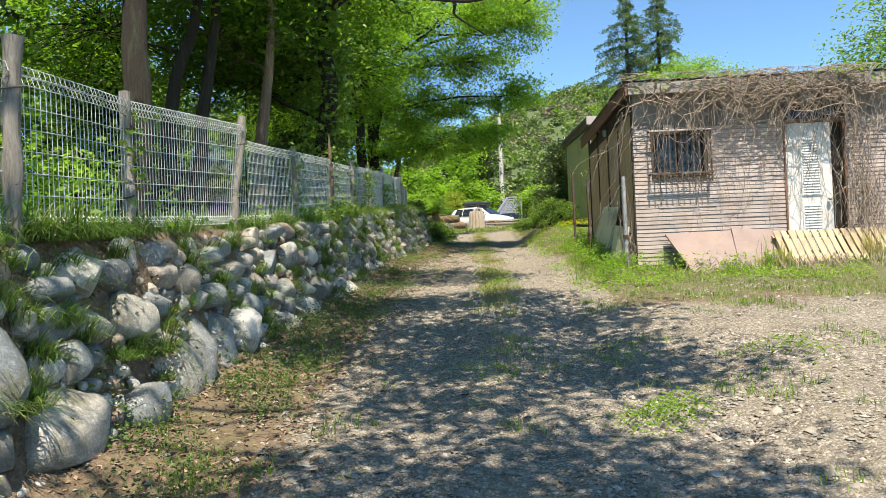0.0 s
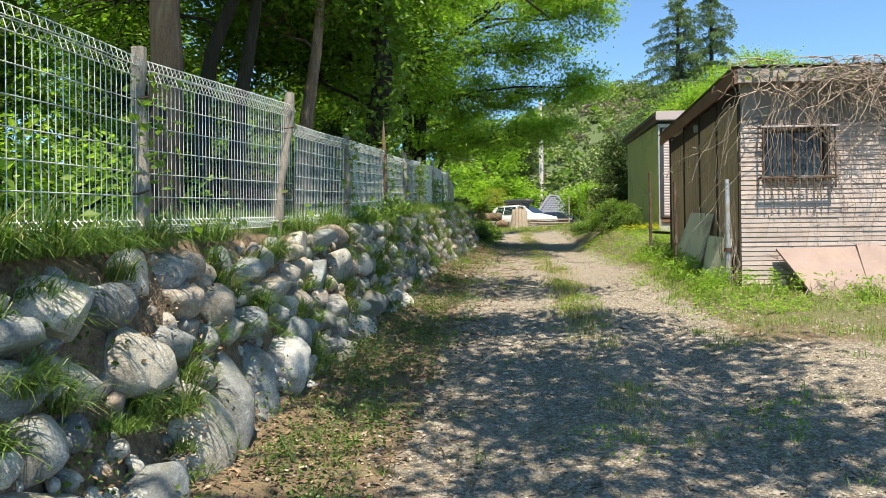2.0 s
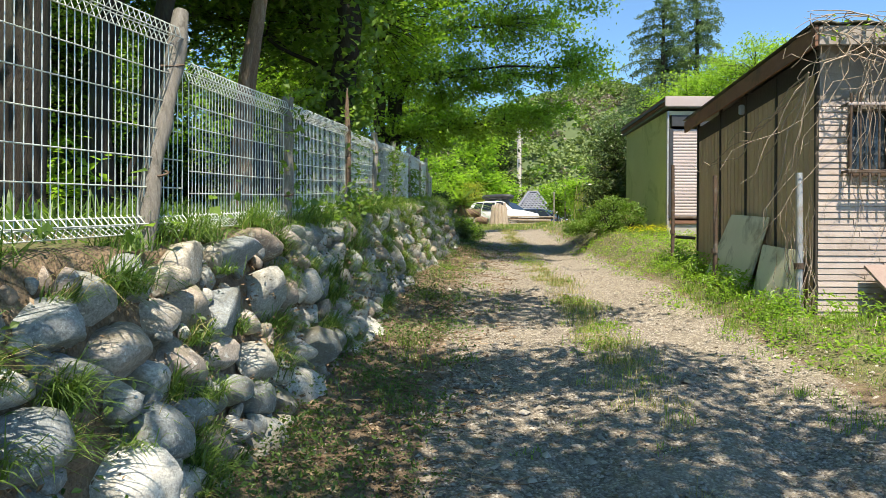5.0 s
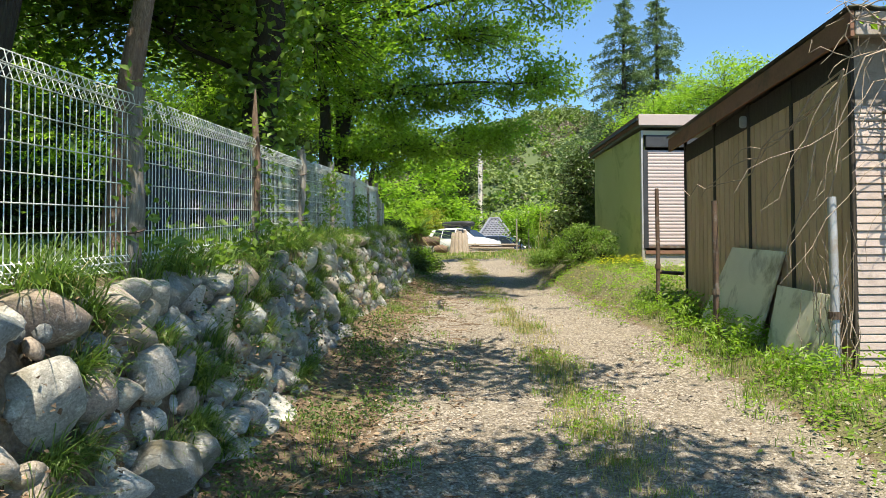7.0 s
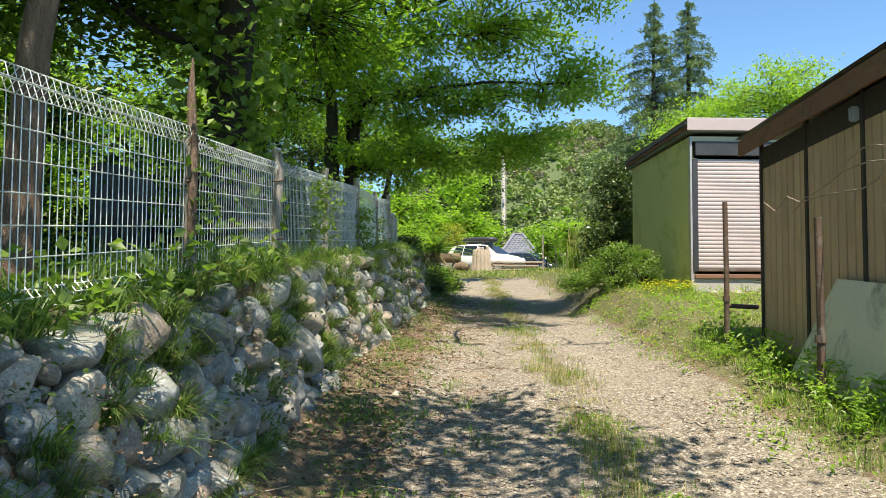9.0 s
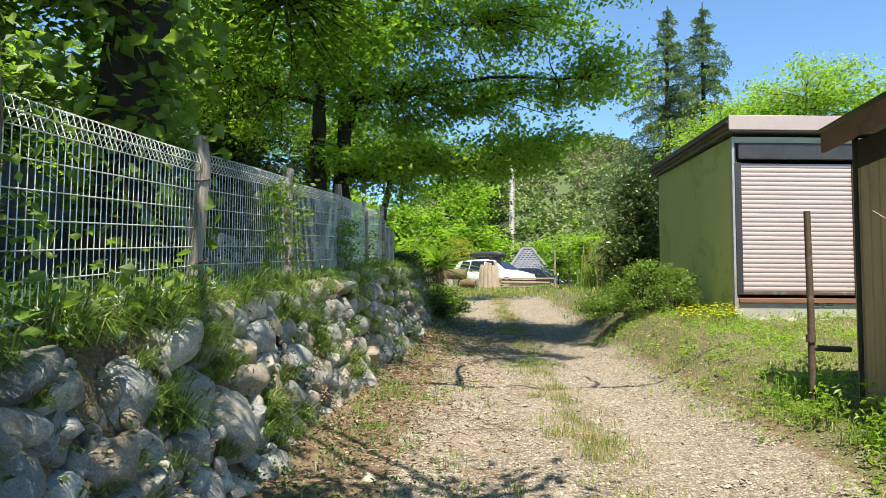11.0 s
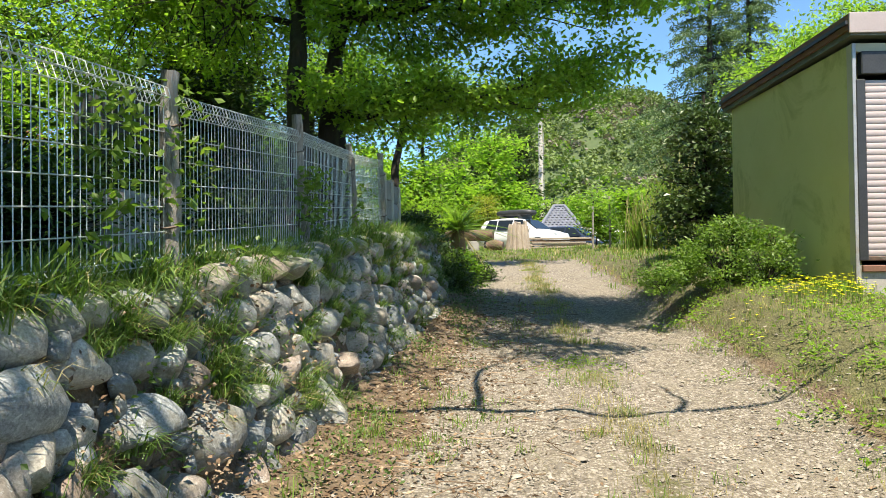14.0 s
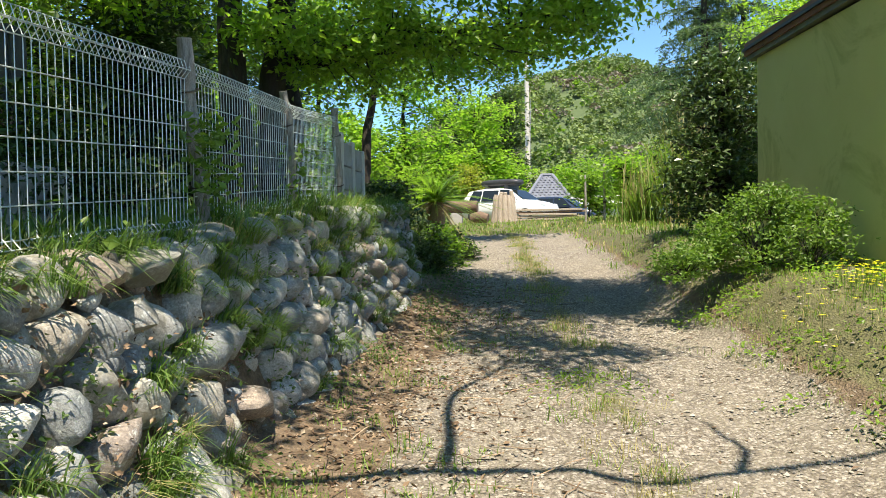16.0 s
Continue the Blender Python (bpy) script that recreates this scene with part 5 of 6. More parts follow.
def build_hill():
    rng = np.random.default_rng(77)
    xs, ys = np.linspace(-420, 420, 120), np.linspace(130, 620, 80)
    gx, gy = np.meshgrid(xs, ys)
    gz = hill_z(gx, gy) * smooth(130, 260, gy) + 2
    g = Geo()
    i, j = np.meshgrid(np.arange(119), np.arange(79))
    a = (j * 120 + i).ravel()
    g.add(np.stack([gx, gy, gz], -1), np.stack([a, a + 1, a + 121, a + 120], 1))
    hill = tagged(put("hill", g, M_HILL, smooth=True), "distant hill covered in mixed woodland", "hill", kind="structure")
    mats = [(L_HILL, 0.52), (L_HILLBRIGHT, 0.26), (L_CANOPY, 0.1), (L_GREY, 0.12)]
    n = 4400
    x = rng.uniform(-120, 130, n)
    y = rng.uniform(150, 430, n)
    z = hill_z(x, y) * smooth(130, 260, y) + 2
    seen = (x > -0.16 * y - 6) & (x < 0.42 * y)
    x, y, z = x[seen], y[seen], z[seen]
    n = len(x)
    pick = rng.uniform(size=n) + 0.25 * np.sin(x / 23) * np.sin(y / 17 + 1)
    edges = np.cumsum([0] + [w for _, w in mats])
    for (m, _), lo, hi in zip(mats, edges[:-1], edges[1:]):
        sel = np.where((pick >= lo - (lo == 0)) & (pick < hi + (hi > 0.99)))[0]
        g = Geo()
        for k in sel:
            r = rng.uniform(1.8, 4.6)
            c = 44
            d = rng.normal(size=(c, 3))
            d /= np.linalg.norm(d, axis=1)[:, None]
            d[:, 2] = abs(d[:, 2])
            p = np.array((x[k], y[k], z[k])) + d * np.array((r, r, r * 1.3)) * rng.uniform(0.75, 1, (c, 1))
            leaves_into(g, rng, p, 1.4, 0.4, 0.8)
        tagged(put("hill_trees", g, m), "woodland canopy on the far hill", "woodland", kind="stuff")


M_HILL = surface("wooded_slope", (0.05, 0.08, 0.03), (0.095, 0.13, 0.05), 0.08, 0.9, 0.95)
build_hill()
build_wall()

# ---- boards, stakes and vines round the brown shed ----


def tilted_sheet(name, corners, thick, mat, label, category):
    """A flat sheet by its four corners (foot, foot, head, head)."""
    c = np.array(corners, float)
    o = c[:2].mean(0)
    n = np.cross(c[1] - c[0], c[3] - c[0])
    n /= np.linalg.norm(n)
    g = Geo()
    g.add(np.concatenate([c - o, c - o + n * thick]), [(3, 2, 1, 0), (4, 5, 6, 7), (0, 1, 5, 4), (1, 2, 6, 5), (2, 3, 7, 6), (3, 0, 4, 7)])
    bm = bmesh.new()
    bm.from_mesh(g.mesh(name))
    bmesh.ops.recalc_face_normals(bm, faces=bm.faces[:])
    bmesh.ops.bevel(bm, geom=bm.edges[:], offset=min(0.004, thick * 0.3), segments=1, affect="EDGES")
    return tagged(put(name, bm, mat, at=pose(*o)), label, category)


tilted_sheet("leaning_board", [(1.18, 14.28, 1.4), (1.40, 13.08, 1.3), (1.57, 12.78, 2.21), (1.46, 13.9, 2.29)], 0.03, M_BOARD, "pale mildewed board leaning on the brown shed", "board")
tilted_sheet("low_board", [(1.38, 12.8, 1.2), (1.5, 11.75, 1.15), (1.6, 11.8, 1.83), (1.52, 12.8, 1.9)], 0.03, M_BOARD, "short mildewed board leaning on the brown shed", "board")
tilted_sheet("propped_slab", [(2.35, 11.0, 1.1), (3.2, 11.2, 1.12), (3.12, 11.76, 1.7), (2.1, 11.66, 1.68)], 0.03, M_SLAB, "broken pinkish wall panel propped against the shed", "slab")
tilted_sheet("propped_slab", [(3.05, 11.15, 1.1), (3.9, 11.25, 1.12), (3.85, 11.8, 1.66), (3.1, 11.74, 1.74)], 0.03, M_SLAB, "broken pinkish wall panel propped against the shed", "slab")


def stake(name, x, y, z1, r, mat, label, cap=False):
    z0 = float(ground_z(x, y)) - 0.1
    s = empty(name, pose(x, y, z0), label, "post")
    g = Geo()
    g.tube([(0, 0, 0), (0.005, 0, (z1 - z0) * 0.5), (0.0, 0.01, z1 - z0)], [r, r, r * 0.95], 10)
    put("shaft", g, mat, s, smooth=True)
    c = Geo()
    h = (z1 - z0) * 0.38
    c.tube([(0, 0, h - 0.03), (0, 0, h + 0.03)], r * 1.35, 10)
    put("collar", c, M_RUST, s)
    return s


a = stake("steel_stake", 0.99, 15.5, 3.12, 0.027, M_RUST, "rusty steel stake standing off the shed corner")
g = Geo()
g.tube([(0, 0, 0.55), (0.36, 0.16, 0.53)], 0.024, 8)
put("crossbar", g, M_RUST, a, "rusty horizontal pipe")
stake("steel_stake", 1.12, 13.45, 2.76, 0.03, M_RUST, "dark steel stake in front of the leaning board")
stake("pipe_post", 1.52, 11.72, 2.62, 0.035, M_PIPE, "grey plastic pipe post at the shed corner")


def slat_rack():
    r = empty("slatted_rack", pose(3.72, 11.2, 1.16, 0, 0, 5), "fallen rack of dry pale wooden slats leaning on the step", "slatted rack")
    for i in range(17):
        x = i * 0.115
        put("slat", bevel_box((x, 0, 0), (x + 0.085, 0.62, 0.02), 0.004), M_SLAT, r, at=pose(0, 0, 0.03, 50, 0, 4))
    for y in (0.1, 0.5):
        put("rail", bevel_box((-0.03, y, -0.03), (1.98, y + 0.05, -0.002), 0.004), M_SLAT, r, at=pose(0, 0, 0.03, 50, 0, 4))


slat_rack()


def vines():
    rng = np.random.default_rng(44)
    top = empty("dead_vines", pose(1.70, 11.70, 1.12, 0, 0, 5), "tangle of leafless dry vines hanging over the shed front", "vine")
    g = Geo()
    for i in range(320):
        x = rng.choice([rng.uniform(0.0, 6.4), rng.normal(1.8, 0.9), rng.normal(2.6, 0.6)])
        x = min(max(x, -0.1), 6.4)
        z = 2.86 + rng.uniform(-0.3, 0.08)
        n = rng.integers(7, 14)
        p = [np.array((x, -0.2 - rng.uniform(0, 0.06), z))]
        d = np.array((rng.normal() * 0.8, -0.1, rng.normal() * 0.4))
        ln = rng.uniform(0.06, 0.15)
        for _ in range(n):
            d = d * 0.82 + rng.normal(size=3) * np.array((0.42, 0.12, 0.34)) + np.array((0, 0, -0.07))
            q = p[-1] + d / (np.linalg.norm(d) + 1e-6) * ln
            q[1] = min(max(q[1], -0.36), -0.035)
            q[2] = min(q[2], 3.0)
            p.append(q)
        g.tube(np.array(p), np.linspace(rng.uniform(0.005, 0.01), 0.0025, len(p)), 4)
    # thick hanging bundle beside the door
    for i in range(90):
        x = rng.normal(3.42, 0.14)
        z1 = rng.uniform(1.2, 2.8) if i % 2 else rng.uniform(0.7, 1.5)
        z0 = rng.uniform(0.0, 0.7)
        p = bent(rng, (x, -0.12 - rng.uniform(0, 0.12), z1), (x + rng.normal() * 0.22, -0.15 - rng.uniform(0, 0.25), z0), 8, 0.12)
        g.tube(p, np.linspace(0.005, 0.0025, 8), 4)
    # dead stalks down the siding and along the boarded side
    for i in range(95):
        x = rng.uniform(0, 4)
        p = bent(rng, (x, -0.2, 2.7), (x + rng.normal() * 0.5, -0.05, rng.uniform(0.3, 1.8)), 10, 0.09)
        p[1:, 1] = np.clip(p[1:, 1], -0.3, -0.03)
        g.tube(p, np.linspace(0.005, 0.002, 10), 4)
    for y1, z1 in ((1.6, 2.0), (2.4, 1.75), (0.5, 1.0), (3.0, 1.9), (0.9, 1.5)):
        p = bent(rng, (-0.06, -0.2, 2.45), (-0.09, y1, z1), 14, 0.07, -0.06)
        p[:, 0] = np.linspace(-0.2, -0.34, 14) + 0.02 * np.sin(np.arange(14))
        g.tube(p, np.linspace(0.009, 0.004, 14), 5)
    for i in range(40):
        y = rng.uniform(-0.15, 0.5)
        p = bent(rng, (-0.12, y, -0.1), (-0.1 - rng.uniform(0, 0.12), y + rng.normal() * 0.2, rng.uniform(0.4, 1.3)), 7, 0.1)
        g.tube(p, np.linspace(0.006, 0.002, 7), 4)
    tagged(put("tangle", g, M_VINE, top), kind="stuff")
    h = Geo()
    for i in range(240):
        x, y = rng.normal(2.0, 0.9), -0.75 - abs(rng.normal()) * 0.25
        z = float(ground_z(1.7 + x, 11.7 + y)) - 1.12
        a = rng.uniform(0, 6.28)
        l = rng.uniform(0.1, 0.35)
        h.tube(np.array([(x, y, z + 0.02), (x + l * math.cos(a) * 0.5, y + l * math.sin(a) * 0.5, z + rng.uniform(0.05, 0.22)), (x + l * math.cos(a), y + l * math.sin(a), z + 0.02)]), 0.004, 3)
    tagged(put("stalk_tangle", h, M_VINE, top), kind="stuff")
    lf = Geo()
    p = np.stack([rng.uniform(-0.1, 6.5, 240), rng.uniform(-0.3, -0.1, 240), rng.uniform(2.75, 2.98, 240)], 1)
    leaves_into(lf, rng, p, 0.07, 0.3, 0.7, 0.2)
    tagged(put("young_leaves", lf, L_BRIGHT, top), kind="stuff")


vines()


# ---- head of the track: stump, log, timber, cars, pole, house ----


def stump():
    rng = np.random.default_rng(8)
    s = empty("tree_stump", pose(-2.65, 39.8, float(ground_z(-2.65, 39.8)) - 0.1), "bleached split tree stump standing on the grass", "stump")
    g = Geo()
    for i in range(13):
        a = i / 13 * 2 * math.pi
        r = 0.3
        h = rng.uniform(0.95, 1.18)
        x, y = r * math.cos(a), r * math.sin(a)
        g.tube([(x * 1.25, y * 1.25, 0), (x * 1.05, y, h * 0.5), (x, y, h * 0.9), (x * 0.9, y * 0.9, h)], [0.13, 0.11, 0.09, 0.075], 6)
    put("split_wood", g, M_STUMP, s, smooth=True)


M_STUMP = surface("bleached_wood", (0.24, 0.19, 0.14), (0.56, 0.47, 0.37), 6, 40, 0.9, 0.8, 0.02, stretch=(5, 5, 0.4))
M_LOG = surface("log_bark", (0.1, 0.065, 0.045), (0.24, 0.16, 0.11), 5, 40, 0.9, 0.8, 0.02)
stump()
zl = float(ground_z(-4.2, 38.6))
log = empty("fallen_log", pose(-4.1, 38.6, zl), "thick brown log lying on stone blocks", "log")
g = Geo()
g.tube([(-1.1, 0.1, 0.62), (-0.4, 0.04, 0.6), (0.3, 0, 0.6), (0.62, -0.03, 0.6)], [0.21, 0.2, 0.21, 0.205], 14)
put("trunk", g, M_LOG, log, smooth=True)
for x in (-0.75, -0.1):
    put("block", bevel_box((x - 0.2, -0.2, -0.05), (x + 0.2, 0.2, 0.4), 0.05, 2), M_CONCRETE, log, "rough grey stone block")
g = Geo()
g.tube([(0.45, -0.35, 0.2), (0.75, -0.45, 0.24), (1.0, -0.5, 0.2)], [0.17, 0.2, 0.14], 9)
put("offcut", g, M_LOG, log, smooth=True)
timber = empty("timber_stack", pose(-1.05, 40.0, float(ground_z(-1.05, 40.0))), "stack of long weathered timber lengths", "timber stack")
for i, (z, y, x0, x1) in enumerate([(0.06, 0, -1.2, 1.1), (0.15, 0.05, -1.25, 1.15), (0.23, 0.0, -1.1, 0.9), (0.31, 0.08, -1.3, 1.2), (0.39, 0.03, -1.2, 1.1)]):
    put("beam", bevel_box((x0, y, z - 0.036), (x1, y + 0.12, z + 0.03), 0.008), M_LOG if i == 3 else M_STUMP, timber, at=pose(0, 0, 0, 0, 0.6 * (i % 3 - 1), 1.5 * (i % 2)))

M_CARWHITE, _nt, _b = material("white_car_paint")
_b.inputs["Base Color"].default_value, _b.inputs["Roughness"].default_value = (0.8, 0.8, 0.79, 1), 0.25
_b.inputs["Coat Weight"].default_value = 0.6
M_CARBLUE, _nt, _b = material("dark_car_paint")
_b.inputs["Base Color"].default_value, _b.inputs["Roughness"].default_value = (0.02, 0.03, 0.055, 1), 0.25
_b.inputs["Coat Weight"].default_value = 0.6
M_CARGLASS, _nt, _b = material("car_glass")
_b.inputs["Base Color"].default_value, _b.inputs["Roughness"].default_value = (0.015, 0.02, 0.022, 1), 0.05
M_TYRE = surface("tyre", (0.015, 0.015, 0.015), (0.03, 0.03, 0.03), 20, 80, 0.8)
M_LIGHTGLASS, _nt, _b = material("lamp_lens")
_b.inputs["Base Color"].default_value, _b.inputs["Roughness"].default_value = (0.6, 0.62, 0.65, 1), 0.08


def car(m, paint, label, box=False):
    c = empty("car", m, label, "car")
    # stations along the length: x, half width, bottom, belt, roof, half width at the roof
    st = [(-2.12, 0.66, 0.45, 0.8, 0.98, 0.6), (-2.02, 0.8, 0.3, 0.92, 1.12, 0.64), (-1.72, 0.85, 0.25, 0.97, 1.46, 0.6), (-0.9, 0.86, 0.22, 0.95, 1.54, 0.6), (0.0, 0.86, 0.22, 0.92, 1.53, 0.6), (0.42, 0.86, 0.22, 0.91, 1.44, 0.6),
          (1.1, 0.85, 0.22, 0.9, 1.0, 0.66), (1.7, 0.82, 0.24, 0.84, 0.88, 0.66), (2.02, 0.74, 0.3, 0.7, 0.74, 0.58), (2.14, 0.6, 0.38, 0.58, 0.6, 0.5)]
    g = Geo()
    ring = []
    for x, w, b, k, r, q in st:
        ring.append([(x, -w * 0.94, b), (x, -w, (b + k) / 2), (x, -w * 0.98, k), (x, -q, r - 0.03), (x, -q * 0.85, r), (x, q * 0.85, r), (x, q, r - 0.03), (x, w * 0.98, k), (x, w, (b + k) / 2), (x, w * 0.94, b)])
    v = np.array(ring)
    n, k = v.shape[:2]
    f = [(i * k + j, i * k + (j + 1) % k, (i + 1) * k + (j + 1) % k, (i + 1) * k + j) for i in range(n - 1) for j in range(k)]
    g.add(v.reshape(-1, 3), f)
    g.add(v[0], [list(range(k))[::-1]])
    g.add(v[-1], [list(range(k))])
    bm = bmesh.new()
    bm.from_mesh(g.mesh("body"))
    bmesh.ops.remove_doubles(bm, verts=bm.verts[:], dist=1e-4)
    bmesh.ops.recalc_face_normals(bm, faces=bm.faces[:])
    put("body", bm, paint, c, smooth=True)
    for s in (-1, 1):
        for x0, x1, t0, t1 in ((-1.62, -0.98, -1.45, -0.98), (-0.92, -0.12, -0.92, -0.12), (-0.05, 0.95, -0.05, 0.4)):
            q = Geo()
            y0, y1 = 0.852 * s, 0.63 * s
            q.add([(x0, y0, 0.98), (x1, y0, 0.96), (t1, y1, 1.44), (t0, y1, 1.46), (x0, y0 + 0.012 * s, 0.98), (x1, y0 + 0.012 * s, 0.96), (t1, y1 + 0.012 * s, 1.44), (t0, y1 + 0.012 * s, 1.46)],
                  [(0, 1, 2, 3), (4, 5, 6, 7), (0, 1, 5, 4), (1, 2, 6, 5), (2, 3, 7, 6), (3, 0, 4, 7)])
            put("side_window", q, M_CARGLASS, c)
        put("headlight", bevel_box((1.76, 0.5 * s - 0.16, 0.66), (2.06, 0.5 * s + 0.16, 0.8), 0.04, 2), M_LIGHTGLASS, c)
        put("wing_mirror", bevel_box((0.72, 0.9 * s - 0.08, 0.95), (0.88, 0.9 * s + 0.08, 1.07), 0.03, 2), paint, c)
        for x in (-1.32, 1.3):
            q = Geo()
            q.tube([(x, s * 0.66, 0.31), (x, s * 0.87, 0.31)], 0.31, 20)
            wh = put("wheel", q, M_TYRE, c, "black tyre", True)
            q = Geo()
            q.tube([(x, s * 0.86, 0.31), (x, s * 0.882, 0.31)], 0.2, 14)
            put("rim", q, M_PIPE, wh)
    q = Geo()
    q.add([(0.5, -0.56, 1.43), (0.5, 0.56, 1.43), (1.1, 0.64, 1.02), (1.1, -0.64, 1.02), (0.5, -0.56, 1.44), (0.5, 0.56, 1.44), (1.12, 0.64, 1.03), (1.12, -0.64, 1.03)], [(0, 1, 2, 3), (7, 6, 5, 4), (0, 4, 5, 1), (2, 6, 7, 3), (1, 5, 6, 2), (0, 3, 7, 4)])
    put("windscreen", q, M_CARGLASS, c)
    if box:
        bm = bmesh.new()
        bmesh.ops.create_icosphere(bm, subdivisions=3, radius=1)
        for v in bm.verts:
            v.co = Vector((math.copysign(abs(v.co.x) ** 0.6, v.co.x) * 1.02 - 0.35, math.copysign(abs(v.co.y) ** 0.55, v.co.y) * 0.4, math.copysign(abs(v.co.z) ** 0.6, v.co.z) * 0.16 + 1.79))
        put("roof_box", bm, M_METALDARK, c, "black roof box", True)
        for x in (-0.9, 0.1):
            put("roof_bar", bevel_box((x, -0.6, 1.5), (x + 0.05, 0.6, 1.66), 0.01), M_METALDARK, c)
    return c


car(pose(-2.6, 43.4, 2.9, 0, 0, -30) @ Matrix.Scale(0.9, 4), M_CARWHITE, "white hatchback with a black roof box parked across the track head", True)
car(pose(-0.5, 46.6, 2.75, 0, 0, -24) @ Matrix.Scale(0.84, 4), M_CARBLUE, "dark blue car parked behind the white one")

pole = empty("utility_pole", pose(-2.15, 70, 2.9), "tall pale concrete utility pole", "pole")
g = Geo()
g.tube([(0, 0, -0.2), (0, 0, 6), (0, 0, 12.6)], [0.22, 0.19, 0.15], 14)
put("shaft", g, M_PALE, pole, smooth=True)
g = Geo()
g.tube([(0, -0.24, 6.3), (0, -0.24, 6.75)], 0.09, 8)
put("junction_box", g, M_PIPE, pole)
g = Geo()
g.tube([(0.24, 0, 0), (0.24, 0, 9.5)], 0.025, 6)
put("conduit", g, M_PIPE, pole)

M_TILE = surface("glazed_tile", (0.1, 0.11, 0.14), (0.2, 0.215, 0.26), 3, 30, 0.6, 0.2, 0.004, random_shift=0.12)


def house():
    h = empty("house", pose(-0.95, 50.5, 2.6, 0, 0, 4), "low house with a blue-grey tiled hip roof", "house")
    g = Geo()
    g.box((-0.75, 0, 0), (3.4, 3.2, 1.55))
    put("wall", g, M_PALE, h, "pale rendered wall")
    put("window", bevel_box((1.3, -0.04, 0.6), (2.6, -0.002, 1.3), 0.01), M_CARGLASS, h)
    zt, z0 = 2.75, 1.55
    q = Geo()
    q.add([(-1.05, -0.35, z0), (1.0, -0.35, z0), (1.0, 3.5, z0), (-1.05, 3.5, z0), (-0.2, 1.6, zt), (0.35, 1.6, zt)], [(0, 1, 5, 4), (1, 2, 5), (2, 3, 4, 5), (3, 0, 4), (3, 2, 1, 0)][:1])
    q.add([(1.0, -0.35, z0), (1.0, 3.5, z0), (0.35, 1.6, zt)], [(0, 1, 2)])
    q.add([(1.0, 3.5, z0), (-1.05, 3.5, z0), (-0.2, 1.6, zt), (0.35, 1.6, zt)], [(0, 1, 2, 3)])
    q.add([(-1.05, 3.5, z0), (-1.05, -0.35, z0), (-0.2, 1.6, zt)], [(0, 1, 2)])
    roof = put("roof", q, M_TILE, h, "blue-grey tiled hip roof")
    tile = Geo()
    a = np.linspace(0, math.pi, 5)
    tile.add(np.concatenate([np.stack([0.1 * np.cos(a), 0 * a, 0.035 * np.sin(a)], 1), np.stack([0.1 * np.cos(a), 0 * a + 0.25, 0.035 * np.sin(a)], 1)]), [(i, i + 1, i + 6, i + 5) for i in range(4)] + [(0, 1, 2, 3), (0, 3, 4, 4)][:1])
    me = tile.mesh("tile", True)
    run = math.hypot(1.95, zt - z0)
    tilt = math.degrees(math.atan2(zt - z0, 1.95))
    rows = 9
    for j in range(rows):
        k = j / rows
        x0, x1 = -1.05 + 0.85 * k, 1.0 - 0.65 * k
        x = x0 + 0.11
        while x < x1 - 0.08:
            put("tile", me, M_TILE, roof, at=pose(x, -0.35 + 1.95 * k, z0 + (zt - z0) * k + 0.012, tilt - 4, 0, 0))
            x += 0.215
    for p0, p1 in (((-1.05, -0.35, z0), (-0.2, 1.6, zt)), ((1.0, -0.35, z0), (0.35, 1.6, zt)), ((-0.2, 1.6, zt), (0.35, 1.6, zt))):
        r = Geo()
        r.tube([np.array(p0) + (0, 0, 0.05), np.array(p1) + (0, 0, 0.05)], 0.09, 8)
        put("ridge_cap", r, M_TILE, roof)
    low = Geo()
    low.add([(1.0, -0.5, 1.2), (3.8, -0.5, 1.15), (3.8, 1.2, 1.62), (1.0, 1.2, 1.62), (1.0, -0.5, 1.26), (3.8, -0.5, 1.21), (3.8, 1.2, 1.68), (1.0, 1.2, 1.68)], [(3, 2, 1, 0), (4, 5, 6, 7), (0, 1, 5, 4), (1, 2, 6, 5), (2, 3, 7, 6), (3, 0, 4, 7)])
    put("lean_to_roof", low, M_WHITE, h, "pale lean-to roof")


house()


# pale slab fence at the end of the wall
slabs = empty("slab_fence", pose(-3.72, 22.05, 2.86), "short run of pale concrete slab fence", "fence")
for i in range(3):
    put("post", bevel_box((-0.05 - 0.05 * i, i * 0.72 - 0.045, -0.2), (0.05 - 0.05 * i, i * 0.72 + 0.045, 0.92 - 0.03 * i), 0.012), M_PALE, slabs)
for i in range(2):
    for k in range(3):
        put("slab", bevel_box((-0.075 - 0.05 * i, i * 0.72 + 0.05, 0.02 + 0.28 * k), (-0.02 - 0.05 * i, i * 0.72 + 0.67, 0.285 + 0.28 * k), 0.008), M_CONCRETE, slabs)


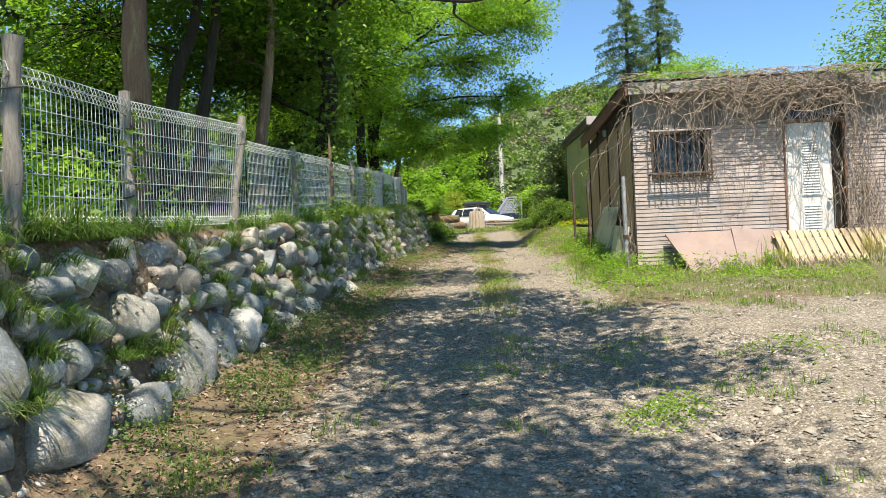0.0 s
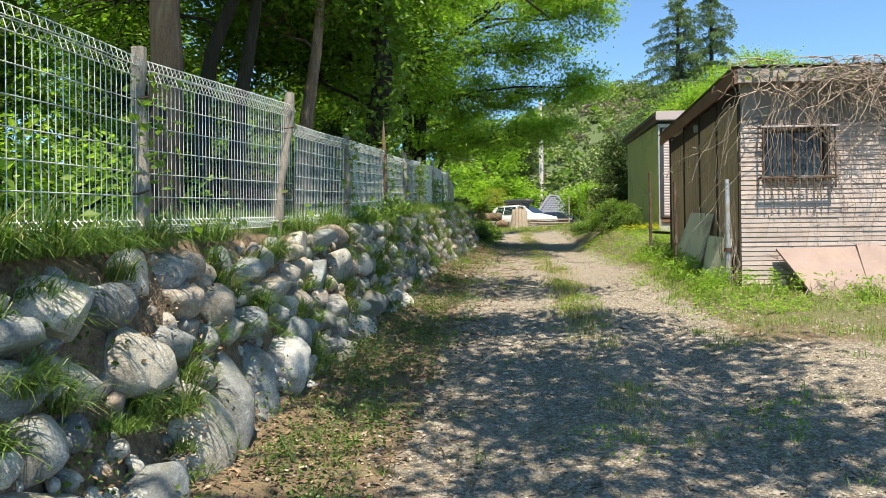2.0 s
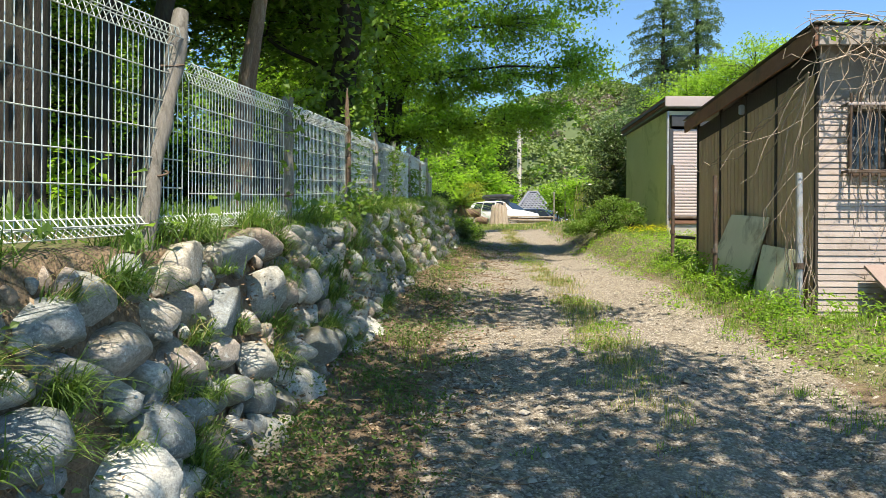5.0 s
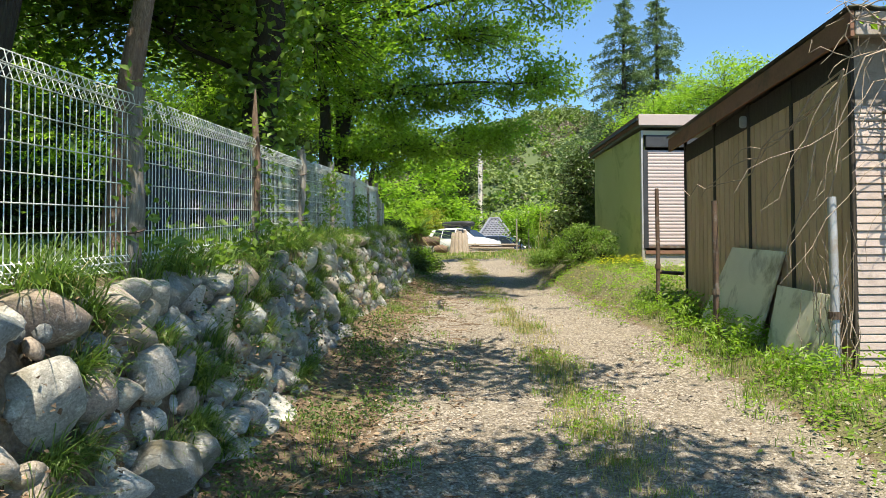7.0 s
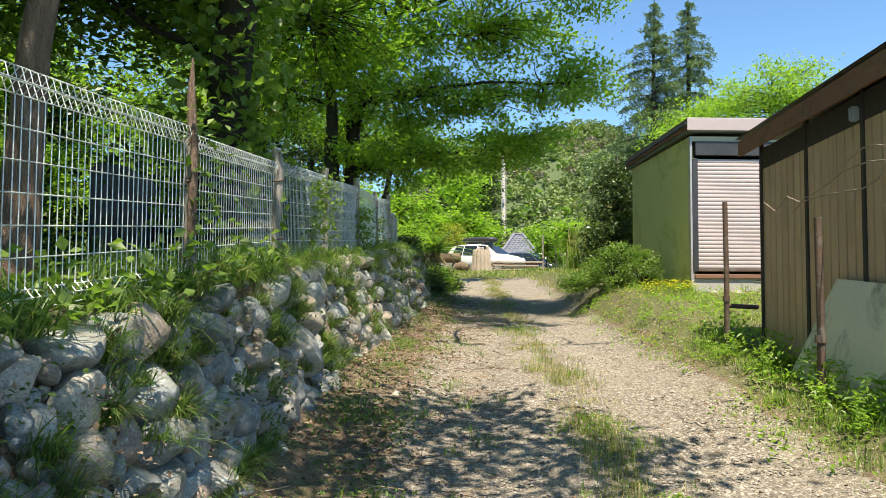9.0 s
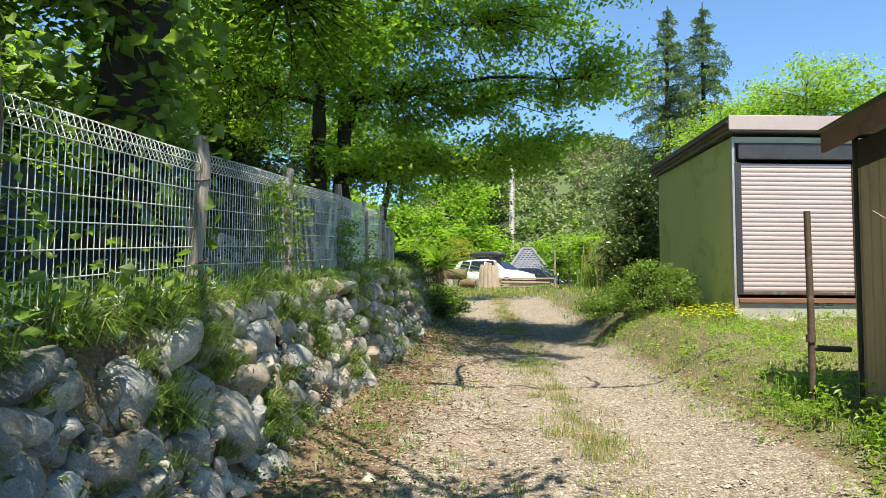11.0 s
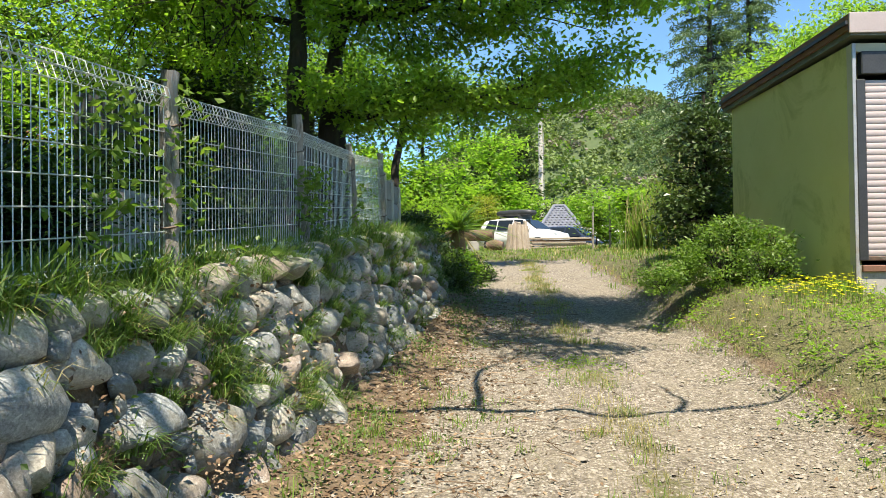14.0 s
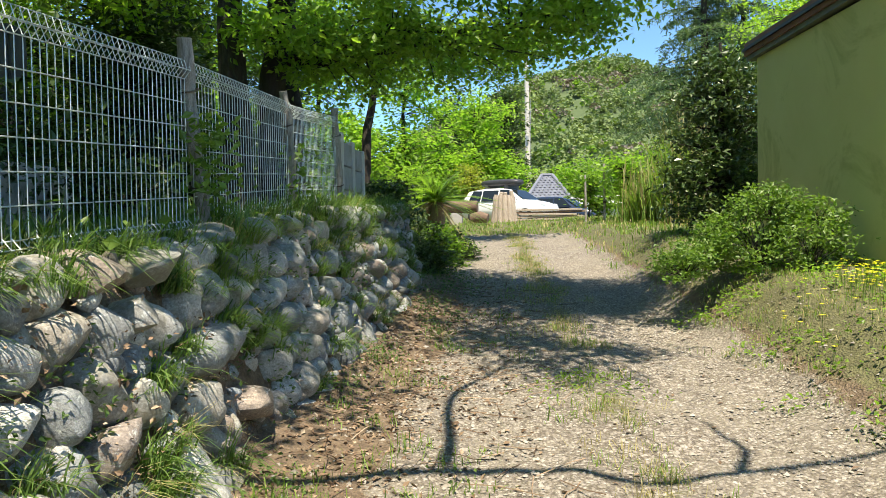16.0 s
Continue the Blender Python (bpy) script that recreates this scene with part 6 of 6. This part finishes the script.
def cycad(x, y, z):
    rng = np.random.default_rng(12)
    c = empty("cycad", pose(x, y, z), "cycad with a rosette of stiff fronds and dry skirt", "plant")
    g = Geo()
    g.tube([(0, 0, -0.6), (0, 0, 0.3), (0, 0, 0.6)], [0.17, 0.16, 0.12], 10)
    put("trunk", g, M_LOG, c, smooth=True)
    for i in range(64):
        a = rng.uniform(0, 6.28)
        el = rng.uniform(-0.5, 1.25)
        ln = rng.uniform(0.75, 1.1)
        t = np.linspace(0, 1, 9)
        r = ln * t * math.cos(el) * (1 + 0.2 * t)
        p = np.stack([r * math.cos(a), r * math.sin(a), 0.6 + ln * math.sin(el) * t - 0.35 * ln * t ** 2], 1)
        f = Geo()
        f.tube(p, np.linspace(0.008, 0.003, 9), 3)
        m = 34
        k = np.repeat(np.linspace(0.12, 1, m), 2)
        q = np.stack([np.interp(k, t, p[:, j]) for j in range(3)], 1)
        s = np.tile([1, -1], m)[:, None] * np.array((-math.sin(a), math.cos(a), 0.25))
        e = q + s * (0.15 * (1.1 - k))[:, None] + np.array((math.cos(a), math.sin(a), 0.1)) * 0.06
        w = np.array((math.cos(a), math.sin(a), 0)) * 0.013
        v = np.stack([q - w, q + w, e], 1).reshape(-1, 3)
        f.add(v, np.arange(len(v)).reshape(-1, 3))
        put("frond", f, L_DRYGRASS if el < -0.25 else L_BUSH if i % 3 else L_BRIGHT, c)


cycad(-3.3, 27.0, float(ground_z(-3.3, 27.0)) + 0.45)

M_DARKSTONE = surface("dark_stone", (0.035, 0.037, 0.042), (0.085, 0.09, 0.1), 3, 60, 0.6, 0.3, 0.004)
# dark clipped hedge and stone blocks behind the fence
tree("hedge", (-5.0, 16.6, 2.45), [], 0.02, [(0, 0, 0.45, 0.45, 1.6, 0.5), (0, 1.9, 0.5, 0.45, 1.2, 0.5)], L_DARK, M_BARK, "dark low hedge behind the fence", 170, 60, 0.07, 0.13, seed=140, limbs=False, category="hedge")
for i, (x, y, w, d, h, lab) in enumerate([(-6.4, 19.9, 0.8, 0.26, 1.72, "dark upright stone slab behind the fence"), (-4.9, 18.0, 0.4, 1.6, 0.5, "low grey stone block behind the fence"), (-5.3, 14.9, 0.3, 1.2, 0.95, "dark stone slab behind the fence")]):
    tagged(put("stone_block", bevel_box((-w / 2, -d / 2, -0.1), (w / 2, d / 2, h), 0.03, 2), M_CONCRETE if i == 1 else M_DARKSTONE, at=pose(x, y, float(terrace_z(y)), 0, 0, 6 * i)), lab, "stone block")

# ivy over the end of the wall
for i, (x, y, k) in enumerate([(-3.15, 25.3, 0.75), (-3.1, 26.3, 0.7), (-3.6, 24.4, 0.6), (-3.9, 26.0, 0.8), (-2.9, 27.4, 0.5)]):
    tree("ivy_mound", (x, y, float(ground_z(x, y)) - 0.1), [], 0.02, [(0, 0, 0.45 * k, 0.6 * k, 0.7 * k, 0.6 * k), (-0.2, 0.2, 0.9 * k, 0.5 * k, 0.6 * k, 0.4 * k)], L_DARK if i % 2 == 0 else L_CANOPY, M_BARK, "mound of ivy and brambles over the end of the wall", 70, 40, 0.075, 0.12, seed=150 + i, limbs=False, twig=0.004, group="ivy mounds", category="ivy")


def reeds(x, y, h, seed):
    rng = np.random.default_rng(seed)
    r = empty("pampas_grass", pose(x, y, float(ground_z(x, y)) - 0.05), "tall clump of pampas grass with dry stalks", "grass clump")
    g, d = Geo(), Geo()
    p = rng.normal(size=(420, 3)) * np.array((0.28, 0.28, 0))
    blades_into(g, rng, p, h * 0.8, 0.012, 0.55)
    p = rng.normal(size=(150, 3)) * np.array((0.24, 0.24, 0))
    blades_into(d, rng, p, h * 1.05, 0.01, 0.25)
    tagged(put("blades", g, L_GRASS, r), kind="stuff")
    tagged(put("dry_stalks", d, L_DRYGRASS, r), kind="stuff")


reeds(1.75, 30.6, 2.7, 160)
reeds(2.4, 31.4, 2.3, 161)
reeds(1.0, 31.8, 1.6, 162)
for i, (x, y, h) in enumerate([(0.2, 33.2, 1.5), (-0.2, 34.4, 1.3), (0.9, 34.8, 1.6)]):
    stake("garden_stake", x, y, float(ground_z(x, y)) + h, 0.03, M_POST, "thin weathered garden stake among the shrubs")

# ---- ground cover ----


def cover(name, geo, mat, label, category):
    return tagged(put(name, geo, mat), label, category, kind="stuff")


def patchy(x, y, s=1.0, k=0.0):
    """Smooth patches between 0 and 1."""
    v = np.sin(x * 2.1 * s + 1.3 * np.sin(y * 1.1 * s)) * np.sin(y * 1.7 * s + 0.7 + np.sin(x * 1.9 * s)) + 0.5 * np.sin(x * 4.7 * s + y * 3.9 * s)
    return np.clip(v * 0.6 + 0.5 + k, 0, 1)


def pebbles():
    rng = np.random.default_rng(61)
    oct_v = np.array([(1, 0, 0), (-1, 0, 0), (0, 1, 0), (0, -1, 0), (0, 0, 1), (0, 0, -1), (0.62, 0.62, 0.3), (-0.62, -0.62, 0.3)], float)
    g = Geo()
    tri = np.array([(0, 6, 4), (6, 2, 4), (2, 1, 4), (1, 7, 4), (7, 3, 4), (3, 0, 4), (0, 2, 6), (1, 3, 7)])

    def batch(p, size):
        n = len(p)
        a = rng.uniform(0, 6.28, n)
        s = size * np.minimum(rng.lognormal(0, 0.45, n), 1.9)
        v = oct_v[None] * np.stack([s, s * rng.uniform(0.55, 0.9, n), s * rng.uniform(0.35, 0.6, n)], 1)[:, None]
        v = v + rng.normal(size=v.shape) * 0.16 * s[:, None, None]
        c, d = np.cos(a)[:, None], np.sin(a)[:, None]
        v = np.stack([v[..., 0] * c - v[..., 1] * d, v[..., 0] * d + v[..., 1] * c, v[..., 2]], -1) + p[:, None]
        g.add(v.reshape(-1, 3), (np.arange(n)[:, None, None] * 8 + tri).reshape(-1, 3))
    def chips(p, size):
        """Small gravel: only the tops show."""
        n = len(p)
        a = rng.uniform(0, 6.28, n)[:, None] + np.arange(4) * 1.571 + rng.normal(size=(n, 4)) * 0.25
        s = (size * np.minimum(rng.lognormal(0, 0.4, n), 2.0))[:, None]
        r = s * rng.uniform(0.7, 1.25, (n, 4))
        ring = np.stack([r * np.cos(a), r * np.sin(a), rng.uniform(-0.15, 0.1, (n, 4)) * s], -1)
        peak = np.concatenate([rng.normal(size=(n, 2)) * 0.3 * s, s * rng.uniform(0.4, 0.85, (n, 1))], 1)[:, None]
        g.add((np.concatenate([ring, peak], 1) + p[:, None]).reshape(-1, 3), (np.arange(n)[:, None, None] * 5 + np.array([(0, 1, 4), (1, 2, 4), (2, 3, 4), (3, 0, 4)])).reshape(-1, 3))
    track = lambda x, y: np.exp(-((np.abs(x - road_x(y)) - 0.7) / 0.75) ** 2) * (0.45 + 0.55 * patchy(x, y, 0.8)) * np.clip(1.35 - y / 24, 0.4, 1)
    chips(on_ground(rng, 230000, -3.0, 2.2, 0.8, 24, track), 0.0098)
    batch(on_ground(rng, 30000, -3.0, 2.2, 0.8, 23, lambda x, y: track(x, y) * np.clip(1.5 - y / 9, 0.16, 1)), 0.0165)
    batch(on_ground(rng, 5000, -3.0, 2.2, 0.8, 23, lambda x, y: track(x, y) * np.clip(1.4 - y / 10, 0.12, 1)), 0.026)
    chips(on_ground(rng, 60000, 0.6, 6.0, 2, 10.6, lambda x, y: 0.6 * patchy(x, y) * np.clip((10.8 - y) / 3, 0, 1)), 0.0125)
    batch(on_ground(rng, 9000, 0.6, 6.0, 2, 10.6, lambda x, y: 0.6 * patchy(x, y) * np.clip((10.8 - y) / 3, 0, 1)), 0.016)
    batch(on_ground(rng, 110, -2.6, 2.6, 1.0, 22), 0.034)
    batch(on_ground(rng, 60, 1.9, 5.5, 20.2, 20.5), 0.06)
    tagged(put("gravel", g, M_PEBBLE, smooth=True), "loose grey gravel pressed into the track", "gravel", kind="stuff")


pebbles()


def litter():
    rng = np.random.default_rng(62)
    g = Geo()
    foot = lambda x, y: np.clip(1.25 - (x - wall_x(y)) / 1.1, 0, 1) * (x > wall_x(y) - 0.05) * (0.25 + 0.75 * patchy(x, y, 0.7, 0.1))
    p = on_ground(rng, 42000, -3.4, -0.4, 1.2, 25, foot)
    p[:, 2] += 0.008
    leaves_into(g, rng, p, 0.042, 0.6, 0.5)
    p = on_ground(rng, 2600, -2.4, 2.5, 1.2, 24)
    p[:, 2] += 0.008
    leaves_into(g, rng, p, 0.04, 0.8, 0.5)
    for _ in range(900):
        q = on_ground(rng, 1, -2.9, -1.3, 1.2, 24)[0]
        if q[0] < float(wall_x(q[1])):
            continue
        a, l = rng.uniform(0, 6.28), rng.uniform(0.1, 0.4)
        g.tube(bent(rng, q + (0, 0, 0.012), q + (l * math.cos(a), l * math.sin(a), 0.03), 4, 0.08), 0.003, 3)
    y = rng.uniform(1.2, 24, 9000)
    h = rng.uniform(0, 1, 9000) * wall_top(y)
    q = np.stack([face_x(y, h) - rng.uniform(0.03, 0.16, 9000), y, road_z(y) + h], 1)
    leaves_into(g, rng, q[patchy(y, h * 3, 1.7) > 0.4], 0.03, 0.3, 0.45, 0.3)
    cover("leaf_litter", g, M_LITTER, "dry brown leaves and twigs along the wall foot", "leaf litter")


litter()


def tufts_into(g, rng, roots, n, height, width=0.006, lean=0.7, radius=0.05, wind=(0, 0)):
    roots = np.asarray(roots)
    if not len(roots):
        return
    k = np.repeat(np.arange(len(roots)), n)
    p = roots[k] + rng.normal(size=(len(k), 3)) * np.array((radius, radius, 0.004))
    sc = rng.uniform(0.55, 1.25, len(roots))[k]
    for lo, hi in ((0, 0.8), (0.8, 1.05), (1.05, 2)):
        s = (sc >= lo) & (sc < hi)
        blades_into(g, rng, p[s], height * (0.62 if hi == 0.8 else 0.92 if hi == 1.05 else 1.2), width, lean, wind)


def grasses():
    rng = np.random.default_rng(63)
    # grass on the wall head, hanging over the stones
    g, dry = Geo(), Geo()
    y = rng.uniform(0.6, 25, 900)
    thick = np.interp(y, [0, 3, 3.8, 5, 5.6, 6.6, 9.5, 10.5, 12, 12.8, 15.2, 15.6, 16.4, 17, 18.6, 19.6, 25], [0.5, 0.4, 0.7, 0.7, 0.3, 0.25, 0.35, 0.35, 0.45, 0.85, 0.75, 0.6, 0.95, 0.75, 0.5, 0.65, 0.8])
    y = y[rng.uniform(size=900) < thick * (0.25 + 0.75 * patchy(y * 0.9, y * 0.2, 2.0))]
    x = wall_x(y) - 0.41 - rng.uniform(0, 0.36, len(y))
    tufts_into(g, rng, np.stack([x, y, terrace_z(y) - 0.03], 1), 100, 0.27, 0.0034, 1.35, 0.06, (0.3, 0))
    tufts_into(dry, rng, np.stack([x, y, terrace_z(y) - 0.03], 1)[::4], 22, 0.28, 0.0024, 1.0, 0.06, (0.35, 0))
    # tufts in the joints of the wall
    y = rng.uniform(0.8, 25, 1100)
    h = rng.uniform(0.05, 1.0, 1100) ** 0.8 * (wall_top(y) - 0.05)
    x = face_x(y, h) - 0.09
    q = np.stack([x, y, road_z(y) + h], 1)
    s = rng.uniform(size=1100) < 0.04 + 0.85 * patchy(y, h * 2, 1.3) ** 2.1
    tufts_into(g, rng, q[s], 90, 0.2, 0.0032, 1.1, 0.035, (0.45, 0))
    tufts_into(dry, rng, q[s][::3], 18, 0.24, 0.002, 1.0, 0.04, (0.7, 0))
    cover("wall_grass", g, L_WALLGRASS, "long arching grass growing on and through the wall", "grass")
    cover("dry_wall_grass", dry, L_DRYGRASS, "dry straw among the wall stones", "grass")
    # verge on the sheds' side
    g, dry = Geo(), Geo()
    edge = lambda x, y: smooth(1.1, 1.7, x - road_x(y)) * (0.25 + 0.75 * patchy(x, y, 0.9, 0.1)) * (1 - 0.75 * smooth(9.6, 7.8, y) * smooth(3.6, 2.6, y - 5))
    p = on_ground(rng, 9000, -0.3, 6, 8.6, 26, edge)
    inside = ((p[:, 0] > 1.72 - 0.087 * (p[:, 1] - 11.7)) & (p[:, 1] > 11.75) & (p[:, 1] < 15.7)) | ((p[:, 0] > 1.84 - 0.12 * (p[:, 1] - 20.6)) & (p[:, 1] > 20.6) & (p[:, 1] < 24.2))
    p = p[~inside]
    tufts_into(g, rng, p, 16, 0.06, 0.0026, 1.0, 0.09)
    tufts_into(dry, rng, p[::2], 14, 0.065, 0.0024, 1.0, 0.09)
    # the taller growth at the foot of the brown shed
    p = on_ground(rng, 900, 0.7, 5.4, 10.4, 16.2, lambda x, y: np.where(y < 11.7, np.clip((y - 10.2) / 1.2, 0, 1) * 0.8, np.clip(1.6 - abs(x - (1.3 - 0.087 * (y - 11.7))) / 0.3, 0, 1)))
    p = p[~((p[:, 0] > 1.66 - 0.087 * (p[:, 1] - 11.7)) & (p[:, 1] > 11.6))]
    tufts_into(g, rng, p, 26, 0.15, 0.0032, 0.9, 0.07)
    p = np.array([(3.5, 10.95, 0), (3.65, 11.05, 0), (3.4, 11.1, 0), (5.05, 11.45, 0), (5.2, 11.5, 0), (4.95, 11.55, 0)])
    p[:, 2] = ground_z(p[:, 0], p[:, 1])
    tufts_into(dry, rng, p, 70, 0.5, 0.004, 0.6, 0.08)
    tufts_into(g, rng, p, 30, 0.45, 0.004, 0.6, 0.08)
    # middle of the track
    p = on_ground(rng, 14000, -2.6, 0.6, 4.5, 33, lambda x, y: np.exp(-((x - road_x(y) - 0.06) / 0.2) ** 2) * (0.1 + 0.9 * patchy(x * 0.3, y, 0.8, -0.1)) * np.clip((y - 4) / 7, 0.25, 1) * np.interp(y, [9, 11, 15.5, 17], [1, 1.4, 1.4, 0.8]))
    tufts_into(g, rng, p[::2], 18, 0.09, 0.0024, 0.9, 0.06)
    tufts_into(dry, rng, p, 15, 0.1, 0.002, 0.9, 0.06)
    # wall foot and apron
    p = on_ground(rng, 1900, -3.3, -0.8, 1.6, 25, lambda x, y: np.clip(1.3 - (x - wall_x(y)) / 1.2, 0, 1) * (x > wall_x(y)) * patchy(x, y, 1.1, -0.15) ** 1.5)
    tufts_into(g, rng, p, 20, 0.1, 0.0028, 0.9, 0.06)
    p = on_ground(rng, 1500, 0.6, 6, 2.6, 9.4, lambda x, y: patchy(x, y, 1.2, -0.25) ** 2)
    tufts_into(g, rng, p, 24, 0.09, 0.003, 0.9, 0.08)
    # head of the track
    p = on_ground(rng, 5200, -7, 5, 25, 43, lambda x, y: np.where(abs(x - road_x(y)) < 1.3, smooth(32, 35, y) * 0.7, 0.6))
    tufts_into(g, rng, p, 8, 0.13, 0.008, 0.9, 0.12)
    tufts_into(dry, rng, p[::4], 7, 0.17, 0.008, 0.8, 0.09)
    cover("verge_grass", g, L_GRASS, "short green grass and weeds along the track", "grass")
    cover("dry_grass", dry, L_DRYGRASS, "straw-coloured dry grass along the track", "grass")
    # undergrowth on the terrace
    # terrace blades use the grass tone that has shade painted in
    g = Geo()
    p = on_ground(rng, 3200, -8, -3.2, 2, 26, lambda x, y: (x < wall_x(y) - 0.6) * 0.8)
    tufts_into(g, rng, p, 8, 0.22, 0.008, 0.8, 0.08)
    cover("terrace_grass", g, L_WALLGRASS, "grass behind the fence, darkened in colour for its shade", "grass")


grasses()


def weeds():
    rng = np.random.default_rng(64)
    g = Geo()
    # broad-leaved weeds on the verge, at the wall foot and in its joints
    p = on_ground(rng, 2600, -0.2, 4.5, 9.6, 21.4, lambda x, y: smooth(1.0, 1.5, x - road_x(y)) * patchy(x, y, 1.4) * 0.8)
    p = p[~((p[:, 0] > 1.6 - 0.087 * (p[:, 1] - 11.7)) & (p[:, 1] > 11.6) & (p[:, 1] < 15.8))]
    k = np.repeat(np.arange(len(p)), 16)
    q = p[k] + rng.normal(size=(len(k), 3)) * np.array((0.07, 0.07, 0.0))
    q[:, 2] += rng.uniform(0.01, 0.12, len(k))
    leaves_into(g, rng, q, 0.045, 0.5, 0.5, 0.0)
    p = on_ground(rng, 210, 0.9, 3.6, 10.7, 16, lambda x, y: np.where(y < 11.5, 0.55, np.clip(1.4 - abs(x - (1.3 - 0.087 * (y - 11.7))) / 0.22, 0, 1)))
    p = p[~((p[:, 0] > 1.6 - 0.087 * (p[:, 1] - 11.7)) & (p[:, 1] > 11.5))]
    k = np.repeat(np.arange(len(p)), 60)
    q = p[k] + rng.normal(size=(len(k), 3)) * np.array((0.07, 0.07, 0.0))
    q[:, 2] += rng.uniform(0.02, 0.28, len(k))
    leaves_into(g, rng, q, 0.06, 0.4, 0.38, 0.0)
    for x, y, n, r in ((0.8, 4.86, 420, 0.16), (0.95, 5.1, 200, 0.12), (0.72, 6.58, 160, 0.22), (-0.42, 6.0, 120, 0.18), (2.02, 6.14, 260, 0.2), (-0.4, 11.4, 260, 0.16), (-0.55, 10.6, 160, 0.14), (-0.62, 13.0, 240, 0.2), (-1.2, 19.2, 300, 0.24)):
        q = np.stack([x + rng.normal(size=n) * r, y + rng.normal(size=n) * r, 0 * np.arange(n)], 1)
        q[:, 2] = ground_z(q[:, 0], q[:, 1]) + rng.uniform(0.01, 0.13, n) * np.exp(-((q[:, 0] - x) ** 2 + (q[:, 1] - y) ** 2) / (2 * r * r))
        leaves_into(g, rng, q, 0.04, 0.35, 0.35, 0.0)
    cover("verge_weeds", g, L_BRIGHT, "bright broad-leaved weeds on the verge", "weeds")
    g = Geo()
    y = rng.uniform(1, 25, 420)
    h = rng.uniform(0, 1, 420) * wall_top(y)
    p = np.stack([face_x(y, h) - 0.06, y, road_z(y) + h], 1)
    p = p[rng.uniform(size=420) < patchy(y, h * 2 + 3, 1.1)]
    k = np.repeat(np.arange(len(p)), 28)
    q = p[k] + rng.normal(size=(len(k), 3)) * np.array((0.035, 0.08, 0.07))
    leaves_into(g, rng, q, 0.035, 0.4, 0.6, 0.2)
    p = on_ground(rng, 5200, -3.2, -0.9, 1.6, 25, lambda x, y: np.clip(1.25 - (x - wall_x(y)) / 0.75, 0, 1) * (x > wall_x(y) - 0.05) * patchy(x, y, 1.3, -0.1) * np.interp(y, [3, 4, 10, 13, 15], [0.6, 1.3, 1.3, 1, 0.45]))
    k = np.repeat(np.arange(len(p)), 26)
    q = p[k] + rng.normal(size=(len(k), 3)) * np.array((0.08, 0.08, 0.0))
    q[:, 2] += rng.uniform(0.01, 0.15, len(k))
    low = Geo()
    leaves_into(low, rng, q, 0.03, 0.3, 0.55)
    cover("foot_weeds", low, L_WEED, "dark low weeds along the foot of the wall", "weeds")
    cover("wall_weeds", g, L_WEED, "small leafy weeds in the wall and at its foot", "weeds")
    # creeper along the fence foot and up some posts
    g = Geo()
    y = np.concatenate([rng.uniform(9.5, 13.5, 800), rng.uniform(4, 22, 300)])
    x = fence_x(y) + rng.normal(size=len(y)) * 0.12
    z = terrace_z(y) + abs(rng.normal(size=len(y))) * 0.12
    leaves_into(g, rng, np.stack([x, y, z], 1), 0.075, 0.4, 0.75, 0.2)
    for yy, hh, n in ((5.15, 0.8, 110), (9.36, 0.95, 150), (11.65, 1.05, 170), (14.9, 0.75, 330), (15.6, 0.9, 170), (18.0, 0.6, 380), (19.9, 0.5, 120)):
        z = float(terrace_z(yy)) + 0.1 + rng.uniform(0, 1, n) ** 0.7 * hh
        q = np.stack([fence_x(yy) + 0.07 + rng.normal(size=n) * 0.08, yy + rng.normal(size=n) * 0.13, z], 1)
        leaves_into(g, rng, q, 0.06, 0.4, 0.6, 0.25)
    cover("fence_creeper", g, L_BUSH, "broad-leaved creeper climbing the fence and posts", "creeper")
    # reddish seedlings on the stones
    g = Geo()
    y = rng.choice([5.0, 8.3, 10.2, 12.2, 14.9, 15.6, 16.4], 110) + rng.normal(size=110) * 0.3
    h = rng.uniform(0.2, 0.95, 110) * wall_top(y)
    k = np.repeat(np.arange(110), 14)
    q = np.stack([face_x(y, h) - 0.01, y, road_z(y) + h], 1)[k] + rng.normal(size=(1540, 3)) * np.array((0.02, 0.05, 0.06))
    leaves_into(g, rng, q, 0.03, 0.4, 0.6)
    cover("red_seedlings", g, M_LITTER, "reddish withered seedlings on the wall", "weeds")
    # yellow flowers by the garage
    g, s = Geo(), Geo()
    p = on_ground(rng, 200, 0.9, 1.78, 19.8, 20.5)
    p = np.concatenate([p, on_ground(rng, 35, 0.3, 1.4, 19.0, 20.2)])
    for q in p:
        h = rng.uniform(0.1, 0.22)
        s.tube([q, q + (0.01, 0, h)], 0.002, 3)
        for a in np.arange(5) * 1.257:
            d = np.array((math.cos(a), math.sin(a), 0.25)) * 0.022
            w = np.array((-math.sin(a), math.cos(a), 0)) * 0.009
            c = q + (0.01, 0, h)
            g.add([c, c + d * 0.6 + w, c + d, c + d * 0.6 - w], [(0, 1, 2, 3)])
    fl = empty("yellow_flowers", pose(0, 0, 0), "patch of small yellow flowers beside the garage", "flowers", kind="stuff")
    tagged(put("petals", g, L_FLOWER, fl), kind="stuff")
    tagged(put("stems", s, L_GRASS, fl), kind="stuff")


weeds()
